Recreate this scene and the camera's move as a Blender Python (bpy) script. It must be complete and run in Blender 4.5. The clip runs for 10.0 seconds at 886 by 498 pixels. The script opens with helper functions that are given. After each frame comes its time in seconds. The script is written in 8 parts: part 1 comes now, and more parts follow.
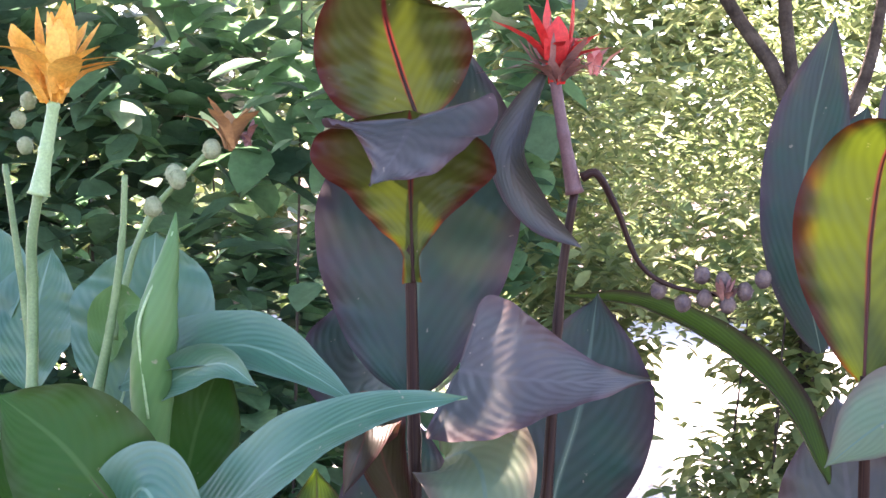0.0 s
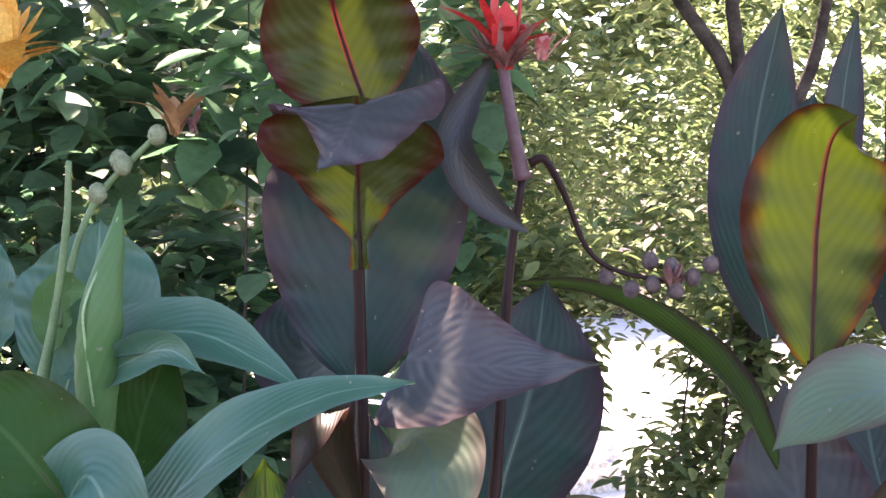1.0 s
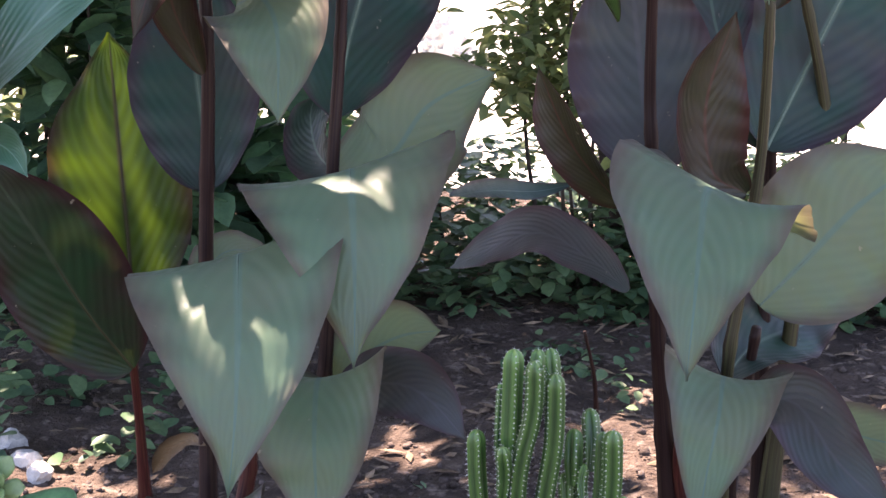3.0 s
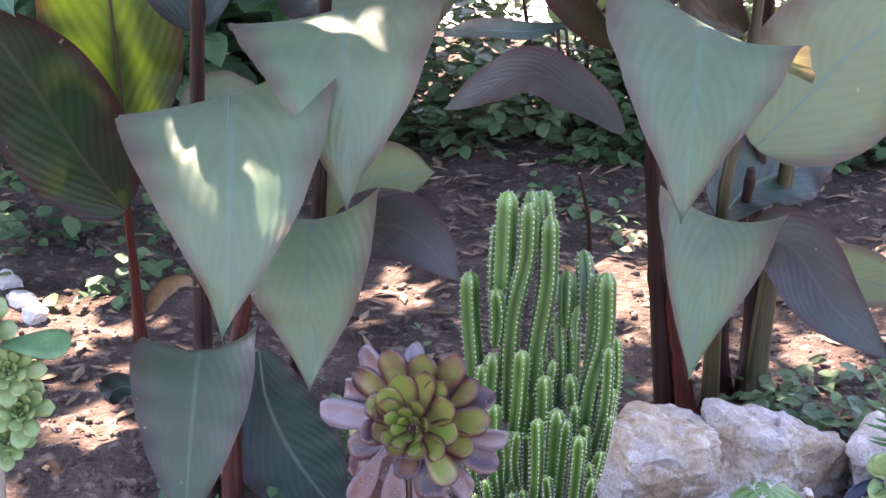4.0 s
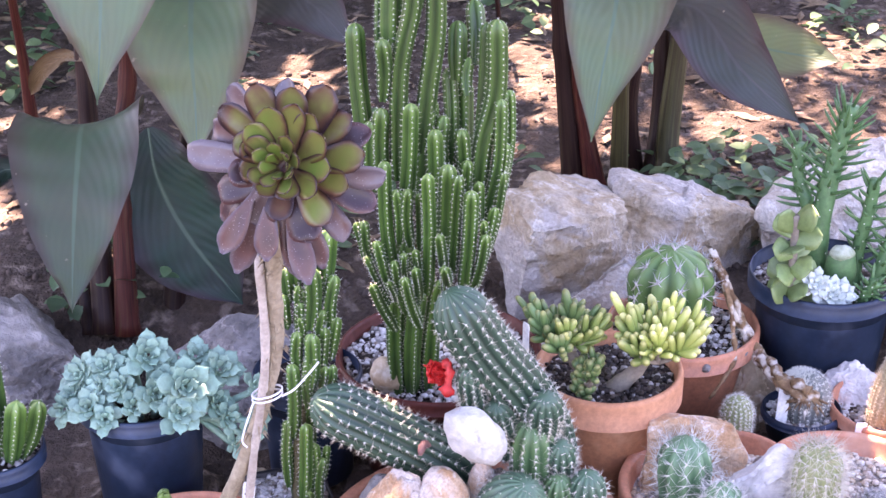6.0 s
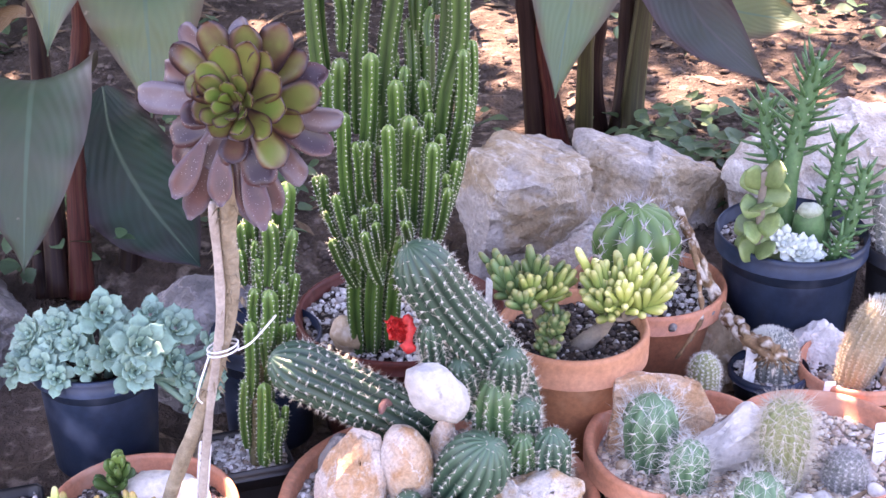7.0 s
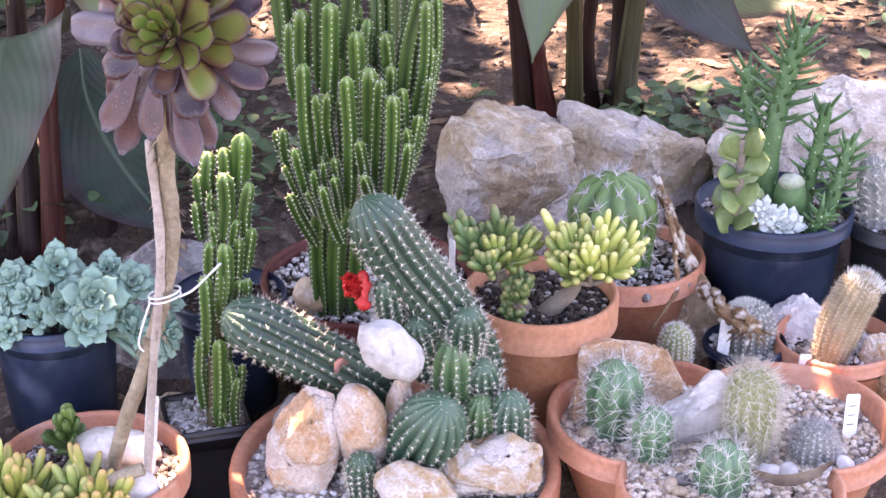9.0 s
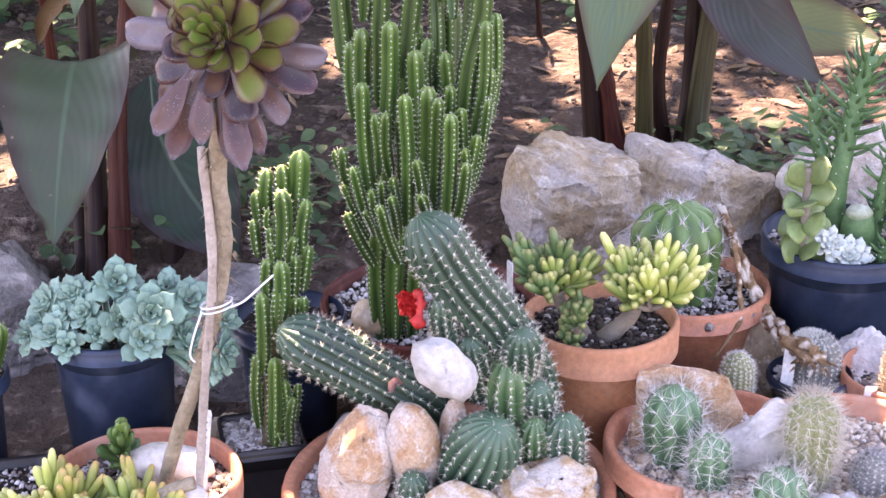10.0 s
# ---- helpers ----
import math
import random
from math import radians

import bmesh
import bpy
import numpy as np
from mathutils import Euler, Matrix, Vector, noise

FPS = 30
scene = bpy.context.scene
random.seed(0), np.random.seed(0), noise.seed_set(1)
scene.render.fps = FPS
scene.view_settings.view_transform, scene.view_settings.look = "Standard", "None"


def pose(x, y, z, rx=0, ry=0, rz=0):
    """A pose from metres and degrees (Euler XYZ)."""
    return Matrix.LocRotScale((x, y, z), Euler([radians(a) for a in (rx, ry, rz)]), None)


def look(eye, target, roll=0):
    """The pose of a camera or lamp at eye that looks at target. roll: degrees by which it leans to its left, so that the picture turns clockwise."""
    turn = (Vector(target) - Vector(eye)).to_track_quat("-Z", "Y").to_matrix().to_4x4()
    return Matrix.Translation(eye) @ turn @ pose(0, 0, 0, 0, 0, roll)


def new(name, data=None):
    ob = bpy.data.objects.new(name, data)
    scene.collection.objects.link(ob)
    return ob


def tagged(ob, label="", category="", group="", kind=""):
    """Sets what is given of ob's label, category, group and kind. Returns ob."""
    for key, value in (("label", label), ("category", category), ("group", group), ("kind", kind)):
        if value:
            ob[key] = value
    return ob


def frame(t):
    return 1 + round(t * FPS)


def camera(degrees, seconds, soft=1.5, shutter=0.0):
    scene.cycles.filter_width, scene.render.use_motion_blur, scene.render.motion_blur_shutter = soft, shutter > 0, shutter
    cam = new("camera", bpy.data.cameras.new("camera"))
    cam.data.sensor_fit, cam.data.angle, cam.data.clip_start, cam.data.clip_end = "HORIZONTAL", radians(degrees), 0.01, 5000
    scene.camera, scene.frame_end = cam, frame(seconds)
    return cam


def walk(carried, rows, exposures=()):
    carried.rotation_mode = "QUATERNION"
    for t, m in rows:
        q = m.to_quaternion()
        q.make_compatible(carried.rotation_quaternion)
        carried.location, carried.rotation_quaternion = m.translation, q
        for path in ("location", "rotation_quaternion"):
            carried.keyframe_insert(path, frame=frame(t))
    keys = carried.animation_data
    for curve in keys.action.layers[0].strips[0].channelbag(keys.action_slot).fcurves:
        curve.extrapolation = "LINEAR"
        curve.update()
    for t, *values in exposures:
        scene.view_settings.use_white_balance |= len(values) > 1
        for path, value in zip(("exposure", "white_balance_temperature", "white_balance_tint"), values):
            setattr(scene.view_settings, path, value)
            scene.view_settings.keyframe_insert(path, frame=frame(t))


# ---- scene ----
cam = camera(29.4, 10.0)
PATH = [
    (0, (0.007, -0.751, 1.367), (-0.429, 1.199, 1.275), 0.2),
    (0.5, (-0.001, -0.753, 1.375), (-0.409, 1.205, 1.33), 0.4),
    (1, (0.008, -0.742, 1.349), (-0.37, 1.22, 1.256), 0.1),
    (1.5, (0.035, -0.746, 1.336), (-0.27, 1.21, 1.049), 0.1),
    (2, (0.027, -0.745, 1.299), (-0.197, 1.203, 0.906), -0.0),
    (2.5, (0.027, -0.748, 1.286), (-0.178, 1.186, 0.818), -0.1),
    (2.7, (0.031, -0.759, 1.267), (-0.177, 1.169, 0.775), -0.5),
    (3.8, (0.029, -0.744, 1.268), (-0.17, 1.125, 0.583), -0.3),
    (4, (0.031, -0.743, 1.264), (-0.165, 1.114, 0.547), -0.4),
    (4.5, (0.038, -0.732, 1.243), (-0.141, 1.1, 0.461), -0.5),
    (5, (0.056, -0.716, 1.206), (-0.105, 1.124, 0.439), -0.4),
    (5.5, (0.077, -0.701, 1.166), (-0.067, 1.126, 0.365), -0.5),
    (6, (0.083, -0.697, 1.145), (-0.035, 1.087, 0.249), -0.8),
    (6.2, (0.082, -0.696, 1.139), (-0.024, 1.076, 0.218), -0.7),
    (7.3, (0.092, -0.664, 1.07), (0.02, 1.123, 0.175), -0.4),
    (7.5, (0.103, -0.659, 1.058), (0.028, 1.134, 0.176), -0.6),
    (8, (0.122, -0.652, 1.043), (0.047, 1.15, 0.178), -0.1),
    (8.5, (0.153, -0.653, 1.027), (0.055, 1.146, 0.16), -0.1),
    (9, (0.181, -0.662, 1.01), (0.048, 1.125, 0.123), -0.1),
    (9.5, (0.21, -0.675, 0.974), (0.023, 1.115, 0.101), -0.6),
    (10, (0.22, -0.671, 0.961), (-0.024, 1.138, 0.145), -0.7),
]
walk(cam, [(t, look(eye, target, roll)) for t, eye, target, roll in PATH],
     [(0.0, 3.64, 6700, 34), (1.0, 3.14, 6750, 34), (2.0, 2.68, 6900, 32), (2.7, 2.8, 6980, 33), (4.0, 3.66, 7100, 37), (5.5, 3.78, 7300, 45), (7.5, 3.66, 7700, 44), (10.0, 3.60, 8150, 42)])

# ---- world and sun ----
SUN_AZ, SUN_EL = -30.0, 60.0     # degrees from +y towards +x, and above the horizon
world = bpy.data.worlds.new("world")
scene.world = world
world.use_nodes = True
wn = world.node_tree
sky = wn.nodes.new("ShaderNodeTexSky")
sky.sky_type, sky.sun_disc = "NISHITA", False
sky.sun_elevation, sky.sun_rotation = radians(SUN_EL), radians(SUN_AZ)
wn.nodes["Background"].inputs[1].default_value = 0.10
wn.links.new(sky.outputs[0], wn.nodes["Background"].inputs[0])

sun = new("sun", bpy.data.lights.new("sun", "SUN"))
sun.data.energy, sun.data.angle, sun.data.color = 4.0, radians(0.6), (1.0, 0.90, 0.74)
sun_from = Vector((math.sin(radians(SUN_AZ)) * math.cos(radians(SUN_EL)), math.cos(radians(SUN_AZ)) * math.cos(radians(SUN_EL)), math.sin(radians(SUN_EL))))
sun.matrix_world = look(sun_from * 20, (0, 0, 0))


# ---- materials ----
def nodes(name):
    m = bpy.data.materials.new(name)
    m.use_nodes = True
    t = m.node_tree
    return m, t, t.nodes["Principled BSDF"]


def add(t, kind, **sockets):
    n = t.nodes.new(kind)
    for key, value in sockets.items():
        n.inputs[key.replace("_", " ")].default_value = value
    return n


def ramp(t, source, *stops):
    r = t.nodes.new("ShaderNodeValToRGB")
    while len(r.color_ramp.elements) < len(stops):
        r.color_ramp.elements.new(0.5)
    for e, (at, c) in zip(r.color_ramp.elements, stops):
        e.position, e.color = at, (*c, 1)
    t.links.new(source, r.inputs[0])
    return r


def mix(t, a, b, factor, how="MIX"):
    n = t.nodes.new("ShaderNodeMix")
    n.data_type, n.blend_type = "RGBA", how
    for socket, value in ((0, factor), (6, a), (7, b)):
        if hasattr(value, "links"):
            t.links.new(value, n.inputs[socket])
        elif socket:
            n.inputs[socket].default_value = (*value, 1)
        else:
            n.inputs[socket].default_value = value
    return n.outputs[2]


def math_node(t, op, a, b=0.0):
    n = t.nodes.new("ShaderNodeMath")
    n.operation = op
    for k, v in enumerate((a, b)):
        if hasattr(v, "links"):
            t.links.new(v, n.inputs[k])
        else:
            n.inputs[k].default_value = v
    return n.outputs[0]


def bumped(t, bsdf, height, strength, distance=0.002):
    b = add(t, "ShaderNodeBump", Strength=strength, Distance=distance)
    t.links.new(height, b.inputs["Height"])
    t.links.new(b.outputs[0], bsdf.inputs["Normal"])


def plain(name, dark, light, rough=0.6, coarse=12.0, fine=160.0, bump=0.4, depth=0.002, spots=None, spot_scale=40.0, vary=0.0, spec=0.5, glow=0.0, spot_at=0.56, veins=None, vein_scale=6.0, island=0.0):
    """A surface that varies at two scales between two colours, with fine relief and, where given, specks of a third colour."""
    m, t, p = nodes(name)
    co = t.nodes.new("ShaderNodeTexCoord")
    big = add(t, "ShaderNodeTexNoise", Scale=coarse, Detail=5.0, Roughness=0.6)
    small = add(t, "ShaderNodeTexNoise", Scale=fine, Detail=4.0, Roughness=0.65)
    for n in (big, small):
        t.links.new(co.outputs["Object"], n.inputs["Vector"])
    colour = mix(t, dark, light, ramp(t, big.outputs[0], (0.32, (0, 0, 0)), (0.68, (1, 1, 1))).outputs[0])
    grain = ramp(t, small.outputs[0], (0.3, (0.72, 0.72, 0.72)), (0.7, (1.2, 1.2, 1.2)))
    colour = mix(t, colour, grain.outputs[0], 0.8, "MULTIPLY")
    if spots:
        v = add(t, "ShaderNodeTexNoise", Scale=spot_scale, Detail=3.0)
        t.links.new(co.outputs["Object"], v.inputs["Vector"])
        colour = mix(t, colour, spots, ramp(t, v.outputs[0], (spot_at, (0, 0, 0)), (spot_at + 0.14, (1, 1, 1))).outputs[0])
    if veins:
        w = add(t, "ShaderNodeTexNoise", Scale=vein_scale, Detail=6.0, Roughness=0.62, Distortion=0.6)
        t.links.new(co.outputs["Object"], w.inputs["Vector"])
        near = math_node(t, "ABSOLUTE", math_node(t, "SUBTRACT", w.outputs[0], 0.5))
        colour = mix(t, colour, veins, ramp(t, near, (0.0, (0.8, 0.8, 0.8)), (0.018, (0, 0, 0))).outputs[0])
    if vary:
        info = t.nodes.new("ShaderNodeObjectInfo")
        hue = add(t, "ShaderNodeHueSaturation")
        t.links.new(math_node(t, "ADD", math_node(t, "MULTIPLY", info.outputs["Random"], vary), 1 - vary / 2), hue.inputs["Value"])
        t.links.new(colour, hue.inputs["Color"])
        colour = hue.outputs[0]
    if island:
        geo = t.nodes.new("ShaderNodeNewGeometry")
        hue = add(t, "ShaderNodeHueSaturation")
        t.links.new(math_node(t, "ADD", math_node(t, "MULTIPLY", geo.outputs["Random Per Island"], island), 1 - island / 2), hue.inputs["Value"])
        t.links.new(math_node(t, "ADD", math_node(t, "MULTIPLY", geo.outputs["Random Per Island"], -0.06), 0.53), hue.inputs["Hue"])
        t.links.new(colour, hue.inputs["Color"])
        colour = hue.outputs[0]
    t.links.new(colour, p.inputs["Base Color"])
    p.inputs["Roughness"].default_value = rough
    p.inputs["Specular IOR Level"].default_value = spec
    bumped(t, p, small.outputs[0], bump, depth)
    if glow:
        thin(t, p, colour, glow)
    return m


def thin(t, p, colour, share):
    """Lets a share of the light through a thin leaf."""
    tr = t.nodes.new("ShaderNodeBsdfTranslucent")
    ms = add(t, "ShaderNodeMixShader", Fac=share)
    if hasattr(colour, "links"):
        t.links.new(colour, tr.inputs["Color"])
    else:
        tr.inputs["Color"].default_value = (*colour, 1)
    out = t.nodes["Material Output"]
    t.links.new(p.outputs[0], ms.inputs[1])
    t.links.new(tr.outputs[0], ms.inputs[2])
    t.links.new(ms.outputs[0], out.inputs["Surface"])


def canna_skin(name, blade, tint, edge, rib, through_colour, share, rough=0.38, veins=42.0, stripe=0.9, relief=0.45, edge_glow=None, gloss=0.40):
    """A canna blade: parallel side veins that run from the midrib to the margin, a pale or red midrib, a tinted margin and a waxy bloom.
    The UV map runs along the blade (0 to 1) and across it (0 to 1, midrib at 0.5)."""
    m, t, p = nodes(name)
    uv = t.nodes.new("ShaderNodeUVMap")
    sep = t.nodes.new("ShaderNodeSeparateXYZ")
    t.links.new(uv.outputs[0], sep.inputs[0])
    co = t.nodes.new("ShaderNodeTexCoord")
    out = math_node(t, "ABSOLUTE", math_node(t, "SUBTRACT", math_node(t, "MULTIPLY", sep.outputs[1], 2.0), 1.0))
    wob = add(t, "ShaderNodeTexNoise", Scale=9.0, Detail=2.0)
    t.links.new(co.outputs["Object"], wob.inputs["Vector"])
    slant = math_node(t, "SUBTRACT", sep.outputs[0], math_node(t, "MULTIPLY", math_node(t, "POWER", out, 1.25), 0.52))
    slant = math_node(t, "ADD", slant, math_node(t, "MULTIPLY", wob.outputs[0], 0.015))
    main = math_node(t, "SINE", math_node(t, "MULTIPLY", slant, veins * 1.75))
    fine = math_node(t, "SINE", math_node(t, "MULTIPLY", slant, veins * 15.0))
    vein = math_node(t, "ADD", math_node(t, "MULTIPLY", main, 0.92), math_node(t, "MULTIPLY", fine, 0.08))
    cloud = add(t, "ShaderNodeTexNoise", Scale=7.0, Detail=4.0, Roughness=0.6)
    t.links.new(co.outputs["Object"], cloud.inputs["Vector"])
    colour = mix(t, blade, tint, ramp(t, cloud.outputs[0], (0.38, (0, 0, 0)), (0.66, (1, 1, 1))).outputs[0])
    shade = ramp(t, math_node(t, "ADD", math_node(t, "MULTIPLY", vein, 0.5), 0.5), (0.0, (0.80, 0.80, 0.80)), (1.0, (1.12, 1.12, 1.12)))
    colour = mix(t, colour, shade.outputs[0], stripe, "MULTIPLY")
    rim = math_node(t, "ADD", out, math_node(t, "MULTIPLY", math_node(t, "SUBTRACT", cloud.outputs[0], 0.5), 0.45))
    margin = ramp(t, rim, (0.66, (0, 0, 0)), (0.98, (1, 1, 1)))
    colour = mix(t, colour, edge, margin.outputs[0])
    line = ramp(t, out, (0.02, (1, 1, 1)), (0.055, (0, 0, 0)))
    colour = mix(t, colour, rib, line.outputs[0])
    specks = add(t, "ShaderNodeTexNoise", Scale=60.0, Detail=5.0)
    t.links.new(co.outputs["Object"], specks.inputs["Vector"])
    colour = mix(t, colour, (0.36, 0.30, 0.22), ramp(t, specks.outputs[0], (0.71, (0, 0, 0)), (0.76, (0.7, 0.7, 0.7))).outputs[0])
    t.links.new(colour, p.inputs["Base Color"])
    bloom = ramp(t, specks.outputs[0], (0.3, (rough - 0.06,) * 3), (0.7, (rough + 0.14,) * 3))
    t.links.new(bloom.outputs[0], p.inputs["Roughness"])
    p.inputs["Specular IOR Level"].default_value = gloss
    p.inputs["Sheen Weight"].default_value = 0.12 * gloss
    bumped(t, p, math_node(t, "ADD", vein, math_node(t, "MULTIPLY", specks.outputs[0], 0.3)), relief, 0.0028)
    back = mix(t, through_colour, edge_glow or edge, math_node(t, "MULTIPLY", margin.outputs[0], 0.85))
    back = mix(t, back, shade.outputs[0], stripe, "MULTIPLY")
    back = mix(t, back, rib, line.outputs[0])
    thin(t, p, back, share)
    return m


bronze = canna_skin("bronze canna leaf", (0.015, 0.054, 0.037), (0.034, 0.042, 0.038), (0.046, 0.028, 0.034), (0.070, 0.115, 0.080), (0.05, 0.060, 0.02), 0.12, rough=0.42, stripe=0.28, relief=0.14, gloss=0.28)
glauc = canna_skin("grey-green canna leaf", (0.100, 0.178, 0.106), (0.118, 0.154, 0.100), (0.112, 0.090, 0.066), (0.126, 0.200, 0.130), (0.30, 0.32, 0.10), 0.28, rough=0.46, stripe=0.16, relief=0.17, gloss=0.35)
young = canna_skin("young red-rimmed canna leaf", (0.070, 0.098, 0.018), (0.078, 0.078, 0.020), (0.080, 0.014, 0.010), (0.12, 0.016, 0.014), (0.026, 0.036, 0.0025), 0.40, stripe=0.4, relief=0.14, edge_glow=(0.060, 0.007, 0.002), gloss=0.25)
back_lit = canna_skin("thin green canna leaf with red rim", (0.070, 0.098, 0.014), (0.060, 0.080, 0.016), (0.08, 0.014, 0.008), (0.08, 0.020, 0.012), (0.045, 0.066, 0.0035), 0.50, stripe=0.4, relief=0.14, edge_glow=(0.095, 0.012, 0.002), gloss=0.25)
deep = canna_skin("deep green canna leaf with dark rim", (0.050, 0.105, 0.014), (0.046, 0.080, 0.016), (0.034, 0.018, 0.012), (0.05, 0.05, 0.02), (0.055, 0.100, 0.006), 0.42, stripe=0.7, relief=0.25, gloss=0.2)
brown = canna_skin("brown-green canna leaf", (0.034, 0.036, 0.014), (0.050, 0.032, 0.020), (0.060, 0.018, 0.014), (0.08, 0.035, 0.02), (0.030, 0.034, 0.004), 0.28, stripe=0.4, relief=0.14)
# paler skin for upturned blades: the sky's reflection is put into the colour
sheen_leaf = canna_skin("lilac-grey canna leaf with painted sky sheen", (0.060, 0.070, 0.068), (0.074, 0.066, 0.068), (0.066, 0.040, 0.042), (0.08, 0.08, 0.08), (0.05, 0.055, 0.02), 0.12, stripe=0.16, relief=0.14, gloss=0.35)
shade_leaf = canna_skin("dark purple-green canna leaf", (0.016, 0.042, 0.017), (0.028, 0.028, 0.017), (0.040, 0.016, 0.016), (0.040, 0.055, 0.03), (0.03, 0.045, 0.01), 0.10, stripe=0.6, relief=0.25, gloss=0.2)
mauve = canna_skin("mauve-grey canna leaf", (0.054, 0.068, 0.062), (0.070, 0.062, 0.063), (0.066, 0.040, 0.042), (0.08, 0.08, 0.075), (0.08, 0.075, 0.035), 0.16, stripe=0.22, relief=0.18, gloss=0.36)
sage = canna_skin("sage green canna leaf", (0.048, 0.090, 0.054), (0.066, 0.078, 0.054), (0.060, 0.048, 0.040), (0.080, 0.13, 0.082), (0.10, 0.12, 0.04), 0.20, stripe=0.08, relief=0.08, gloss=0.3)
dark_green = canna_skin("dark green canna leaf", (0.018, 0.072, 0.013), (0.026, 0.072, 0.014), (0.032, 0.060, 0.018), (0.04, 0.10, 0.025), (0.03, 0.08, 0.008), 0.12, stripe=0.15, relief=0.12, gloss=0.1)
green = canna_skin("blue-green canna leaf", (0.030, 0.122, 0.074), (0.050, 0.146, 0.094), (0.080, 0.185, 0.125), (0.13, 0.25, 0.16), (0.11, 0.22, 0.03), 0.22, rough=0.38, stripe=0.20, relief=0.16, gloss=0.5)
spear = canna_skin("rolled pale green canna leaf", (0.070, 0.190, 0.050), (0.085, 0.205, 0.060), (0.10, 0.22, 0.07), (0.10, 0.22, 0.07), (0.10, 0.22, 0.03), 0.25, rough=0.45, stripe=0.2, relief=0.1)

def streaked(name, dark, mid, pale, rough=0.5):
    """A sheathed stem: long streaks of three colours that run along it. UV runs along and round the stem."""
    m, t, p = nodes(name)
    uv = t.nodes.new("ShaderNodeUVMap")
    sc = t.nodes.new("ShaderNodeMapping")
    sc.inputs["Scale"].default_value = (2.2, 9.0, 1.0)
    t.links.new(uv.outputs[0], sc.inputs["Vector"])
    n = add(t, "ShaderNodeTexNoise", Scale=1.6, Detail=5.0, Roughness=0.6)
    t.links.new(sc.outputs[0], n.inputs["Vector"])
    co = t.nodes.new("ShaderNodeTexCoord")
    grain = add(t, "ShaderNodeTexNoise", Scale=260.0, Detail=3.0)
    t.links.new(co.outputs["Object"], grain.inputs["Vector"])
    colour = ramp(t, n.outputs[0], (0.34, dark), (0.52, mid), (0.70, pale)).outputs[0]
    t.links.new(colour, p.inputs["Base Color"])
    p.inputs["Roughness"].default_value = rough
    p.inputs["Specular IOR Level"].default_value = 0.2
    bumped(t, p, math_node(t, "ADD", n.outputs[0], math_node(t, "MULTIPLY", grain.outputs[0], 0.2)), 0.35, 0.003)
    return m


stem_dark = streaked("dark sheathed canna stem", (0.010, 0.004, 0.004), (0.028, 0.012, 0.010), (0.052, 0.034, 0.018))
stem_red = streaked("red-brown sheathed canna stem", (0.018, 0.005, 0.004), (0.072, 0.015, 0.011), (0.080, 0.044, 0.020))
stem_mauve = plain("mauve canna stalk", (0.085, 0.038, 0.042), (0.14, 0.075, 0.075), 0.55, 30, 300, 0.2)
rib_pale = plain("pale canna midrib", (0.090, 0.145, 0.092), (0.122, 0.180, 0.120), 0.5, 25, 300, 0.2)
stem_green = streaked("olive sheathed canna stem", (0.028, 0.015, 0.010), (0.056, 0.050, 0.022), (0.105, 0.096, 0.040))
stem_leafy = plain("green canna shoot", (0.085, 0.165, 0.055), (0.15, 0.245, 0.095), 0.5, 25, 300, 0.2)
stem_pale = plain("pale green canna stalk", (0.20, 0.34, 0.14), (0.30, 0.44, 0.22), 0.4, 25, 300, 0.2)
soil = plain("dry dark soil", (0.044, 0.032, 0.026), (0.140, 0.102, 0.080), 0.95, 7.0, 70.0, 1.0, 0.022, (0.25, 0.195, 0.16), 34.0, spec=0.2)
clod_skin = plain("soil crumbs", (0.06, 0.045, 0.038), (0.17, 0.13, 0.11), 0.95, 14, 120, 0.6, 0.004, spec=0.2)
litter_skin = plain("dead leaf litter", (0.10, 0.065, 0.04), (0.30, 0.22, 0.15), 0.85, 18, 120, 0.4, spec=0.2)


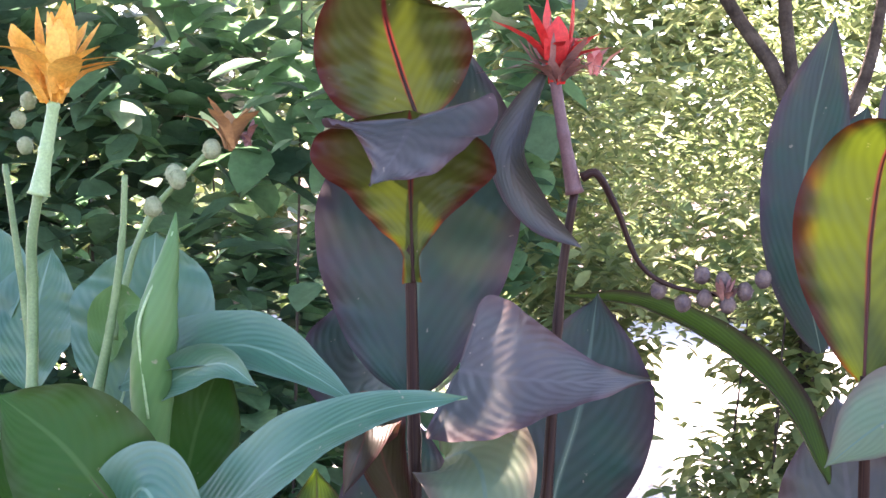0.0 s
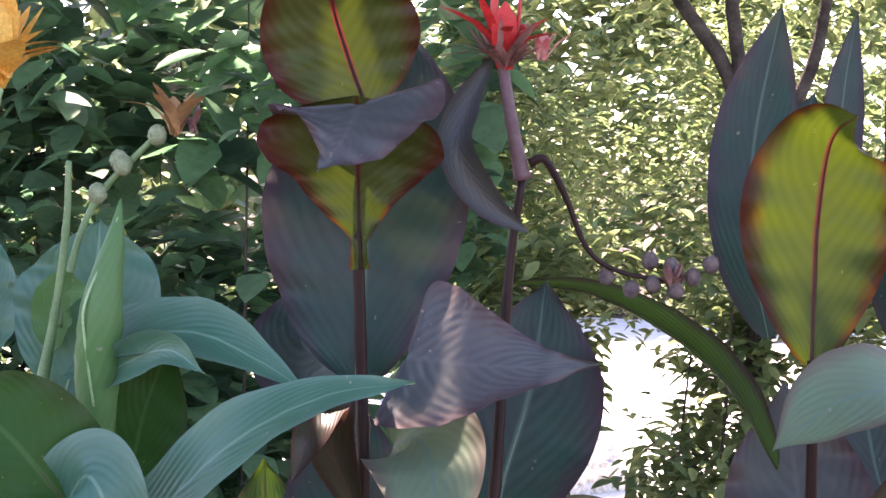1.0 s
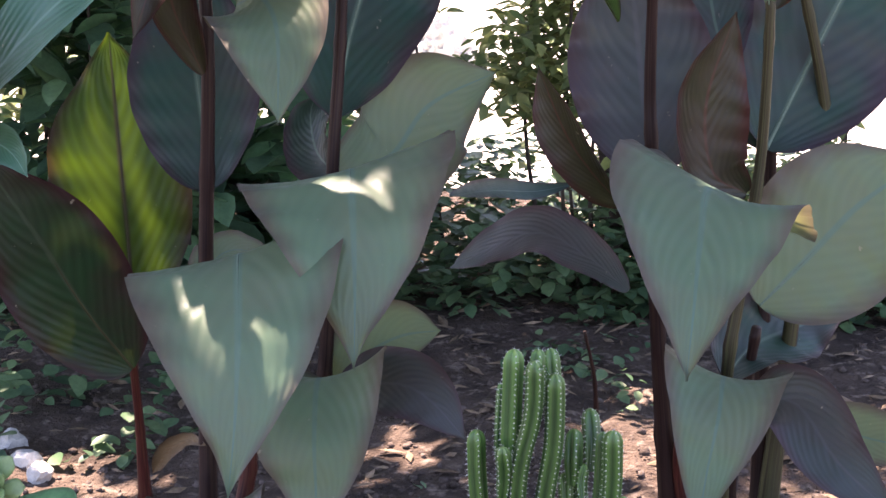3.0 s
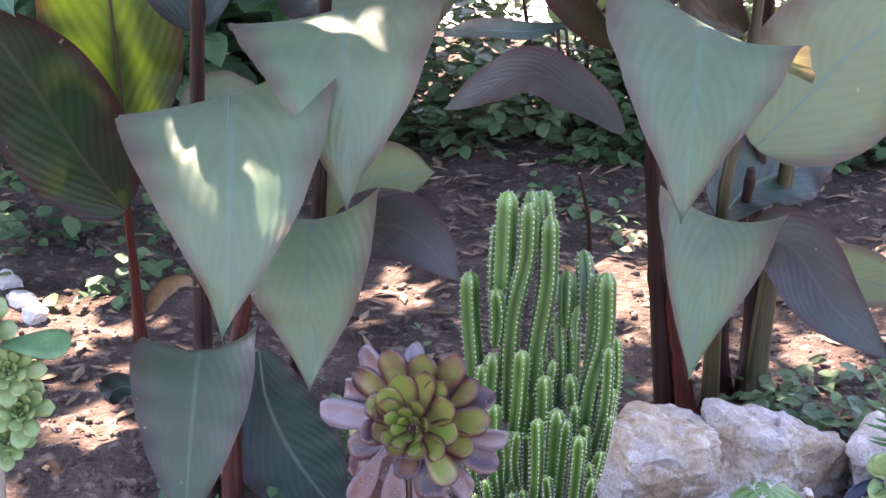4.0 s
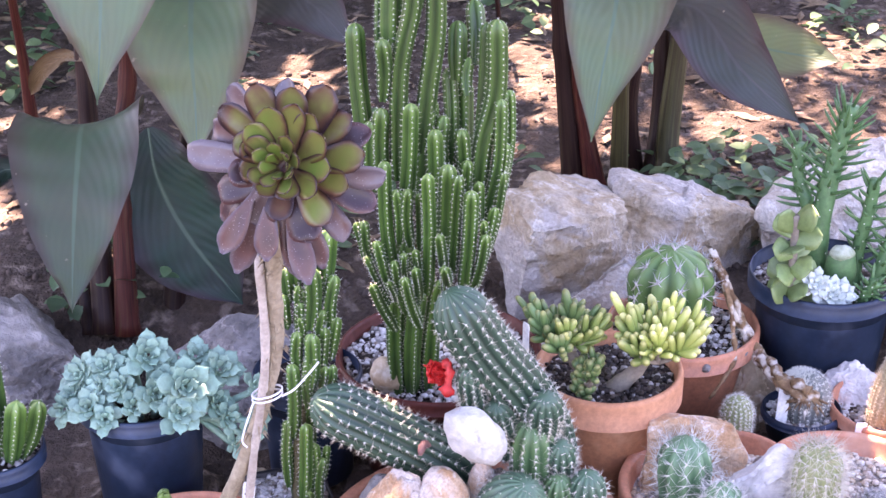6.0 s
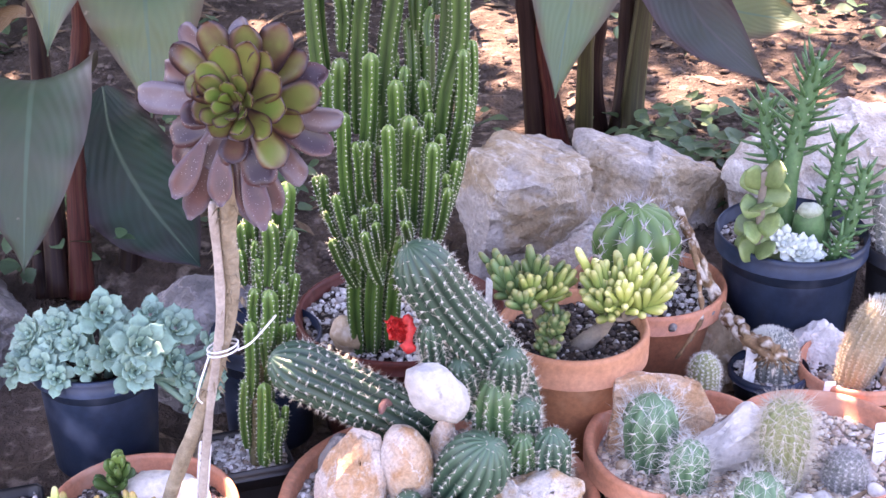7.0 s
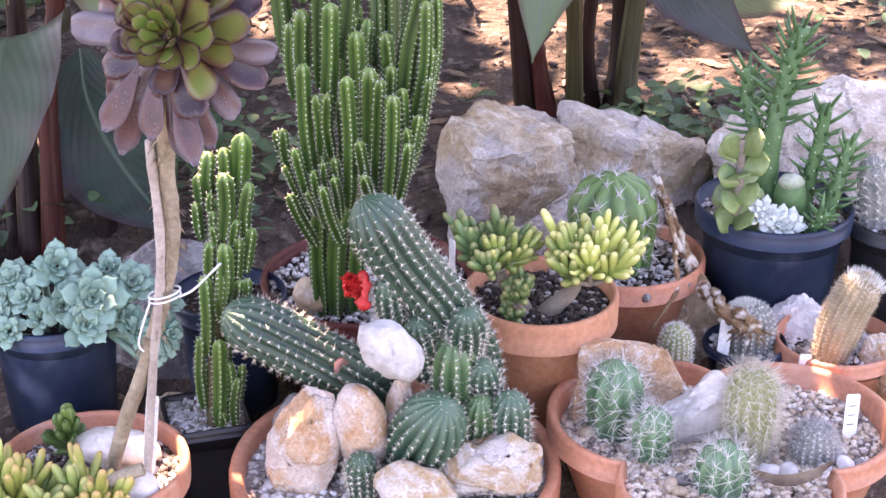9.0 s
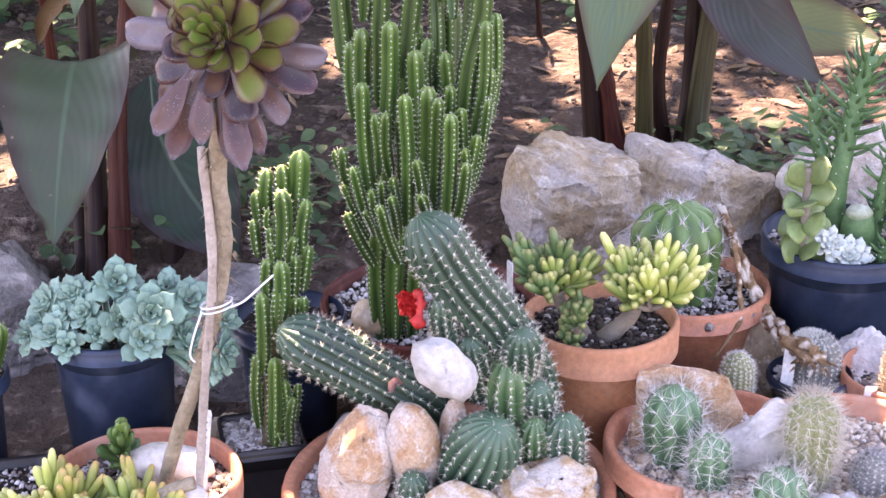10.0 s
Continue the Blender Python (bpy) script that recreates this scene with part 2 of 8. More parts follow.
def split_stone(name, buff, pale, grey, white, fineness=1.0):
    """Broken limestone: buff, pale and lilac-grey patches, a net of white veins and a gritty skin."""
    m, t, p = nodes(name)
    co = t.nodes.new("ShaderNodeTexCoord")

    def cloud(scale, detail, distort=0.0):
        n = add(t, "ShaderNodeTexNoise", Scale=scale * fineness, Detail=detail, Roughness=0.62, Distortion=distort)
        t.links.new(co.outputs["Object"], n.inputs["Vector"])
        return n.outputs[0]

    big, mid, fine = cloud(5.5, 4.0, 0.8), cloud(24.0, 5.0, 0.4), cloud(150.0, 4.0)
    colour = mix(t, buff, pale, ramp(t, mid, (0.40, (0, 0, 0)), (0.62, (1, 1, 1))).outputs[0])
    colour = mix(t, colour, grey, ramp(t, big, (0.50, (0, 0, 0)), (0.58, (0.9, 0.9, 0.9))).outputs[0])
    net = t.nodes.new("ShaderNodeTexVoronoi")
    net.feature = "DISTANCE_TO_EDGE"
    net.inputs["Scale"].default_value = 11.0 * fineness
    warp = t.nodes.new("ShaderNodeVectorMath")
    warp.operation = "MULTIPLY_ADD"
    wn2 = add(t, "ShaderNodeTexNoise", Scale=14.0 * fineness, Detail=5.0, Roughness=0.7)
    t.links.new(co.outputs["Object"], wn2.inputs["Vector"])
    t.links.new(wn2.outputs["Color"], warp.inputs[0])
    warp.inputs[1].default_value = (0.10 / fineness,) * 3
    t.links.new(co.outputs["Object"], warp.inputs[2])
    t.links.new(warp.outputs[0], net.inputs["Vector"])
    vein = math_node(t, "MULTIPLY", ramp(t, net.outputs["Distance"], (0.0, (1, 1, 1)), (0.045, (0, 0, 0))).outputs[0], ramp(t, mid, (0.42, (0, 0, 0)), (0.56, (0.9, 0.9, 0.9))).outputs[0])
    colour = mix(t, colour, white, vein)
    colour = mix(t, colour, ramp(t, fine, (0.3, (0.70, 0.69, 0.68)), (0.7, (1.18, 1.18, 1.18))).outputs[0], 0.85, "MULTIPLY")
    t.links.new(colour, p.inputs["Base Color"])
    p.inputs["Roughness"].default_value = 0.85
    p.inputs["Specular IOR Level"].default_value = 0.3
    bumped(t, p, math_node(t, "ADD", math_node(t, "MULTIPLY", mid, 1.0), math_node(t, "MULTIPLY", fine, 0.45)), 1.0, 0.012 / fineness)
    return m


peach_stone = split_stone("peach and white stone", (0.52, 0.30, 0.165), (0.60, 0.43, 0.30), (0.60, 0.52, 0.46), (0.74, 0.69, 0.64), 2.0)
pale_stone = split_stone("cream and tan stone", (0.46, 0.30, 0.16), (0.56, 0.46, 0.35), (0.60, 0.56, 0.51), (0.72, 0.69, 0.65), 2.2)
pale_lime = split_stone("pale grey limestone", (0.46, 0.385, 0.31), (0.60, 0.545, 0.48), (0.55, 0.525, 0.52), (0.76, 0.73, 0.70))
limestone = split_stone("buff and white limestone", (0.42, 0.315, 0.205), (0.54, 0.455, 0.350), (0.49, 0.45, 0.42), (0.71, 0.66, 0.59))
greystone = plain("grey boulder", (0.13, 0.12, 0.115), (0.27, 0.25, 0.235), 0.88, 11, 80, 1.0, 0.010, (0.40, 0.37, 0.35), 18.0, spec=0.3, spot_at=0.52, veins=(0.34, 0.31, 0.30), vein_scale=7.0)
whitestone = plain("white quartz pebble", (0.43, 0.41, 0.38), (0.60, 0.58, 0.55), 0.55, 22, 90, 0.9, 0.005, (0.24, 0.20, 0.17), 48.0, spot_at=0.65)
chalk_stone = plain("chalky white stone", (0.66, 0.58, 0.48), (0.84, 0.78, 0.68), 0.7, 18, 90, 0.7, 0.004, (0.56, 0.44, 0.30), 14.0, spot_at=0.62)
tan_stone = plain("tan pebble", (0.36, 0.26, 0.16), (0.50, 0.39, 0.27), 0.6, 25, 120, 0.4, 0.002, (0.56, 0.49, 0.40), 60.0)
green_stone = plain("green pebble", (0.20, 0.30, 0.13), (0.30, 0.42, 0.20), 0.5, 40, 160, 0.3, 0.001)
lilac_stone = plain("pale lilac-white rock", (0.54, 0.505, 0.48), (0.72, 0.69, 0.66), 0.7, 14, 90, 0.7, 0.004, (0.52, 0.45, 0.38), 22.0, spot_at=0.62)
mulch_skin = plain("dark potting mix", (0.018, 0.013, 0.011), (0.060, 0.042, 0.034), 0.95, 60, 260, 1.0, 0.006, (0.30, 0.27, 0.24), 190.0, spec=0.2)
terracotta = plain("terracotta clay", (0.48, 0.180, 0.098), (0.60, 0.260, 0.155), 0.5, 9, 130, 0.25, 0.001, (0.58, 0.30, 0.20), 16.0)
pale_clay = plain("weathered pale terracotta", (0.40, 0.155, 0.075), (0.52, 0.235, 0.125), 0.7, 12, 120, 0.3, 0.001, (0.56, 0.33, 0.21), 12.0, spot_at=0.6)
red_plastic = plain("red-brown plastic", (0.075, 0.015, 0.010), (0.115, 0.026, 0.018), 0.45, 10, 130, 0.12, 0.001, (0.16, 0.055, 0.04), 18.0, spec=0.25)
navy_plastic = plain("dusty dark blue plastic", (0.009, 0.019, 0.040), (0.024, 0.043, 0.080), 0.42, 10, 90, 0.2, 0.001, (0.062, 0.086, 0.135), 14.0, spot_at=0.56, spec=0.35)
black_plastic = plain("black plastic", (0.010, 0.011, 0.014), (0.022, 0.023, 0.028), 0.45, 14, 90, 0.2, 0.001)


def crested(name, trough, crest, tip):
    """A ribbed stem that is paler along the ribs; the value on the mesh runs from 0 in the troughs to 1 on the crests and past it at the top."""
    m, t, p = nodes(name)
    at = t.nodes.new("ShaderNodeAttribute")
    at.attribute_name = "age"
    co = t.nodes.new("ShaderNodeTexCoord")
    n = add(t, "ShaderNodeTexNoise", Scale=35.0, Detail=4.0)
    t.links.new(co.outputs["Object"], n.inputs["Vector"])
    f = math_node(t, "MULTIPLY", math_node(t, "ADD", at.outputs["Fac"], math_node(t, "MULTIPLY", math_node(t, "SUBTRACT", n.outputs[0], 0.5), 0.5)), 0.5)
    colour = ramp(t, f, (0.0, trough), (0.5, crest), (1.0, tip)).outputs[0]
    info = t.nodes.new("ShaderNodeObjectInfo")
    hue = add(t, "ShaderNodeHueSaturation")
    t.links.new(math_node(t, "ADD", math_node(t, "MULTIPLY", info.outputs["Random"], 0.4), 0.8), hue.inputs["Value"])
    t.links.new(colour, hue.inputs["Color"])
    t.links.new(hue.outputs[0], p.inputs["Base Color"])
    p.inputs["Roughness"].default_value = 0.42
    bumped(t, p, n.outputs[0], 0.15, 0.001)
    return m


# ribs are paler by nature; the darkest troughs paint in shade between them
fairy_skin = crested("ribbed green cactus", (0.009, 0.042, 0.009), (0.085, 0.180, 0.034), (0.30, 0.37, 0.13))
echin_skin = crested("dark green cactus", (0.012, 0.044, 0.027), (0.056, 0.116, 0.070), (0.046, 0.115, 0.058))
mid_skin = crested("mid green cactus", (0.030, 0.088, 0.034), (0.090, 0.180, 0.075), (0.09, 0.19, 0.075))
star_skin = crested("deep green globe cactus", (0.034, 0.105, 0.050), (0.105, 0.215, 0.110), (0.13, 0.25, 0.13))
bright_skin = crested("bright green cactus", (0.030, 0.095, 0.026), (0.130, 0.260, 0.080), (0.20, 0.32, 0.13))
hairy_skin = plain("pale woolly cactus", (0.20, 0.24, 0.10), (0.34, 0.35, 0.18), 0.8, 40, 300, 0.6)
tan_skin = plain("tan woolly cactus", (0.25, 0.19, 0.10), (0.42, 0.34, 0.22), 0.85, 40, 300, 0.8)
grey_skin = plain("grey-green woolly cactus", (0.13, 0.15, 0.13), (0.28, 0.28, 0.26), 0.8, 60, 300, 0.6)
cork = plain("corky cactus trunk", (0.075, 0.062, 0.028), (0.16, 0.14, 0.065), 0.9, 30, 160, 0.9, 0.004)
spine_white = plain("white spines", (0.62, 0.60, 0.54), (0.80, 0.78, 0.72), 0.6, 60, 200, 0.0)
spine_tan = plain("straw spines", (0.50, 0.38, 0.24), (0.72, 0.62, 0.48), 0.6, 60, 200, 0.0)
spine_straw = plain("cream spines", (0.50, 0.45, 0.36), (0.72, 0.68, 0.60), 0.6, 60, 200, 0.0)
spine_pale = plain("pale grey spines", (0.42, 0.40, 0.40), (0.60, 0.57, 0.56), 0.6, 60, 200, 0.0)
wool = plain("white areole wool", (0.62, 0.62, 0.52), (0.82, 0.82, 0.74), 0.9, 60, 300, 0.3)
red_petal = plain("scarlet petals", (0.58, 0.020, 0.018), (0.76, 0.060, 0.050), 0.5, 30, 200, 0.2, glow=0.3)
pink_petal = plain("wilted pink petals", (0.55, 0.12, 0.12), (0.66, 0.34, 0.28), 0.6, 30, 200, 0.2)
yellow_petal = plain("golden petals", (0.80, 0.36, 0.04), (0.88, 0.56, 0.12), 0.5, 20, 160, 0.2, glow=0.3)
dry_petal = plain("withered petals", (0.24, 0.13, 0.06), (0.46, 0.26, 0.10), 0.8, 30, 160, 0.3, glow=0.15)
dark_dry = plain("withered purple petals", (0.16, 0.075, 0.075), (0.34, 0.17, 0.14), 0.8, 30, 160, 0.3)
pod_skin = plain("warty green seed pod", (0.16, 0.22, 0.10), (0.30, 0.34, 0.20), 0.7, 60, 300, 0.8)
pod_dark = plain("warty purple seed pod", (0.07, 0.048, 0.055), (0.17, 0.125, 0.10), 0.7, 60, 300, 0.8)
bark = plain("grey-brown bark", (0.035, 0.028, 0.024), (0.11, 0.09, 0.075), 0.9, 20, 120, 0.9, 0.006, spec=0.2)
straw = plain("peeling brown and white dead stalk", (0.13, 0.065, 0.030), (0.30, 0.185, 0.095), 0.85, 40, 160, 0.9, 0.003, (0.62, 0.56, 0.48), 60.0, spot_at=0.52)
cane = plain("weathered cane stake", (0.36, 0.30, 0.25), (0.50, 0.44, 0.385), 0.75, 20, 200, 0.3)
fibre = plain("shaggy tan stem", (0.24, 0.185, 0.115), (0.42, 0.35, 0.25), 0.9, 30, 160, 1.0, 0.004)
label_white = plain("white plastic label", (0.74, 0.74, 0.72), (0.82, 0.82, 0.80), 0.5, 30, 200, 0.05)
ink = plain("grey pencil", (0.10, 0.10, 0.11), (0.16, 0.16, 0.17), 0.7, 30, 200, 0.0)
string_white = plain("white string", (0.72, 0.72, 0.72), (0.84, 0.84, 0.84), 0.8, 60, 300, 0.3)
eche_skin = plain("powdery blue-green succulent", (0.140, 0.280, 0.215), (0.245, 0.390, 0.305), 0.6, 14, 120, 0.1, vary=0.3)
white_skin = plain("powdery white succulent", (0.46, 0.54, 0.50), (0.62, 0.68, 0.64), 0.6, 20, 120, 0.1)
jade_skin = plain("jade leaf", (0.13, 0.21, 0.075), (0.22, 0.30, 0.11), 0.4, 20, 120, 0.1, vary=0.3)
finger_skin = crested("green finger leaves", (0.050, 0.12, 0.045), (0.120, 0.215, 0.075), (0.30, 0.28, 0.10))
finger_mid = crested("yellow-green finger leaves", (0.07, 0.14, 0.036), (0.19, 0.26, 0.066), (0.46, 0.42, 0.14))
jade_tube = crested("dark green jade leaves", (0.05, 0.11, 0.03), (0.10, 0.19, 0.045), (0.17, 0.24, 0.06))
scar_skin = plain("chalky cactus scar", (0.24, 0.32, 0.20), (0.46, 0.50, 0.42), 0.7, 60, 200, 0.4)
finger_orange = crested("orange-tipped finger leaves", (0.11, 0.18, 0.035), (0.32, 0.35, 0.080), (0.62, 0.36, 0.13))
finger_pale = crested("yellow-tipped finger leaves", (0.13, 0.22, 0.050), (0.38, 0.43, 0.11), (0.68, 0.63, 0.28))
aus_skin = plain("bright green cylinder cactus", (0.042, 0.125, 0.044), (0.085, 0.20, 0.075), 0.5, 30, 160, 0.2)
gum_bark = plain("grey-brown succulent branch", (0.17, 0.14, 0.11), (0.28, 0.24, 0.19), 0.7, 30, 180, 0.4)
vine_leaf = plain("dark shrub leaves", (0.080, 0.190, 0.100), (0.17, 0.32, 0.170), 0.45, 3.0, 40, 0.1, glow=0.55, spec=0.4, island=0.9)
bamboo_leaf = plain("light shrub leaves", (0.15, 0.225, 0.080), (0.28, 0.335, 0.145), 0.55, 3.0, 40, 0.1, glow=0.45, spec=0.3, island=0.8)
canopy_leaf = plain("tree leaves", (0.05, 0.10, 0.03), (0.10, 0.16, 0.05), 0.45, 3.0, 40, 0.1, glow=0.3)
weed_leaf = plain("low weed leaves", (0.055, 0.130, 0.060), (0.125, 0.220, 0.105), 0.5, 10.0, 60, 0.1, glow=0.3, island=0.8)
sand_skin = plain("pale sandy grit", (0.27, 0.225, 0.19), (0.52, 0.46, 0.41), 0.95, 45, 330, 1.0, 0.004, (0.58, 0.54, 0.50), 260.0, spec=0.2, spot_at=0.5)
gravel = plain("pale gravel", (0.50, 0.47, 0.42), (0.68, 0.64, 0.58), 0.9, 8, 90, 0.6, 0.004)


def mixed_grit(name, *colours):
    """Loose chips, each of one of the colours."""
    m, t, p = nodes(name)
    geo = t.nodes.new("ShaderNodeNewGeometry")
    r = ramp(t, geo.outputs["Random Per Island"], *[(k / len(colours), c) for k, c in enumerate(colours)])
    r.color_ramp.interpolation = "CONSTANT"
    co = t.nodes.new("ShaderNodeTexCoord")
    n = add(t, "ShaderNodeTexNoise", Scale=420.0, Detail=3.0)
    t.links.new(co.outputs["Object"], n.inputs["Vector"])
    t.links.new(mix(t, r.outputs[0], ramp(t, n.outputs[0], (0.3, (0.7, 0.7, 0.7)), (0.7, (1.1, 1.1, 1.1))).outputs[0], 0.8, "MULTIPLY"), p.inputs["Base Color"])
    p.inputs["Roughness"].default_value = 0.8
    bumped(t, p, n.outputs[0], 0.4, 0.001)
    return m


chips = mixed_grit("beige, pink and grey chips", (0.66, 0.54, 0.40), (0.76, 0.66, 0.52), (0.44, 0.34, 0.26), (0.72, 0.58, 0.46), (0.26, 0.21, 0.17), (0.58, 0.50, 0.43), (0.80, 0.75, 0.66), (0.52, 0.38, 0.26))
pale_chips = mixed_grit("grey and white chips", (0.55, 0.53, 0.50), (0.68, 0.66, 0.63), (0.30, 0.28, 0.26), (0.74, 0.72, 0.70), (0.20, 0.17, 0.15), (0.45, 0.42, 0.39), (0.28, 0.22, 0.17))
speckled_mix = mixed_grit("potting mix with white grains", (0.050, 0.036, 0.030), (0.10, 0.075, 0.06), (0.40, 0.37, 0.34), (0.60, 0.57, 0.54), (0.16, 0.12, 0.10), (0.28, 0.23, 0.20))
dark_mix = mixed_grit("potting mix crumbs", (0.030, 0.022, 0.018), (0.060, 0.042, 0.032), (0.018, 0.014, 0.012), (0.10, 0.075, 0.055), (0.045, 0.034, 0.028), (0.38, 0.36, 0.33))


def aeonium_skin():
    """Spoon leaves: green at the heart, purple towards the rim, with pale specks. UV runs along and across the leaf."""
    m, t, p = nodes("aeonium leaf")
    uv = t.nodes.new("ShaderNodeUVMap")
    sep = t.nodes.new("ShaderNodeSeparateXYZ")
    t.links.new(uv.outputs[0], sep.inputs[0])
    co = t.nodes.new("ShaderNodeTexCoord")
    info = t.nodes.new("ShaderNodeObjectInfo")
    out = math_node(t, "ABSOLUTE", math_node(t, "SUBTRACT", math_node(t, "MULTIPLY", sep.outputs[1], 2.0), 1.0))
    n = add(t, "ShaderNodeTexNoise", Scale=28.0, Detail=4.0)
    t.links.new(co.outputs["Object"], n.inputs["Vector"])
    f = math_node(t, "ADD", math_node(t, "MULTIPLY", math_node(t, "POWER", out, 3.0), 0.46), math_node(t, "MULTIPLY", math_node(t, "POWER", sep.outputs[0], 7.0), 0.36))
    f = math_node(t, "ADD", f, math_node(t, "MULTIPLY", math_node(t, "SUBTRACT", n.outputs[0], 0.5), 1.0))
    f = math_node(t, "ADD", f, math_node(t, "MULTIPLY", math_node(t, "POWER", math_node(t, "SUBTRACT", 1.0, sep.outputs[0]), 2.0), 0.50))
    col = t.nodes.new("ShaderNodeAttribute")
    col.attribute_name = "age"
    f = math_node(t, "ADD", f, col.outputs["Fac"])
    tone = math_node(t, "MULTIPLY", math_node(t, "ADD", f, 0.1), 0.55)
    # last stop, pale lilac, paints sky sheen onto the outermost leaves
    colour = ramp(t, tone, (0.0, (0.115, 0.195, 0.036)), (0.17, (0.160, 0.165, 0.044)), (0.31, (0.105, 0.050, 0.030)), (0.42, (0.030, 0.014, 0.016)), (0.54, (0.042, 0.021, 0.026)), (0.74, (0.120, 0.056, 0.050)), (0.96, (0.150, 0.125, 0.140))).outputs[0]
    s = add(t, "ShaderNodeTexVoronoi", Scale=420.0)
    t.links.new(co.outputs["Object"], s.inputs["Vector"])
    dots = math_node(t, "MULTIPLY", ramp(t, s.outputs["Distance"], (0.08, (1, 1, 1)), (0.17, (0, 0, 0))).outputs[0], ramp(t, f, (0.55, (0, 0, 0)), (0.8, (0.75, 0.75, 0.75))).outputs[0])
    patch = add(t, "ShaderNodeTexNoise", Scale=85.0, Detail=2.0)
    t.links.new(co.outputs["Object"], patch.inputs["Vector"])
    dots = math_node(t, "MULTIPLY", dots, ramp(t, patch.outputs[0], (0.40, (0, 0, 0)), (0.56, (1, 1, 1))).outputs[0])
    colour = mix(t, colour, (0.55, 0.48, 0.48), dots)
    t.links.new(colour, p.inputs["Base Color"])
    p.inputs["Roughness"].default_value = 0.36
    bumped(t, p, n.outputs[0], 0.45, 0.002)
    thin(t, p, colour, 0.15)
    return m


aeonium_leaf = aeonium_skin()


# ---- mesh helpers ----
class Soup:
    """Points and faces of one mesh, with a UV pair for each point and an optional value."""

    def __init__(self):
        self.v, self.f, self.uv, self.age = [], [], [], []

    def put(self, verts, faces, uvs=None, age=0.0):
        k = len(self.v)
        self.v.extend(tuple(q) for q in verts)
        self.f.extend(tuple(k + i for i in q) for q in faces)
        self.uv.extend(uvs if uvs is not None else [(0.0, 0.0)] * len(verts))
        self.age.extend(age if isinstance(age, list) else [age] * len(verts))

    def mesh(self, name, material, smooth=True):
        me = bpy.data.meshes.new(name)
        me.from_pydata(self.v, [], self.f)
        me.materials.append(material)
        layer = me.uv_layers.new(name="UVMap")
        loops = np.empty(len(me.loops), dtype=np.int32)
        me.loops.foreach_get("vertex_index", loops)
        layer.data.foreach_set("uv", np.array(self.uv, dtype=np.float32)[loops].ravel())
        if any(self.age):
            a = me.attributes.new("age", "FLOAT", "POINT")
            a.data.foreach_set("value", np.array(self.age, dtype=np.float32))
        if smooth:
            me.polygons.foreach_set("use_smooth", np.ones(len(me.polygons), dtype=bool))
        me.update()
        return me


def part(name, soup, material, parent, label="", smooth=True, kind=""):
    ob = new(name, soup.mesh(name, material, smooth))
    ob.parent = parent
    if parent is not None:
        ob.matrix_parent_inverse = Matrix.Translation(parent.location).inverted() if parent.type == "EMPTY" else Matrix.Identity(4)
    return tagged(ob, label=label, kind=kind)


def thing(name, label, category, at=(0, 0, 0), group="", kind=""):
    e = new(name)
    e.empty_display_size = 0.05
    e.location = at
    return tagged(e, label, category, group, kind)


def spline(points, count):
    """Points at even steps on a smooth curve through the given ones."""
    p = [Vector(q) for q in points]
    p = [p[0] * 2 - p[1], *p, p[-1] * 2 - p[-2]]
    fine = []
    for k in range(1, len(p) - 2):
        for n in range(16):
            u = n / 16
            a, b, c, d = p[k - 1], p[k], p[k + 1], p[k + 2]
            fine.append(0.5 * (2 * b + (c - a) * u + (2 * a - 5 * b + 4 * c - d) * u * u + (3 * b - a - 3 * c + d) * u ** 3))
    fine.append(p[-2])
    run = np.r_[0, np.cumsum([(b - a).length for a, b in zip(fine, fine[1:])])]
    arr = np.array([tuple(q) for q in fine])
    s = np.linspace(0, run[-1], count)
    return [Vector((np.interp(v, run, arr[:, 0]), np.interp(v, run, arr[:, 1]), np.interp(v, run, arr[:, 2]))) for v in s]


def tangents(path):
    return [(path[min(k + 1, len(path) - 1)] - path[max(k - 1, 0)]).normalized() for k in range(len(path))]


def frames_along(path):
    """Side and normal vectors that turn as little as they can along the path."""
    t = tangents(path)
    side = t[0].cross(Vector((0.3, -1, 0.2))).normalized()
    found = []
    for q in t:
        side = (side - q * side.dot(q)).normalized()
        found.append((side, q.cross(side)))
    return found


def tube(soup, path, radii, sides=8, wobble=0.0, age=0.0):
    if isinstance(age, list):
        age = [a for a in age for _ in range(sides)]
    fr = frames_along(path)
    verts, faces = [], []
    for k, (c, (s, n)) in enumerate(zip(path, fr)):
        for j in range(sides):
            a = 2 * math.pi * j / sides
            r = radii[k] * (1 + wobble * noise.noise(Vector((j * 1.3, k * 0.7, radii[0] * 900))))
            verts.append(c + (s * math.cos(a) + n * math.sin(a)) * r)
    for k in range(len(path) - 1):
        for j in range(sides):
            i = (j + 1) % sides
            faces.append((k * sides + j, k * sides + i, (k + 1) * sides + i, (k + 1) * sides + j))
    faces.append(tuple(reversed(range(sides))))
    faces.append(tuple(range((len(path) - 1) * sides, len(path) * sides)))
    soup.put(verts, faces, [(k / max(1, len(path) - 1), j / sides) for k in range(len(path)) for j in range(sides)], age)


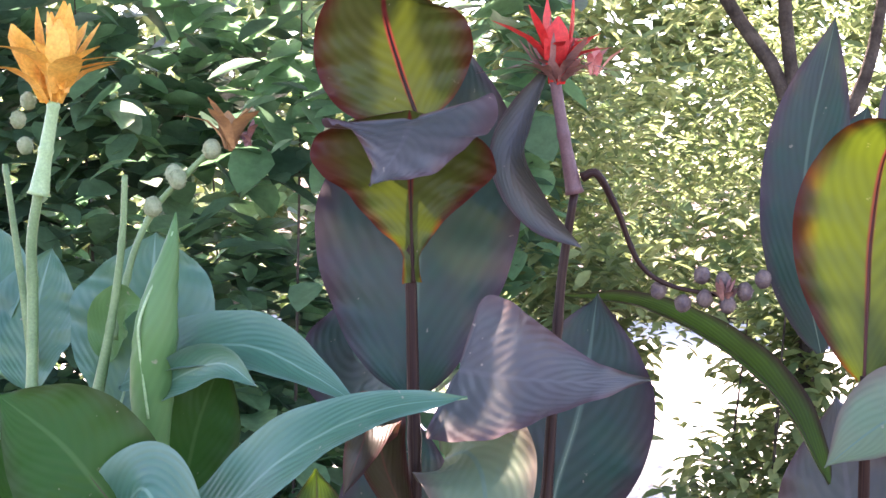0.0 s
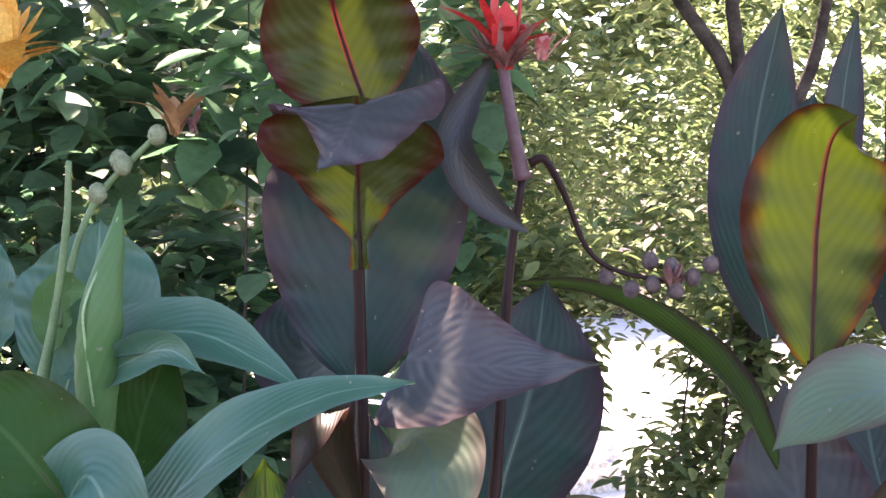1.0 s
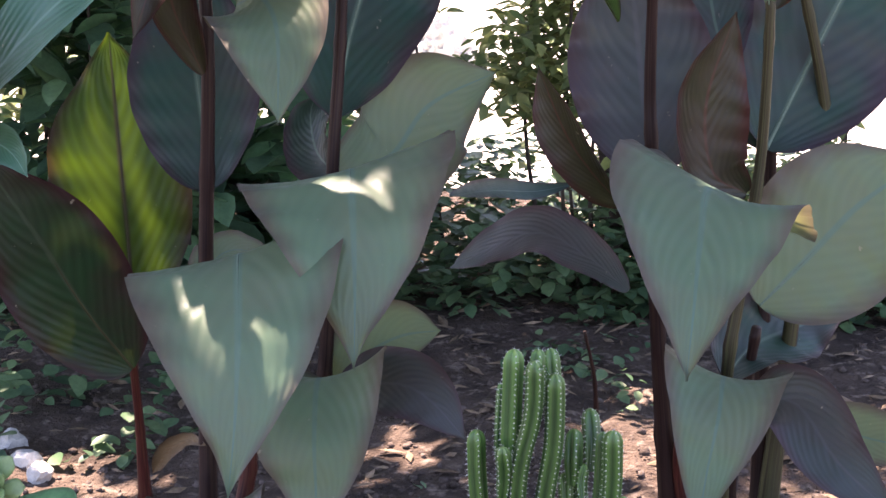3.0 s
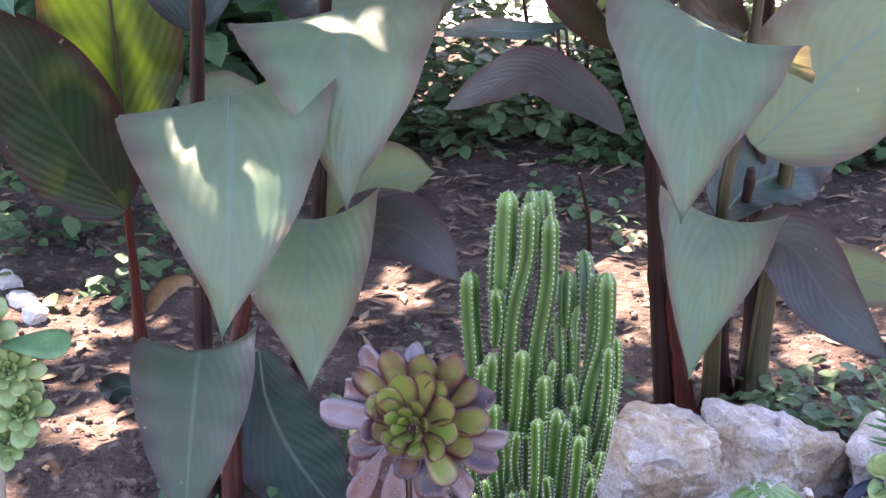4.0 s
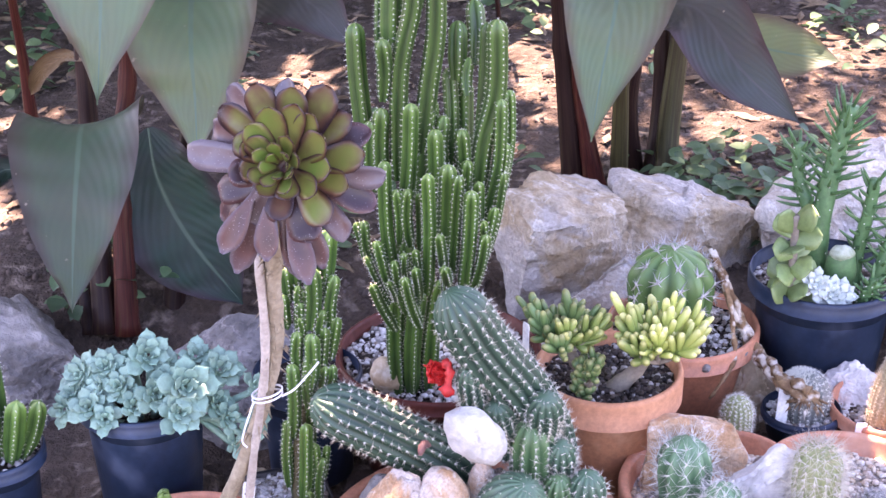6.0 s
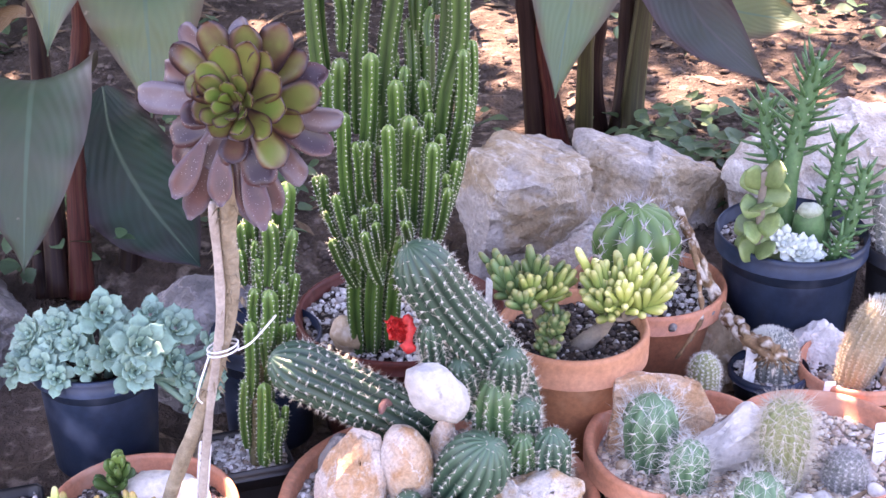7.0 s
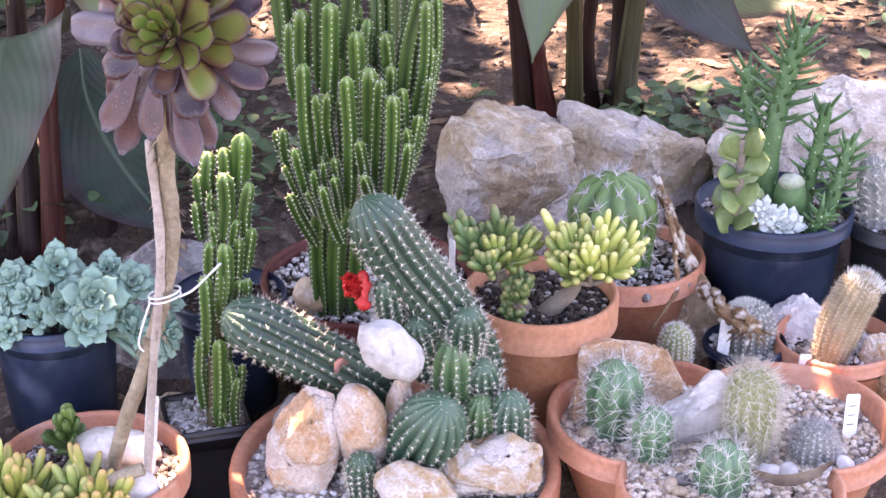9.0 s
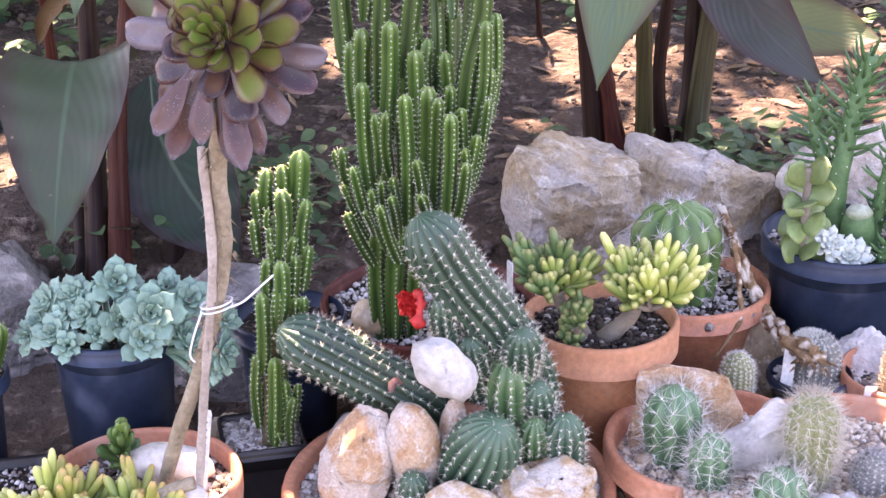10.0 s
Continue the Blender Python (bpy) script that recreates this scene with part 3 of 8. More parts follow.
def blob(soup, centre, axes, nu=10, nv=7, rough=0.0, seed=0.0, sharp=0.0):
    """A rounded lump with three half-axes given as vectors."""
    ax = [Vector(q) for q in axes]
    verts, faces = [], []
    for i in range(nv + 1):
        th = math.pi * i / nv
        for j in range(nu):
            ph = 2 * math.pi * j / nu
            d = Vector((math.sin(th) * math.cos(ph), math.sin(th) * math.sin(ph), math.cos(th)))
            k = 1 + rough * noise.fractal(d * 1.7 + Vector((seed, seed * 1.7, 0)), 0.9, 2.0, 4) + sharp * (noise.cell(d * 1.6 + Vector((seed, 0, seed))) - 0.5)
            verts.append(Vector(centre) + (ax[0] * d.x + ax[1] * d.y + ax[2] * d.z) * k)
    for i in range(nv):
        for j in range(nu):
            q = (i * nu + j, (i + 1) * nu + j, (i + 1) * nu + (j + 1) % nu, i * nu + (j + 1) % nu)
            faces.append(q)
    soup.put(verts, faces)


def ball(soup, c, r, nu=8, nv=6):
    blob(soup, c, ((r, 0, 0), (0, r, 0), (0, 0, r)), nu, nv)


def lathe(soup, centre, profile, sides=40, wave=None):
    """A turned shape from (radius, height) pairs round a vertical axis."""
    cx, cy, cz = centre
    verts, faces = [], []
    for r, z in profile:
        for j in range(sides):
            a = 2 * math.pi * j / sides
            k = wave(a) if wave else 1.0
            verts.append((cx + r * k * math.cos(a), cy + r * k * math.sin(a), cz + z))
    for i in range(len(profile) - 1):
        for j in range(sides):
            n = (j + 1) % sides
            faces.append((i * sides + j, i * sides + n, (i + 1) * sides + n, (i + 1) * sides + j))
    soup.put(verts, faces)


def spike(soup, a, b, r):
    """A needle: a three-sided pyramid from a to b."""
    d = (b - a).normalized()
    s = d.cross(Vector((0.31, 0.62, 0.72))).normalized()
    n = d.cross(s)
    base = [a + (s * math.cos(q) + n * math.sin(q)) * r for q in (0, 2.094, 4.189)]
    soup.put([*base, b], [(0, 1, 3), (1, 2, 3), (2, 0, 3)])


rng = random.Random(7)


# ---- ground: a soil bed behind the rocks, and the lower strip where the pots stand ----
STANDS = []      # (x, y, radius, height) of the flats on which the pots stand


def stand(x, y, r, z):
    STANDS.append((x, y, r, z))


for flat in ((0.012, 0.895, 0.13, -0.174), (-0.310, 0.830, 0.08, -0.187), (0.165, 1.090, 0.065, -0.075), (-0.047, 1.170, 0.10, -0.106),
             (0.270, 1.280, 0.075, -0.099), (0.459, 1.330, 0.078, -0.069), (-0.390, 1.000, 0.065, -0.049), (0.416, 1.162, 0.04, -0.082),
             (0.535, 1.150, 0.06, -0.085), (-0.211, 1.120, 0.06, -0.09), (-0.218, 0.985, 0.06, -0.150), (0.350, 0.930, 0.13, -0.180),
             (0.615, 1.330, 0.07, -0.06), (-0.540, 0.930, 0.07, -0.06), (-0.700, 0.950, 0.08, -0.05)):
    stand(*flat)


def bed_height(x, y):
    steps = ((0.0, -0.215), (0.75, -0.200), (0.92, -0.185), (1.08, -0.10), (1.30, -0.08), (1.42, -0.02), (1.52, 0.0), (3.4, 0.02), (5.0, 0.12), (60, 0.3))
    z = float(np.interp(y, [s[0] for s in steps], [s[1] for s in steps]))
    z += 0.016 * noise.fractal(Vector((x * 3.1, y * 3.1, 0.3)), 0.8, 2.0, 4) + 0.010 * noise.noise(Vector((x * 19, y * 19, 2.0)))
    for sx, sy, r, sz in STANDS:
        d = math.hypot(x - sx, y - sy)
        k = min(1.0, max(0.0, (r + 0.055 - d) / 0.045))
        z = z * (1 - k) + sz * k
    return z


def ground():
    xs = np.unique(np.r_[-200, -60, -20, -8, -4, np.arange(-2.4, 2.41, 0.03), 4, 8, 20, 60, 200])
    ys = np.unique(np.r_[-60, -20, -6, -2, -0.5, np.arange(0.2, 3.6, 0.03), 4, 4.6, 5.5, 7, 10, 20, 60, 250])
    s = Soup()
    s.put([(x, y, bed_height(x, y)) for y in ys for x in xs],
          [(j * len(xs) + i, j * len(xs) + i + 1, (j + 1) * len(xs) + i + 1, (j + 1) * len(xs) + i) for j in range(len(ys) - 1) for i in range(len(xs) - 1)])
    tagged(part("ground", s, soil, None), "dry dark brown garden soil, sloping down to the pots", "ground", kind="structure")


ground()


def crumbs():
    s, l = Soup(), Soup()
    for k in range(5200):
        x, y = (rng.uniform(-1.6, 1.3), rng.uniform(1.45, 3.0)) if k % 2 else (rng.uniform(-1.15, 0.9), rng.uniform(1.42, 2.3))
        r = rng.choice((0.0015, 0.002, 0.002, 0.0025, 0.003, 0.004, 0.007))
        blob(s, (x, y, bed_height(x, y) + r * 0.3), ((r * rng.uniform(0.8, 1.6), 0, 0), (0, r * 1.2, 0), (0, 0, r * 0.8)), 5, 4, 0.8, k)
    for k in range(700):
        x, y = rng.uniform(-1.6, 1.2), rng.uniform(1.5, 3.2)
        a, n = rng.uniform(0, 6.28), rng.uniform(0.010, 0.038)
        w = n * rng.uniform(0.12, 0.42)
        d, e = Vector((math.cos(a), math.sin(a), rng.uniform(-0.1, 0.3))), Vector((-math.sin(a), math.cos(a), rng.uniform(-0.3, 0.3)))
        c = Vector((x, y, bed_height(x, y) + 0.006))
        l.put([c - d * n, c + e * w - d * n * 0.1, c + d * n, c - e * w, c + Vector((0, 0, 0.004))], [(0, 1, 4), (1, 2, 4), (2, 3, 4), (3, 0, 4)])
    tagged(part("soil_crumbs", s, clod_skin, None), "loose crumbs and pebbles of dry soil", "soil", kind="stuff")
    tagged(part("leaf_litter", l, litter_skin, None, smooth=False), "dry brown leaf scraps and twigs on the soil", "leaf litter", kind="stuff")


crumbs()


def boulder(centre, size, skin, label, seed, turn=0.0, tops=(), loose=13, fine=5, wear=1.0, ball=1.0, name="rock", cat="rock", group="border rocks"):
    """A broken stone: a fine ball pressed against flat cuts, then roughened."""
    bm = bmesh.new()
    bmesh.ops.create_icosphere(bm, subdivisions=fine, radius=1.0)
    r = random.Random(seed)
    cuts = [(Vector((r.uniform(-1, 1), r.uniform(-1, 1), r.uniform(-0.5, 1))).normalized(), r.uniform(0.55, 0.85)) for _ in range(loose)] + [(Vector(n).normalized(), d) for n, d in tops]
    m = Matrix.Rotation(radians(turn), 3, "Z")
    for v in bm.verts:
        d = v.co.normalized()
        k = ball
        for n, far in cuts:
            c = d.dot(n)
            if c > 0.05:
                k = min(k, far / c)
        k += wear * (0.05 * noise.fractal(d * 2.3 + Vector((seed, 0, 0)), 0.8, 2.1, 5) + 0.028 * noise.noise(d * 4.5 + Vector((0, seed, 0)), noise_basis="VORONOI_F1") + 0.022 * noise.noise(d * 9 + Vector((0, seed, 0)), noise_basis="VORONOI_CRACKLE"))
        k += 0.02 * wear * noise.noise(d * 19 + Vector((0, seed, 0)))
        q = d * k
        v.co = m @ Vector((q.x * size[0], q.y * size[1], q.z * size[2])) + Vector(centre)
    me = bpy.data.meshes.new(name)
    bm.to_mesh(me)
    bm.free()
    me.materials.append(skin)
    me.polygons.foreach_set("use_smooth", np.ones(len(me.polygons), dtype=bool))
    me.set_sharp_from_angle(angle=radians(20))
    return tagged(new(name, me), label, cat, group)


def broken_rock(label, skin, corners, wear=1.15, step=0.009, crisp=26, name="rock", cat="rock", group="border rocks"):
    """A split stone: the hull of its few corners, cut fine, then chipped and worn."""
    bm = bmesh.new()
    for c in corners:
        bm.verts.new(c)
    made = bmesh.ops.convex_hull(bm, input=bm.verts)
    bmesh.ops.delete(bm, geom=list({e for e in made["geom_interior"] + made["geom_unused"] if isinstance(e, bmesh.types.BMVert)}), context="VERTS")
    bmesh.ops.bevel(bm, geom=list(bm.edges), offset=step * 0.2, segments=1, profile=0.5, affect="EDGES")
    bmesh.ops.triangulate(bm, faces=bm.faces)
    for _ in range(7):
        long = [e for e in bm.edges if e.calc_length() > step]
        if not long:
            break
        bmesh.ops.subdivide_edges(bm, edges=long, cuts=1)
        bmesh.ops.triangulate(bm, faces=[f for f in bm.faces if len(f.verts) > 3])
    bm.normal_update()
    off = Vector((corners[0][0] * 7, corners[0][1] * 3, 1.3))
    moves = []
    for v in bm.verts:
        p = v.co + off
        k = 0.75 * noise.fractal(p * 11, 0.75, 2.1, 6) + 0.55 * noise.noise(p * 26, noise_basis="VORONOI_F1") + 0.5 * (noise.cell(Vector((p.x * 9 + p.z * 5, p.y * 9, p.z * 30 + p.x * 8))) - 0.5)
        moves.append(v.normal * k * 0.0085 * wear)
    for v, d in zip(bm.verts, moves):
        v.co += d
    me = bpy.data.meshes.new(name)
    bm.to_mesh(me)
    bm.free()
    me.materials.append(skin)
    me.polygons.foreach_set("use_smooth", np.ones(len(me.polygons), dtype=bool))
    me.set_sharp_from_angle(angle=radians(crisp))
    return tagged(new(name, me), label, cat, group)


broken_rock("buff limestone rock with a flat split top and white veins", limestone, ((0.070, 1.53, 0.160), (0.127, 1.58, 0.138), (0.183, 1.58, 0.116), (0.203, 1.48, 0.118), (0.128, 1.395, 0.134), (0.066, 1.385, 0.130), (0.030, 1.46, 0.152), (0.014, 1.49, 0.104), (0.040, 1.43, -0.06), (0.168, 1.45, -0.06), (0.215, 1.48, 0.030), (0.030, 1.60, -0.06), (0.192, 1.62, -0.06)))
broken_rock("buff limestone slab sloping away from a split", limestone, ((0.180, 1.60, 0.130), (0.255, 1.64, 0.106), (0.314, 1.65, 0.078), (0.391, 1.65, 0.055), (0.180, 1.52, 0.112), (0.248, 1.495, 0.122), (0.344, 1.515, 0.104), (0.405, 1.57, 0.064), (0.402, 1.58, 0.0), (0.350, 1.52, -0.06), (0.250, 1.47, -0.06), (0.150, 1.46, -0.06), (0.211, 1.66, -0.07), (0.382, 1.66, -0.07)))
broken_rock("low grey-white limestone rock in front of the slab", pale_lime, ((0.120, 1.40, 0.010), (0.200, 1.44, 0.075), (0.255, 1.43, 0.060), (0.330, 1.45, 0.030), (0.360, 1.45, -0.03), (0.330, 1.38, -0.08), (0.150, 1.37, -0.08), (0.120, 1.46, -0.08), (0.340, 1.50, -0.08)))
boulder((0.075, 1.31, -0.04), (0.10, 0.06, 0.075), limestone, "small buff limestone rock at the foot of a larger one", 12)
broken_rock("pale limestone rock beside the blue pot", pale_lime, ((0.389, 1.5, 0.108), (0.421, 1.56, 0.132), (0.526, 1.64, 0.146), (0.572, 1.7, 0.138), (0.683, 1.72, 0.124), (0.762, 1.72, 0.106), (0.762, 1.56, 0.013), (0.449, 1.5, 0.036), (0.396, 1.5, 0.052), (0.515, 1.53, 0.136), (0.67, 1.52, 0.117), (0.42, 1.7, -0.08), (0.75, 1.72, -0.08), (0.44, 1.5, -0.08), (0.74, 1.52, -0.08)))
boulder((-0.325, 1.27, -0.06), (0.16, 0.11, 0.11), greystone, "rounded grey boulder behind the potted rosettes", 31)
boulder((-0.655, 1.30, -0.06), (0.15, 0.12, 0.12), greystone, "rounded pale grey boulder at the edge of the soil", 45)
boulder((0.486, 1.222, -0.030), (0.055, 0.038, 0.066), lilac_stone, "white stone wedged beside the blue pot", 51)
boulder((0.372, 1.245, -0.050), (0.062, 0.04, 0.085), tan_stone, "tan stone between two pots", 52)
boulder((-0.270, 1.02, -0.09), (0.05, 0.06, 0.055), tan_stone, "tan stone between the dark pots", 53)
boulder((0.590, 1.14, -0.02), (0.045, 0.04, 0.05), pale_stone, "pale stone in the red pot beside the woolly column", 54)
boulder((-1.084, 2.135, 0.02), (0.035, 0.03, 0.03), whitestone, "small white stone lying in the sun on the soil", 71, fine=3)
boulder((-1.040, 2.083, 0.02), (0.028, 0.03, 0.028), whitestone, "small white stone lying in the sun on the soil", 72, fine=3)
boulder((-1.140, 2.215, 0.02), (0.04, 0.03, 0.035), whitestone, "small white stone lying in the sun on the soil", 73, fine=3)
# far rocks in full sun
boulder((-0.75, 5.6, 0.20), (0.30, 0.25, 0.30), whitestone, "pale sunlit rock beyond the shrubs", 61)
boulder((-1.7, 6.5, 0.22), (0.45, 0.3, 0.30), whitestone, "white sunlit rock beside the gravel path", 62)


# ---- cannas ----
def leaf(plant, skin, width, peak, cup, face, *points, tail=1.05):
    """A canna blade on a midrib through the given points. peak: where along it the blade is widest; cup: how far its halves are raised at the base and at the tip (radians);
    face: the way its upper side looks."""
    rows, cols = 88, 23
    path = spline(points, rows)
    tg = tangents(path)
    f = Vector(face).normalized()
    k = math.log(0.5) / math.log(peak)
    phase, sway = rng.uniform(0, 6), rng.uniform(0.6, 1.4)
    s = Soup()
    verts, uvs, ribs, radii = [], [], [], []
    wants = [t.cross(f) for t in tg]
    lead = max(range(rows), key=lambda i: wants[i].length)
    sides = [None] * rows
    sides[lead] = wants[lead].normalized()
    for order in (range(lead + 1, rows), range(lead - 1, -1, -1)):
        last = sides[lead]
        for i in order:
            carried_on = (last - tg[i] * last.dot(tg[i])).normalized()
            w = wants[i]
            if w.length > 0.45:
                w = w.normalized() if w.dot(last) > 0 else -w.normalized()
                carried_on = (carried_on * 0.6 + w * 0.4).normalized()
            last = sides[i] = carried_on
    if sides[lead].cross(tg[lead]).dot(f) < 0:
        sides = [-q for q in sides]
    for i, (c, t) in enumerate(zip(path, tg)):
        u = i / (rows - 1)
        side = sides[i]
        n = side.cross(t)
        half = width / 2 * max(0.015, math.sin(math.pi * u ** k)) ** (0.55 if u < peak else 0.55 + (tail - 0.55) * (u - peak) / (1 - peak))
        bend = cup[0] + (cup[1] - cup[0]) * u
        ribs.append(c - n * 0.0015)
        radii.append(max(0.0008, width * (0.006 if skin in (sheen_leaf, mauve) else 0.010 if skin in (glauc, sage) else 0.015) * (1 - 0.85 * u)))
        for j in range(cols):
            v = j / (cols - 1) * 2 - 1
            a = abs(v)
            wav = 0.030 * width * math.sin(u * 15 * sway + phase + (2.0 if v < 0 else 0)) * a ** 2.5 + 0.010 * width * math.sin(u * 41 + phase * 2 + v * 2) * a
            wav += 0.0026 * width * math.sin((u - 0.52 * a ** 1.25) * 73.5) * min(1.0, a * 5) * (1 - a ** 8) * (0.45 + 0.55 * math.sin(3.1 * u + phase) ** 2)
            if bend <= 1.3:
                across, up = half * v * math.cos(bend * a * 0.8), half * a * math.sin(bend * a * 0.9)
            else:
                across, up = half / bend * 1.3 * math.sin(bend * v), half / bend * 1.3 * (1 - math.cos(bend * v))
            verts.append(c + side * across + n * (up + wav))
            uvs.append((u, (v + 1) / 2))
    faces = [(i * cols + j, i * cols + j + 1, (i + 1) * cols + j + 1, (i + 1) * cols + j) for i in range(rows - 1) for j in range(cols - 1)]
    s.put(verts, faces, uvs)
    ob = part("leaf", s, skin, plant)
    if cup[0] > 1.5:
        return ob
    r = Soup()
    tube(r, ribs, radii, 6)
    part("midrib", r, stem_red if skin is back_lit else stem_dark if skin is young else stem_pale if skin is green else rib_pale if skin in (glauc, sage, bronze, sheen_leaf) else stem_green, ob)
    return ob


def stem(plant, skin, radii, *points):
    n = 8 * len(points)
    path = spline(points, n)
    r = [radii[0] + (radii[1] - radii[0]) * i / (n - 1) + 0.3 * radii[0] * max(0.0, 1 - 3.0 * i / n) for i in range(n)]
    for i in range(0, n, 11):
        r[i] *= 1.16
    s = Soup()
    tube(s, path, r, 10)
    return part("stem", s, skin, plant)


canna_a = thing("canna", "tall bronze-leaved canna with drooping grey-green lower leaves", "canna", group="cannas in the bed")
canna_s = thing("canna", "bronze-leaved canna with a fading red flower and warty seed pods", "canna", group="cannas in the bed")
canna_b = thing("canna", "bronze canna shoot with one leaf glowing green in the light", "canna", group="cannas in the bed")
canna_r = thing("canna", "bronze canna with a red-rimmed green leaf and broad hanging leaves", "canna", group="cannas in the bed")
canna_q = thing("canna", "dark bronze canna standing behind another one", "canna", group="cannas in the bed")
canna_g = thing("canna", "blue-green canna with a golden flower and green pods", "canna", group="cannas in the bed")
leaf(canna_a, young, 0.225, .42, (.40, .2), (.15, -1, .1), (-0.54, 1.54, 1.436), (-0.565, 1.53, 1.51), (-0.58, 1.5, 1.588), (-0.565, 1.45, 1.658))
leaf(canna_a, young, 0.268, .78, (.55, .30), (0, -1, -.1), (-0.538, 1.500, 1.214), (-0.539, 1.490, 1.308), (-0.535, 1.470, 1.385), (-0.529, 1.440, 1.448), tail=0.6)
leaf(canna_a, sheen_leaf, 0.235, .14, (.12, .10), (0, -1, .4), (-0.523, 1.430, 1.435), (-0.520, 1.400, 1.424), (-0.526, 1.370, 1.396), (-0.541, 1.355, 1.369), (-0.560, 1.350, 1.347), tail=1.2)
leaf(canna_a, bronze, 0.301, .50, (.25, .1), (0, -1, .1), (-0.552, 1.560, 1.050), (-0.555, 1.580, 1.160), (-0.552, 1.600, 1.289), (-0.528, 1.660, 1.469), (-0.516, 1.700, 1.562))
leaf(canna_a, sheen_leaf, 0.217, .10, (.15, .2), (-.2, -1, .5), (-0.465, 1.460, 1.100), (-0.383, 1.400, 1.099), (-0.293, 1.370, 1.100), (-0.198, 1.360, 1.107), tail=1.15)
leaf(canna_a, glauc, 0.167, .40, (.6, .1), (0, -1, .5), (-0.497, 1.520, 0.969), (-0.451, 1.460, 0.988), (-0.415, 1.390, 0.953), (-0.405, 1.330, 0.846))
leaf(canna_a, brown, 0.080, .50, (.9, .5), (.3, -1, .1), (-0.535, 1.470, 0.881), (-0.563, 1.450, 0.962), (-0.573, 1.420, 1.034), (-0.576, 1.360, 0.999), (-0.592, 1.340, 0.946))
leaf(canna_a, bronze, 0.182, .45, (.3, .1), (0, -1, .1), (-0.569, 1.600, 1.069), (-0.645, 1.680, 1.076), (-0.683, 1.720, 1.097), (-0.672, 1.750, 1.190))
leaf(canna_a, bronze, 0.195, .45, (.35, .1), (0, -1, .1), (-0.554, 1.540, 0.700), (-0.567, 1.580, 0.782), (-0.586, 1.620, 0.891), (-0.603, 1.660, 1.033))
leaf(canna_a, glauc, 0.300, .26, (.16, .12), (0.03, -1, .55), (-0.488, 1.460, 0.610), (-0.462, 1.320, 0.668), (-0.438, 1.200, 0.602), (-0.432, 1.140, 0.512), (-0.438, 1.110, 0.418), tail=1.1)
leaf(canna_s, glauc, 0.302, .22, (.12, .10), (0, -1, .55), (-0.344, 1.520, 0.718), (-0.325, 1.400, 0.767), (-0.306, 1.300, 0.716), (-0.298, 1.250, 0.635), (-0.293, 1.200, 0.559), tail=1.1)
leaf(canna_s, glauc, 0.204, .30, (.5, .1), (0, -1, .5), (-0.378, 1.500, 0.428), (-0.377, 1.400, 0.469), (-0.369, 1.320, 0.414), (-0.365, 1.300, 0.348), (-0.362, 1.270, 0.277))
leaf(canna_s, glauc, 0.123, .50, (.4, .1), (.2, -1, .5), (-0.385, 1.550, 0.410), (-0.331, 1.560, 0.456), (-0.280, 1.560, 0.484), (-0.222, 1.540, 0.500))
leaf(canna_s, mauve, 0.105, .45, (.4, .2), (0, -1, .6), (-0.367, 1.520, 0.417), (-0.276, 1.460, 0.446), (-0.225, 1.430, 0.434), (-0.171, 1.400, 0.387))
leaf(canna_a, sage, 0.177, .34, (.45, .08), (0, -1, .4), (-0.529, 1.420, 0.244), (-0.527, 1.340, 0.297), (-0.522, 1.270, 0.254), (-0.521, 1.220, 0.186), (-0.522, 1.180, 0.101))
leaf(canna_s, bronze, 0.162, .50, (.35, .1), (0, -1, .35), (-0.481, 1.500, 0.227), (-0.461, 1.450, 0.169), (-0.417, 1.420, 0.093), (-0.343, 1.400, -0.001))
leaf(canna_a, bronze, 0.052, .5, (.8, .4), (0, -1, .6), (-0.666, 1.500, 0.156), (-0.696, 1.500, 0.159), (-0.717, 1.480, 0.154), (-0.717, 1.460, 0.182))
leaf(canna_b, deep, 0.253, .48, (.25, .08), (0, -1, .05), (-0.785, 1.900, 0.388), (-0.792, 1.920, 0.511), (-0.804, 1.940, 0.663), (-0.823, 1.980, 0.862))
leaf(canna_b, shade_leaf, 0.209, .48, (.45, .2), (.35, -1, .35), (-0.785, 1.880, 0.304), (-0.838, 1.820, 0.422), (-0.895, 1.760, 0.572), (-0.963, 1.720, 0.709))
leaf(canna_a, glauc, 0.084, .5, (.3, .1), (0, -.6, 1), (-0.603, 1.620, 0.531), (-0.573, 1.680, 0.567), (-0.538, 1.720, 0.561), (-0.497, 1.740, 0.528))
leaf(canna_s, glauc, 0.186, .45, (.4, .15), (.1, -1, .35), (-0.371, 1.560, 0.725), (-0.302, 1.620, 0.738), (-0.248, 1.660, 0.806), (-0.151, 1.680, 0.853))
leaf(canna_s, bronze, 0.101, .5, (.5, .2), (-.4, -1, .1), (-0.377, 1.580, 0.720), (-0.410, 1.620, 0.744), (-0.425, 1.660, 0.786), (-0.420, 1.680, 0.816))
leaf(canna_s, bronze, 0.231, .50, (.25, .15), (.1, -1, .2), (-0.376, 1.600, 0.799), (-0.364, 1.660, 0.904), (-0.334, 1.720, 1.030), (-0.320, 1.780, 1.183))
leaf(canna_s, mauve, 0.066, .55, (1.0, .7), (0, -1, 0), (-0.367, 1.580, 1.510), (-0.400, 1.550, 1.436), (-0.408, 1.530, 1.378), (-0.370, 1.540, 1.308), (-0.312, 1.550, 1.262))
leaf(canna_r, glauc, 0.290, .22, (.10, .15), (0, -1, .55), (0.200, 1.620, 0.667), (0.151, 1.480, 0.732), (0.136, 1.380, 0.682), (0.127, 1.300, 0.616), (0.118, 1.250, 0.538), tail=1.0)
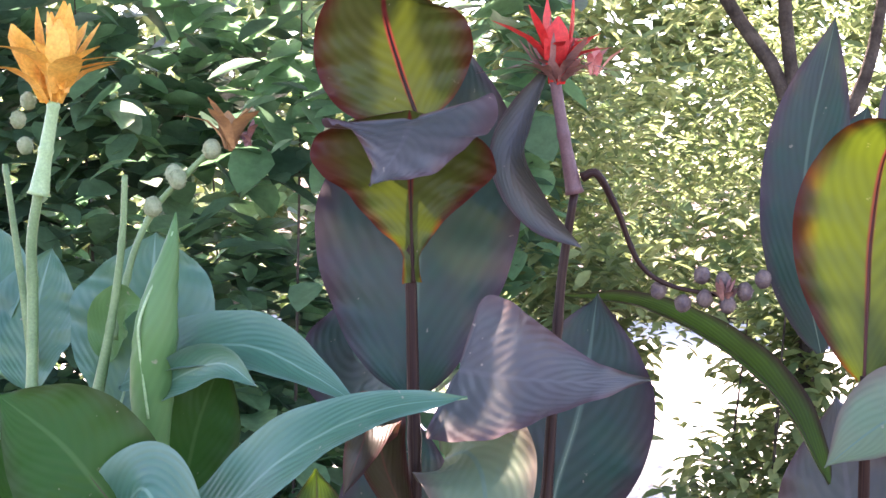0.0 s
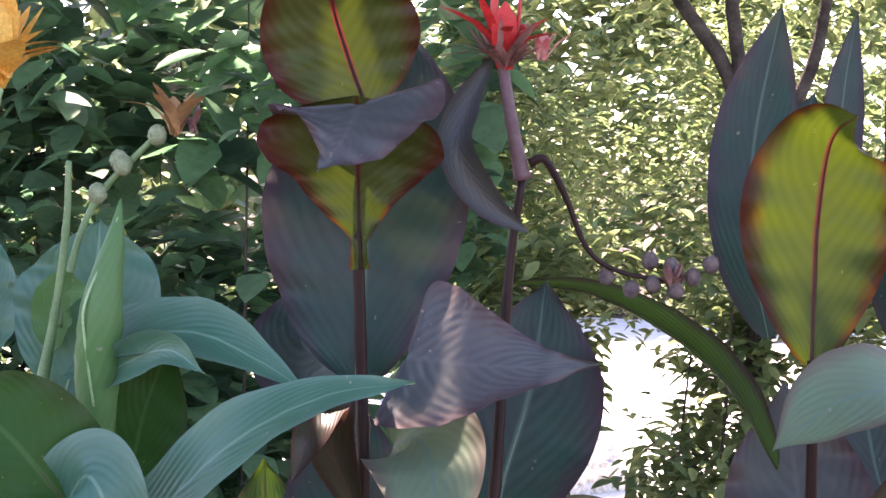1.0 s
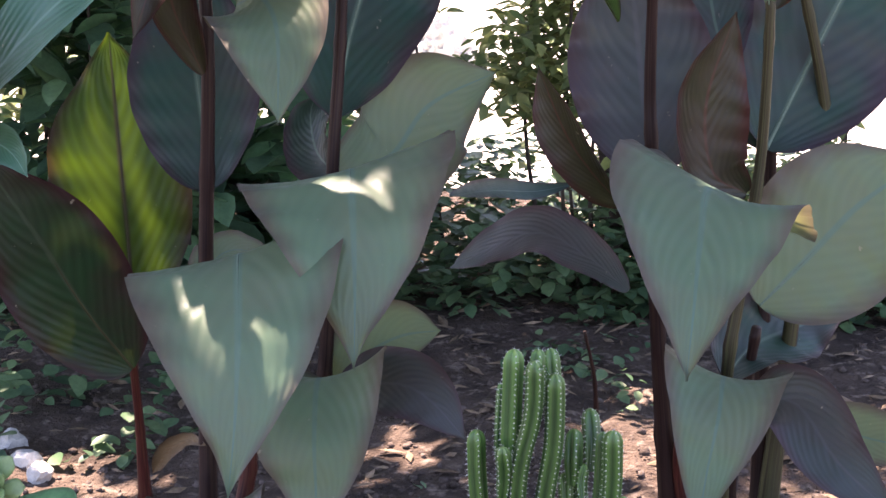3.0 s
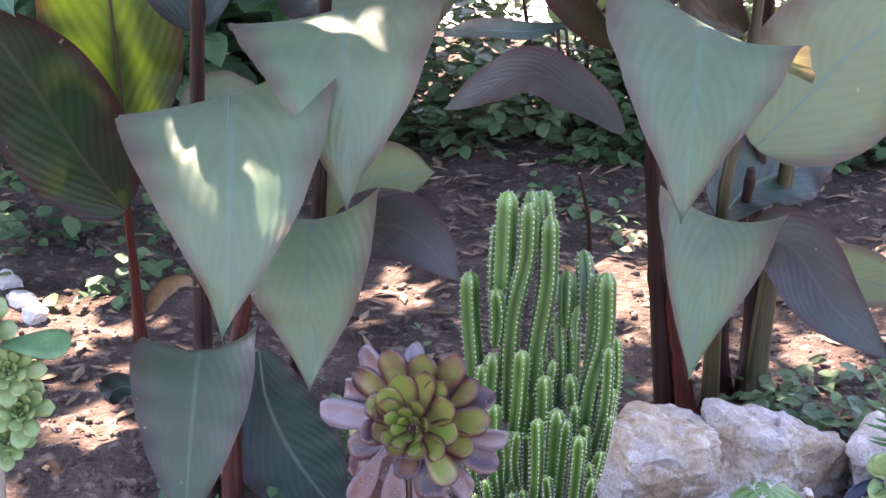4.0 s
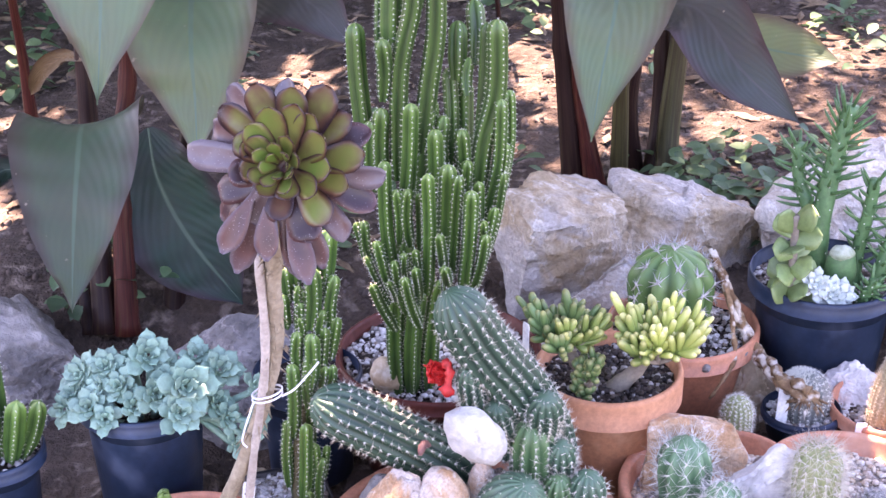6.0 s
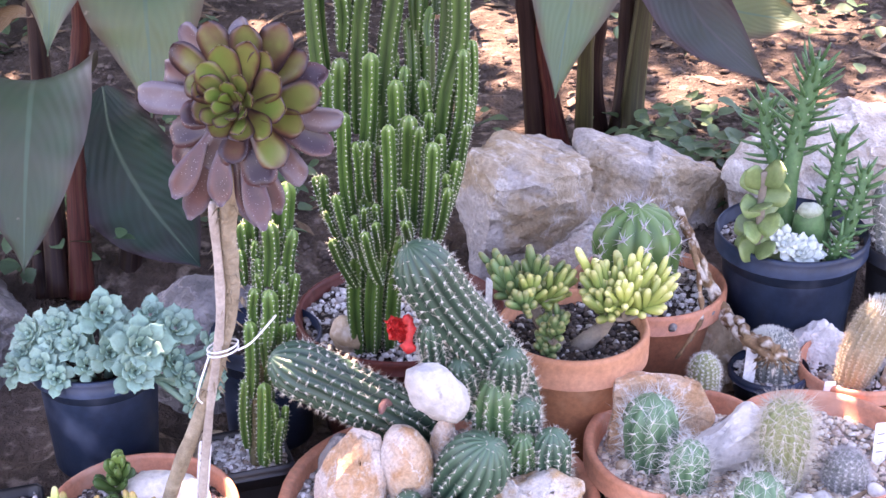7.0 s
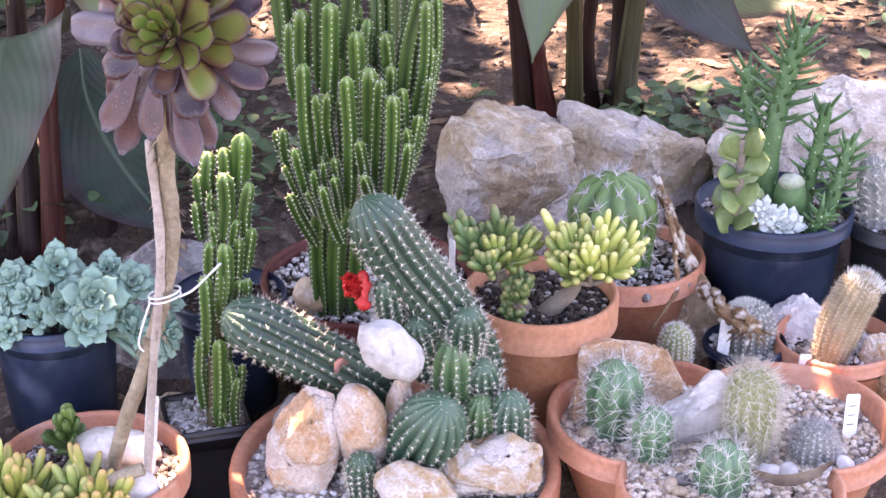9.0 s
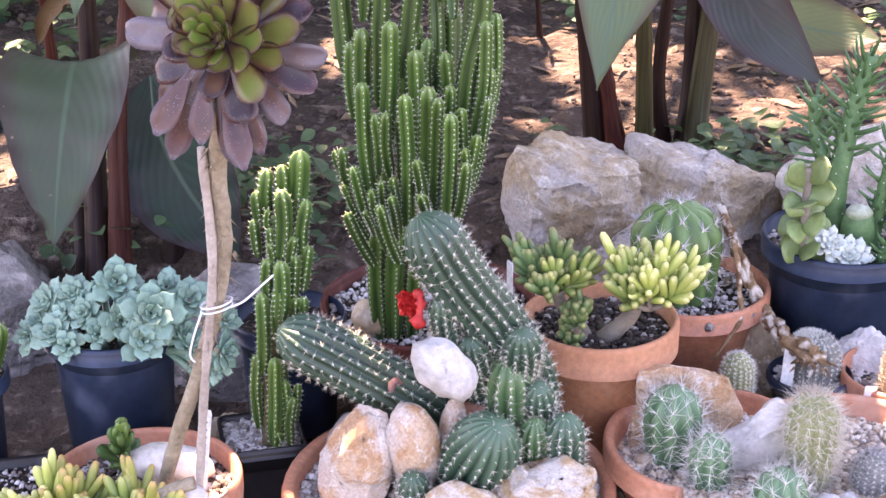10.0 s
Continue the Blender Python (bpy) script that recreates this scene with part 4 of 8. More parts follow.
leaf(canna_r, glauc, 0.190, .26, (.35, .12), (0, -1, .5), (0.199, 1.660, 0.388), (0.182, 1.520, 0.447), (0.172, 1.440, 0.418), (0.155, 1.400, 0.341), (0.144, 1.360, 0.273))
leaf(canna_r, mauve, 0.121, .42, (.5, .3), (-.2, -1, .6), (0.245, 1.780, 0.326), (0.308, 1.700, 0.340), (0.362, 1.620, 0.282), (0.446, 1.560, 0.220))
leaf(canna_r, glauc, 0.249, .45, (.3, .1), (.2, -1, .5), (0.245, 1.720, 0.492), (0.313, 1.740, 0.561), (0.392, 1.760, 0.644), (0.489, 1.780, 0.710))
leaf(canna_r, bronze, 0.157, .45, (.6, .2), (-.1, -1, .7), (0.197, 1.740, 0.363), (0.246, 1.840, 0.386), (0.325, 1.940, 0.388), (0.414, 2.000, 0.396))
leaf(canna_q, glauc, 0.110, .5, (.4, .2), (0, -1, .7), (0.345, 2.100, 0.156), (0.408, 2.050, 0.167), (0.479, 2.000, 0.168), (0.566, 1.950, 0.171))
leaf(canna_q, bronze, 0.279, .48, (.2, .1), (.1, -1, .25), (0.260, 1.900, 0.696), (0.316, 1.940, 0.808), (0.377, 1.980, 0.929), (0.469, 2.020, 1.096))
leaf(canna_q, bronze, 0.142, .5, (.3, .1), (-.3, -1, .15), (0.260, 1.950, 0.684), (0.247, 2.000, 0.768), (0.232, 2.040, 0.873), (0.239, 2.080, 0.998))
leaf(canna_r, mauve, 0.224, .46, (.3, .1), (0, -1, .1), (0.077, 1.760, 0.679), (0.066, 1.800, 0.776), (0.053, 1.840, 0.883), (0.034, 1.880, 1.026))
leaf(canna_r, brown, 0.121, .45, (.7, .4), (.35, -1, .1), (0.212, 1.640, 0.686), (0.162, 1.620, 0.723), (0.150, 1.620, 0.822), (0.187, 1.630, 0.949))
leaf(canna_r, brown, 0.079, .5, (.8, .4), (-.5, -1, .1), (0.035, 1.600, 0.675), (-0.010, 1.580, 0.729), (-0.047, 1.570, 0.787), (-0.086, 1.570, 0.881))
leaf(canna_r, glauc, 0.136, .60, (.5, .2), (-.2, -1, .75), (0.235, 1.660, 0.947), (0.225, 1.620, 1.032), (0.181, 1.550, 1.062), (0.097, 1.480, 1.050), (0.016, 1.440, 0.992))
leaf(canna_r, brown, 0.107, .55, (.6, .4), (.4, -1, .2), (0.240, 1.670, 0.946), (0.247, 1.680, 0.993), (0.265, 1.680, 1.034), (0.312, 1.660, 1.072))
leaf(canna_r, back_lit, 0.219, .55, (.35, .1), (0, -1, .1), (0.069, 1.660, 1.076), (0.072, 1.680, 1.177), (0.076, 1.690, 1.280), (0.093, 1.680, 1.391), (0.127, 1.620, 1.425))
leaf(canna_r, bronze, 0.132, .5, (.3, .1), (-.2, -1, .1), (0.010, 1.800, 1.100), (-0.016, 1.840, 1.233), (-0.014, 1.880, 1.395), (0.026, 1.920, 1.606))
leaf(canna_r, bronze, 0.097, .5, (.3, .1), (.1, -1, .2), (0.076, 1.860, 1.250), (0.058, 1.880, 1.335), (0.062, 1.900, 1.413), (0.075, 1.920, 1.469))
leaf(canna_q, bronze, 0.068, .45, (.4, .2), (.3, -1, .1), (0.119, 1.900, 1.249), (0.114, 1.920, 1.370), (0.122, 1.940, 1.483), (0.141, 1.960, 1.597))
leaf(canna_r, deep, 0.072, .45, (.7, .5), (.5, -.6, 1), (0.024, 1.680, 0.927), (-0.037, 1.720, 1.033), (-0.129, 1.760, 1.110), (-0.249, 1.780, 1.165), (-0.376, 1.800, 1.179))
leaf(canna_q, bronze, 0.136, .5, (.4, .15), (-.1, -1, .1), (0.269, 1.900, 1.062), (0.235, 1.930, 1.119), (0.225, 1.950, 1.215), (0.197, 1.980, 1.328))
leaf(canna_q, bronze, 0.125, .5, (.3, .1), (.2, -1, .1), (0.272, 1.850, 1.075), (0.271, 1.870, 1.159), (0.279, 1.900, 1.243), (0.293, 1.920, 1.362))
leaf(canna_r, bronze, 0.137, .5, (.3, .1), (.2, -1, .2), (0.198, 1.900, 0.822), (0.175, 1.920, 0.890), (0.160, 1.950, 0.975), (0.149, 1.980, 1.079))
leaf(canna_r, mauve, 0.089, .5, (.35, .2), (-.1, -1, 1), (0.047, 1.720, 0.511), (-0.015, 1.760, 0.551), (-0.105, 1.800, 0.578), (-0.245, 1.860, 0.499))
leaf(canna_s, bronze, 0.042, .5, (.4, .3), (0, -1, .6), (-0.223, 1.700, 0.660), (-0.171, 1.850, 0.633), (-0.104, 1.950, 0.609), (-0.036, 2.000, 0.613))
leaf(canna_g, green, 0.204, .55, (.3, .1), (.1, -1, .2), (-0.915, 1.360, 1.034), (-0.899, 1.380, 1.108), (-0.882, 1.400, 1.198), (-0.882, 1.420, 1.283))
rolled = Soup()
tube(rolled, spline([(-0.829, 1.28, 0.942), (-0.831, 1.28, 1.032), (-0.824, 1.27, 1.135), (-0.812, 1.27, 1.214), (-0.801, 1.275, 1.271), (-0.797, 1.28, 1.313)], 30), [0.016 + 0.013 * math.sin(min(1.0, i / 16) * 1.57) if i < 17 else 0.029 * (1 - ((i - 16) / 13.2) ** 1.25) + 0.0008 for i in range(30)], 16, 0.10)
shoot = part("rolled_leaf", rolled, spear, canna_g, "pale green leaf still rolled up")
lip = Soup()
tube(lip, spline([(-0.824, 1.252, 1.051), (-0.831, 1.242, 1.138), (-0.831, 1.243, 1.18), (-0.808, 1.262, 1.25), (-0.798, 1.272, 1.289)], 24), [0.0018] * 24, 6)
part("leaf_edge", lip, stem_pale, shoot)
leaf(canna_g, green, 0.100, .40, (.4, .3), (-.1, -1, 1), (-0.898, 1.340, 1.082), (-0.795, 1.300, 1.133), (-0.697, 1.280, 1.144), (-0.615, 1.280, 1.110), (-0.551, 1.280, 1.072))
leaf(canna_g, green, 0.060, .5, (.8, .5), (0, -1, .2), (-0.857, 1.300, 1.065), (-0.780, 1.260, 1.108), (-0.716, 1.230, 1.127), (-0.661, 1.200, 1.104))
leaf(canna_g, green, 0.106, .45, (.35, .25), (-.3, -1, .9), (-0.851, 1.200, 0.808), (-0.736, 1.160, 0.907), (-0.612, 1.140, 1.025), (-0.500, 1.160, 1.085), (-0.399, 1.200, 1.099))
leaf(canna_g, dark_green, 0.180, .45, (.3, .2), (.2, -1, .5), (-0.780, 1.160, 0.900), (-0.838, 1.130, 0.985), (-0.885, 1.120, 1.040), (-0.967, 1.120, 1.096))
leaf(canna_g, dark_green, 0.150, .45, (.3, .2), (0, -1, .3), (-0.900, 1.250, 0.780), (-0.930, 1.220, 0.880), (-0.960, 1.200, 0.960), (-1.000, 1.190, 1.030))
leaf(canna_g, green, 0.133, .5, (.3, .1), (0, -1, .1), (-1.041, 1.360, 1.067), (-1.046, 1.380, 1.127), (-1.047, 1.400, 1.188), (-1.035, 1.420, 1.258))
leaf(canna_g, green, 0.090, .5, (.3, .1), (.2, -1, .2), (-1.113, 1.380, 1.133), (-1.115, 1.400, 1.194), (-1.116, 1.420, 1.241), (-1.130, 1.440, 1.288))
leaf(canna_g, dark_green, 0.135, .45, (.4, .1), (.1, -1, .1), (-0.841, 1.360, 0.883), (-0.816, 1.360, 0.960), (-0.796, 1.360, 1.037), (-0.767, 1.380, 1.127))
leaf(canna_g, green, 0.115, .36, (.4, .1), (.1, -1, .5), (-0.830, 1.160, 0.930), (-0.770, 1.100, 0.992), (-0.732, 1.080, 0.945), (-0.694, 1.070, 0.825))
leaf(canna_g, green, 0.053, .45, (.4, .2), (0, -1, .5), (-0.762, 1.200, 0.826), (-0.720, 1.170, 0.846), (-0.691, 1.150, 0.838), (-0.671, 1.140, 0.813))
leaf(canna_g, spear, 0.069, .5, (.6, .3), (0, -1, .2), (-0.926, 1.360, 1.109), (-0.922, 1.360, 1.154), (-0.901, 1.350, 1.186), (-0.861, 1.330, 1.188))
stem(canna_a, stem_dark, (.014, .007), (-0.534, 1.360, -0.031), (-0.555, 1.460, 0.188), (-0.562, 1.490, 0.256), (-0.557, 1.520, 0.597), (-0.538, 1.510, 0.886), (-0.543, 1.520, 1.085), (-0.544, 1.500, 1.351), (-0.548, 1.540, 1.441))
stem(canna_a, stem_red, (.014, .011), (-0.503, 1.360, -0.030), (-0.504, 1.420, 0.209), (-0.490, 1.450, 0.320), (-0.483, 1.450, 0.460))
stem(canna_s, stem_dark, (.014, .006), (-0.455, 1.420, -0.061), (-0.429, 1.500, 0.174), (-0.395, 1.550, 0.424), (-0.375, 1.550, 0.727), (-0.362, 1.570, 0.919), (-0.352, 1.580, 1.114), (-0.343, 1.580, 1.233), (-0.327, 1.580, 1.339))
stem(canna_s, stem_mauve, (.0095, .008), (-0.327, 1.580, 1.337), (-0.342, 1.570, 1.421), (-0.356, 1.570, 1.507))
stem(canna_s, stem_dark, (.005, .003), (-0.317, 1.580, 1.359), (-0.296, 1.580, 1.364), (-0.271, 1.600, 1.316), (-0.241, 1.620, 1.240), (-0.198, 1.630, 1.208), (-0.123, 1.640, 1.193))
stem(canna_b, stem_red, (.010, .006), (-0.820, 2.020, 0.002), (-0.816, 2.000, 0.145), (-0.806, 1.950, 0.307), (-0.788, 1.900, 0.378))
stem(canna_a, stem_dark, (.011, .009), (-0.561, 1.380, -0.044), (-0.586, 1.460, 0.113), (-0.590, 1.500, 0.187))
stem(canna_r, stem_dark, (.017, .007), (0.134, 1.800, 0.001), (0.096, 1.760, 0.413), (0.079, 1.700, 0.702), (0.072, 1.700, 0.821), (0.072, 1.680, 0.991), (0.070, 1.660, 1.084))
stem(canna_r, stem_red, (.015, .010), (0.166, 1.780, 0.012), (0.136, 1.770, 0.191), (0.136, 1.740, 0.281))
stem(canna_r, stem_green, (.012, .007), (0.203, 1.800, 0.014), (0.196, 1.660, 0.392), (0.210, 1.660, 0.529), (0.233, 1.670, 0.730), (0.237, 1.660, 0.938), (0.235, 1.660, 0.971))
stem(canna_q, stem_dark, (.015, .010), (0.261, 1.860, -0.008), (0.273, 1.900, 0.105), (0.269, 1.920, 0.393), (0.274, 1.930, 0.539), (0.268, 1.920, 0.710))
stem(canna_q, stem_green, (.016, .007), (0.283, 1.840, 0.003), (0.289, 1.880, 0.135), (0.339, 1.920, 0.674), (0.353, 1.930, 0.755), (0.277, 1.900, 1.070))
stem(canna_r, stem_dark, (.006, .003), (-0.006, 2.420, 0.003), (-0.011, 2.380, 0.128), (-0.031, 2.350, 0.235))
stem(canna_r, stem_dark, (.012, .008), (0.236, 1.880, -0.013), (0.221, 1.840, 0.150), (0.249, 1.800, 0.432))
stem(canna_g, stem_leafy, (.009, .007), (-1.012, 1.300, 0.917), (-1.016, 1.320, 1.172), (-1.017, 1.320, 1.270), (-1.005, 1.320, 1.345))
stem(canna_g, stem_pale, (.011, .008), (-1.006, 1.320, 1.334), (-0.993, 1.320, 1.405), (-0.983, 1.320, 1.457))
stem(canna_g, stem_leafy, (.006, .004), (-1.036, 1.360, 1.106), (-1.056, 1.360, 1.245), (-1.075, 1.360, 1.375))
stem(canna_g, stem_leafy, (.007, .004), (-0.932, 1.330, 1.052), (-0.907, 1.330, 1.173), (-0.892, 1.330, 1.279), (-0.888, 1.330, 1.361))
stem(canna_g, stem_leafy, (.005, .004), (-0.916, 1.360, 1.140), (-0.896, 1.370, 1.247), (-0.867, 1.380, 1.315), (-0.822, 1.380, 1.361), (-0.786, 1.380, 1.395))
stem(canna_g, stem_pale, (.013, .011), (-0.838, 1.280, 0.855), (-0.838, 1.280, 0.974))
stem(canna_g, stem_leafy, (.012, .011), (-0.805, 1.200, 0.634), (-0.776, 1.180, 0.809))


def flower(plant, at, petals, skin, size, seed, spread=0.7, broad=1.0, label=""):
    """Ragged upright petals, each a narrow curved blade."""
    r = random.Random(seed)
    s = Soup()
    for k in range(petals):
        a = 6.283 * k / petals + r.uniform(-0.4, 0.4)
        lean = r.uniform(0.08, spread)
        d = Vector((math.cos(a) * lean, math.sin(a) * lean, 1.0)).normalized()
        out = Vector((math.cos(a), math.sin(a), -0.2))
        n = size * r.uniform(0.55, 1.1)
        w = size * broad * r.uniform(0.07, 0.17)
        base = Vector(at) + Vector((r.uniform(-1, 1), r.uniform(-1, 1), r.uniform(-0.3, 0.3))) * size * 0.10
        curl = r.uniform(-0.15, 0.55)
        path = [base + d * n * q + out * n * curl * q * q * (1 if q < 0.7 else 1.4) - Vector((0, 0, n * max(0, curl) * 0.6 * q ** 3)) for q in (0, 0.2, 0.4, 0.6, 0.8, 1.0)]
        sd = d.cross(out).normalized()
        verts = []
        for q, c in zip((0.25, 0.55, 0.85, 1.0, 0.8, 0.1), path):
            verts += [c - sd * w * q, c + out * w * 0.35 * q, c + sd * w * q]
        s.put(verts, [(i * 3 + j, i * 3 + j + 1, i * 3 + j + 4, i * 3 + j + 3) for i in range(5) for j in range(2)])
    return part("flower", s, skin, plant, label)


flower(canna_s, (-0.352, 1.57, 1.490), 13, red_petal, 0.115, 3, 0.55, 0.95, label="ragged scarlet flower head")
flower(canna_s, (-0.350, 1.565, 1.490), 44, dark_dry, 0.085, 4, 1.9, 0.60, label="withered purple bracts round the flower")
flower(canna_s, (-0.300, 1.57, 1.500), 7, pink_petal, 0.055, 5, label="wilted pink petals")
flower(canna_g, (-0.985, 1.32, 1.455), 12, yellow_petal, 0.125, 6, 0.6, 1.15, label="open golden flower")
flower(canna_g, (-0.968, 1.31, 1.470), 10, yellow_petal, 0.110, 16, 0.5, 1.0, label="inner golden petals")
flower(canna_g, (-0.760, 1.38, 1.395), 9, dry_petal, 0.080, 7, label="withered golden flower")
flower(canna_g, (-0.735, 1.38, 1.40), 6, dark_dry, 0.050, 8, label="brown withered bracts")


def pods(plant, skin, places, r):
    for x, y, z in places:
        s = Soup()
        blob(s, (x, y, z), ((r, 0, 0), (0, r, 0), (0, 0, r * 1.15)), 12, 9, 0.12, x * 50)
        for k in range(46):
            a, b = rng.uniform(0, 6.28), math.acos(rng.uniform(-1, 1))
            d = Vector((math.sin(b) * math.cos(a), math.sin(b) * math.sin(a), math.cos(b)))
            spike(s, Vector((x, y, z)) + d * r * 0.98, Vector((x, y, z)) + d * r * 1.2, r * 0.13)
        part("seed_pod", s, skin, plant)


pods(canna_s, pod_dark, [(-0.215, 1.64, 1.200), (-0.150, 1.635, 1.190), (-0.125, 1.64, 1.215), (-0.155, 1.645, 1.222), (-0.095, 1.645, 1.200), (-0.070, 1.64, 1.218), (-0.180, 1.63, 1.183), (-0.118, 1.63, 1.182)], 0.0115)
pods(canna_g, pod_skin, [(-0.785, 1.38, 1.395), (-0.838, 1.378, 1.362), (-0.868, 1.376, 1.318), (-0.830, 1.37, 1.355)], 0.0125)
pods(canna_g, pod_skin, [(-1.045, 1.36, 1.40), (-1.040, 1.36, 1.46), (-1.055, 1.36, 1.435)], 0.011)
flower(canna_s, (-0.120, 1.63, 1.185), 20, dark_dry, 0.040, 9, label="shrivelled purple bracts among the pods")


dry_blade = canna_skin("dry brown canna leaf", (0.13, 0.075, 0.035), (0.22, 0.15, 0.08), (0.10, 0.05, 0.025), (0.20, 0.12, 0.06), (0.20, 0.12, 0.04), 0.2)
leaf(canna_a, dry_blade, 0.035, 0.5, (0.9, 0.7), (0.2, -1, 0.5), (-0.560, 1.480, 0.335), (-0.595, 1.520, 0.325), (-0.635, 1.550, 0.295), (-0.678, 1.600, 0.235))


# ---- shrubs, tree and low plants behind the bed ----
# random sun flecks placed on the soil; foliage is cleared for each
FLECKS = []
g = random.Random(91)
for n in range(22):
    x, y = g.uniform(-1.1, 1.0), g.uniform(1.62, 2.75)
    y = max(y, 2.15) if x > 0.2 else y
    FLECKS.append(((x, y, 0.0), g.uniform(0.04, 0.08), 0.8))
# gaps cut in the foliage along the sun to place light patches: a lit spot, its radius and the share of leaves missing
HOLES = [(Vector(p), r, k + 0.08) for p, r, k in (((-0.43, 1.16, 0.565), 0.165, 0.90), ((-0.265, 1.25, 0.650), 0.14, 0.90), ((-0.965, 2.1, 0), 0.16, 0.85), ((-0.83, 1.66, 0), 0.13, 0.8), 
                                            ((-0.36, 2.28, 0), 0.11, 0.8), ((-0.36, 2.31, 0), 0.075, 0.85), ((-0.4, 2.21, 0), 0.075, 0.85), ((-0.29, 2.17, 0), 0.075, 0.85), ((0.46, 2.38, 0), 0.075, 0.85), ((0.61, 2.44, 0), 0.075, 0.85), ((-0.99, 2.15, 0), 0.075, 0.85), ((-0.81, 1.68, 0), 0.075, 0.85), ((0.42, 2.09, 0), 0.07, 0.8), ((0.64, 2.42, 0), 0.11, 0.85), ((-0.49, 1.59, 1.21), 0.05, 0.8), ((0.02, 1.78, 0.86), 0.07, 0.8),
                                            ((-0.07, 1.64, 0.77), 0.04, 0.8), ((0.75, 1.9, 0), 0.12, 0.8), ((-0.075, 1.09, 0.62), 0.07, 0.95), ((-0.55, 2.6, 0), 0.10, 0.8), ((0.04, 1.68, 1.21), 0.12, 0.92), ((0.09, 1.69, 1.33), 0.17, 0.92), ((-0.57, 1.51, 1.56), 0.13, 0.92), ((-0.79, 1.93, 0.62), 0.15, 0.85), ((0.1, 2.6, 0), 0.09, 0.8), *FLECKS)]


# leaves between the sun and a chosen lit spot are left out
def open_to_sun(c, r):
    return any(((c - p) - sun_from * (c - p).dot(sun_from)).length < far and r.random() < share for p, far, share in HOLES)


def leaf_cloud(soup, count, where, size, seed, droop=0.3, broad=0.6, lift=0.25):
    """Many small folded leaves. where(r) gives a place, or None to leave a gap."""
    r = random.Random(seed)
    made = 0
    while made < count:
        c = where(r)
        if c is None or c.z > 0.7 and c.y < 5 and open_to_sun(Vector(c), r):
            continue
        made += 1
        n = size * r.uniform(0.55, 1.25)
        a = r.uniform(0, 6.283)
        d = Vector((math.cos(a), math.sin(a), r.uniform(-droop - 0.5, 0.35))).normalized()
        w = d.cross(Vector((r.uniform(-0.5, 0.5), r.uniform(-0.5, 0.5), 1))).normalized() * n * broad * 0.5
        up = w.cross(d).normalized() * n * lift * 0.4
        c = Vector(c)
        rows = [(0.14, 0.55, 0.6), (0.38, 1.0, 1.0), (0.66, 0.86, 0.9), (0.87, 0.45, 0.5)]
        bend = Vector((0, 0, -0.12 * n))
        mid = [c + d * n * q + bend * q * q for q, _, _ in rows]
        left = [p + w * k + up * e for p, (_, k, e) in zip(mid, rows)]
        right = [p - w * k + up * e for p, (_, k, e) in zip(mid, rows)]
        soup.put([c, *left, *mid, *right, c + d * n + bend], [(0, 5, 1), (0, 9, 5), (1, 5, 6, 2), (5, 9, 10, 6), (2, 6, 7, 3), (6, 10, 11, 7), (3, 7, 8, 4), (7, 11, 12, 8), (4, 8, 13), (8, 12, 13)])


def clumpy(lo, hi, scale, gap, off=0.0):
    def where(r):
        c = Vector((r.uniform(lo[0], hi[0]), r.uniform(lo[1], hi[1]), r.uniform(lo[2], hi[2])))
        return c if noise.noise(c * scale + Vector((off, off, off))) + 0.35 * noise.noise(c * scale * 2.7) > gap else None
    return where


def limb(soup, points, r0, r1, sides=7):
    path = spline(points, 6 * len(points))
    tube(soup, path, [r0 + (r1 - r0) * i / (len(path) - 1) for i in range(len(path))], sides, 0.2)


def shrub(name, label, foot, skin, wood, clouds, twigs, seed):
    t = thing(name, label, "shrub", foot)
    r = random.Random(seed)
    s = Soup()
    for k in range(twigs):
        (lo, hi) = clouds[k % len(clouds)][0]
        x, y = r.uniform(lo[0], hi[0]), r.uniform(lo[1], hi[1])
        h = r.uniform(0.55, 1.0) * hi[2]
        fx, fy = foot[0] + (x - foot[0]) * 0.75, foot[1] + (y - foot[1]) * 0.5
        limb(s, [(fx, fy, 0.0), (fx * 0.6 + x * 0.4 + r.uniform(-0.06, 0.06), (fy + y) / 2, h * 0.45), (x, y, h)], r.uniform(0.004, 0.009), 0.0015, 5)
    part("branch", s, wood, t, kind="stuff")
    for (lo, hi), count, size, scale, gap, broad in clouds:
        s = Soup()
        leaf_cloud(s, count, clumpy(lo, hi, scale, gap, seed), size, seed + count, broad=broad)
        part("foliage", s, skin, t, kind="stuff")
    return t


shrub("shrub", "dense dark green shrub with pointed oval leaves", (-1.4, 3.1, 0), vine_leaf, bark,
      [(((-2.5, 2.85, 0.04), (-0.62, 3.5, 2.3)), 6000, 0.120, 2.4, -0.10, 0.70), (((-2.7, 2.95, 0.04), (-0.95, 3.5, 1.15)), 3000, 0.085, 2.4, -0.3, 0.64), (((-2.4, 2.6, 0.9), (-0.75, 2.9, 1.9)), 500, 0.09, 2.2, 0.05, 0.66)], 14, 3)
shrub("shrub", "pale green feathery shrub glowing in the sun", (-0.1, 3.6, 0), bamboo_leaf, bark,
      [(((-0.85, 3.2, 0.95), (1.0, 4.0, 2.4)), 17000, 0.046, 2.6, 0.0, 0.32), (((-0.25, 3.0, 0.3), (1.3, 3.5, 1.3)), 3700, 0.050, 3.0, 0.0, 0.5), (((-0.75, 3.0, 0.50), (0.0, 3.4, 1.15)), 2300, 0.05, 3.0, 0.05, 0.5), (((-0.8, 3.0, 0.86), (0.6, 3.4, 1.22)), 1500, 0.055, 3.0, -0.1, 0.45)], 14, 5)
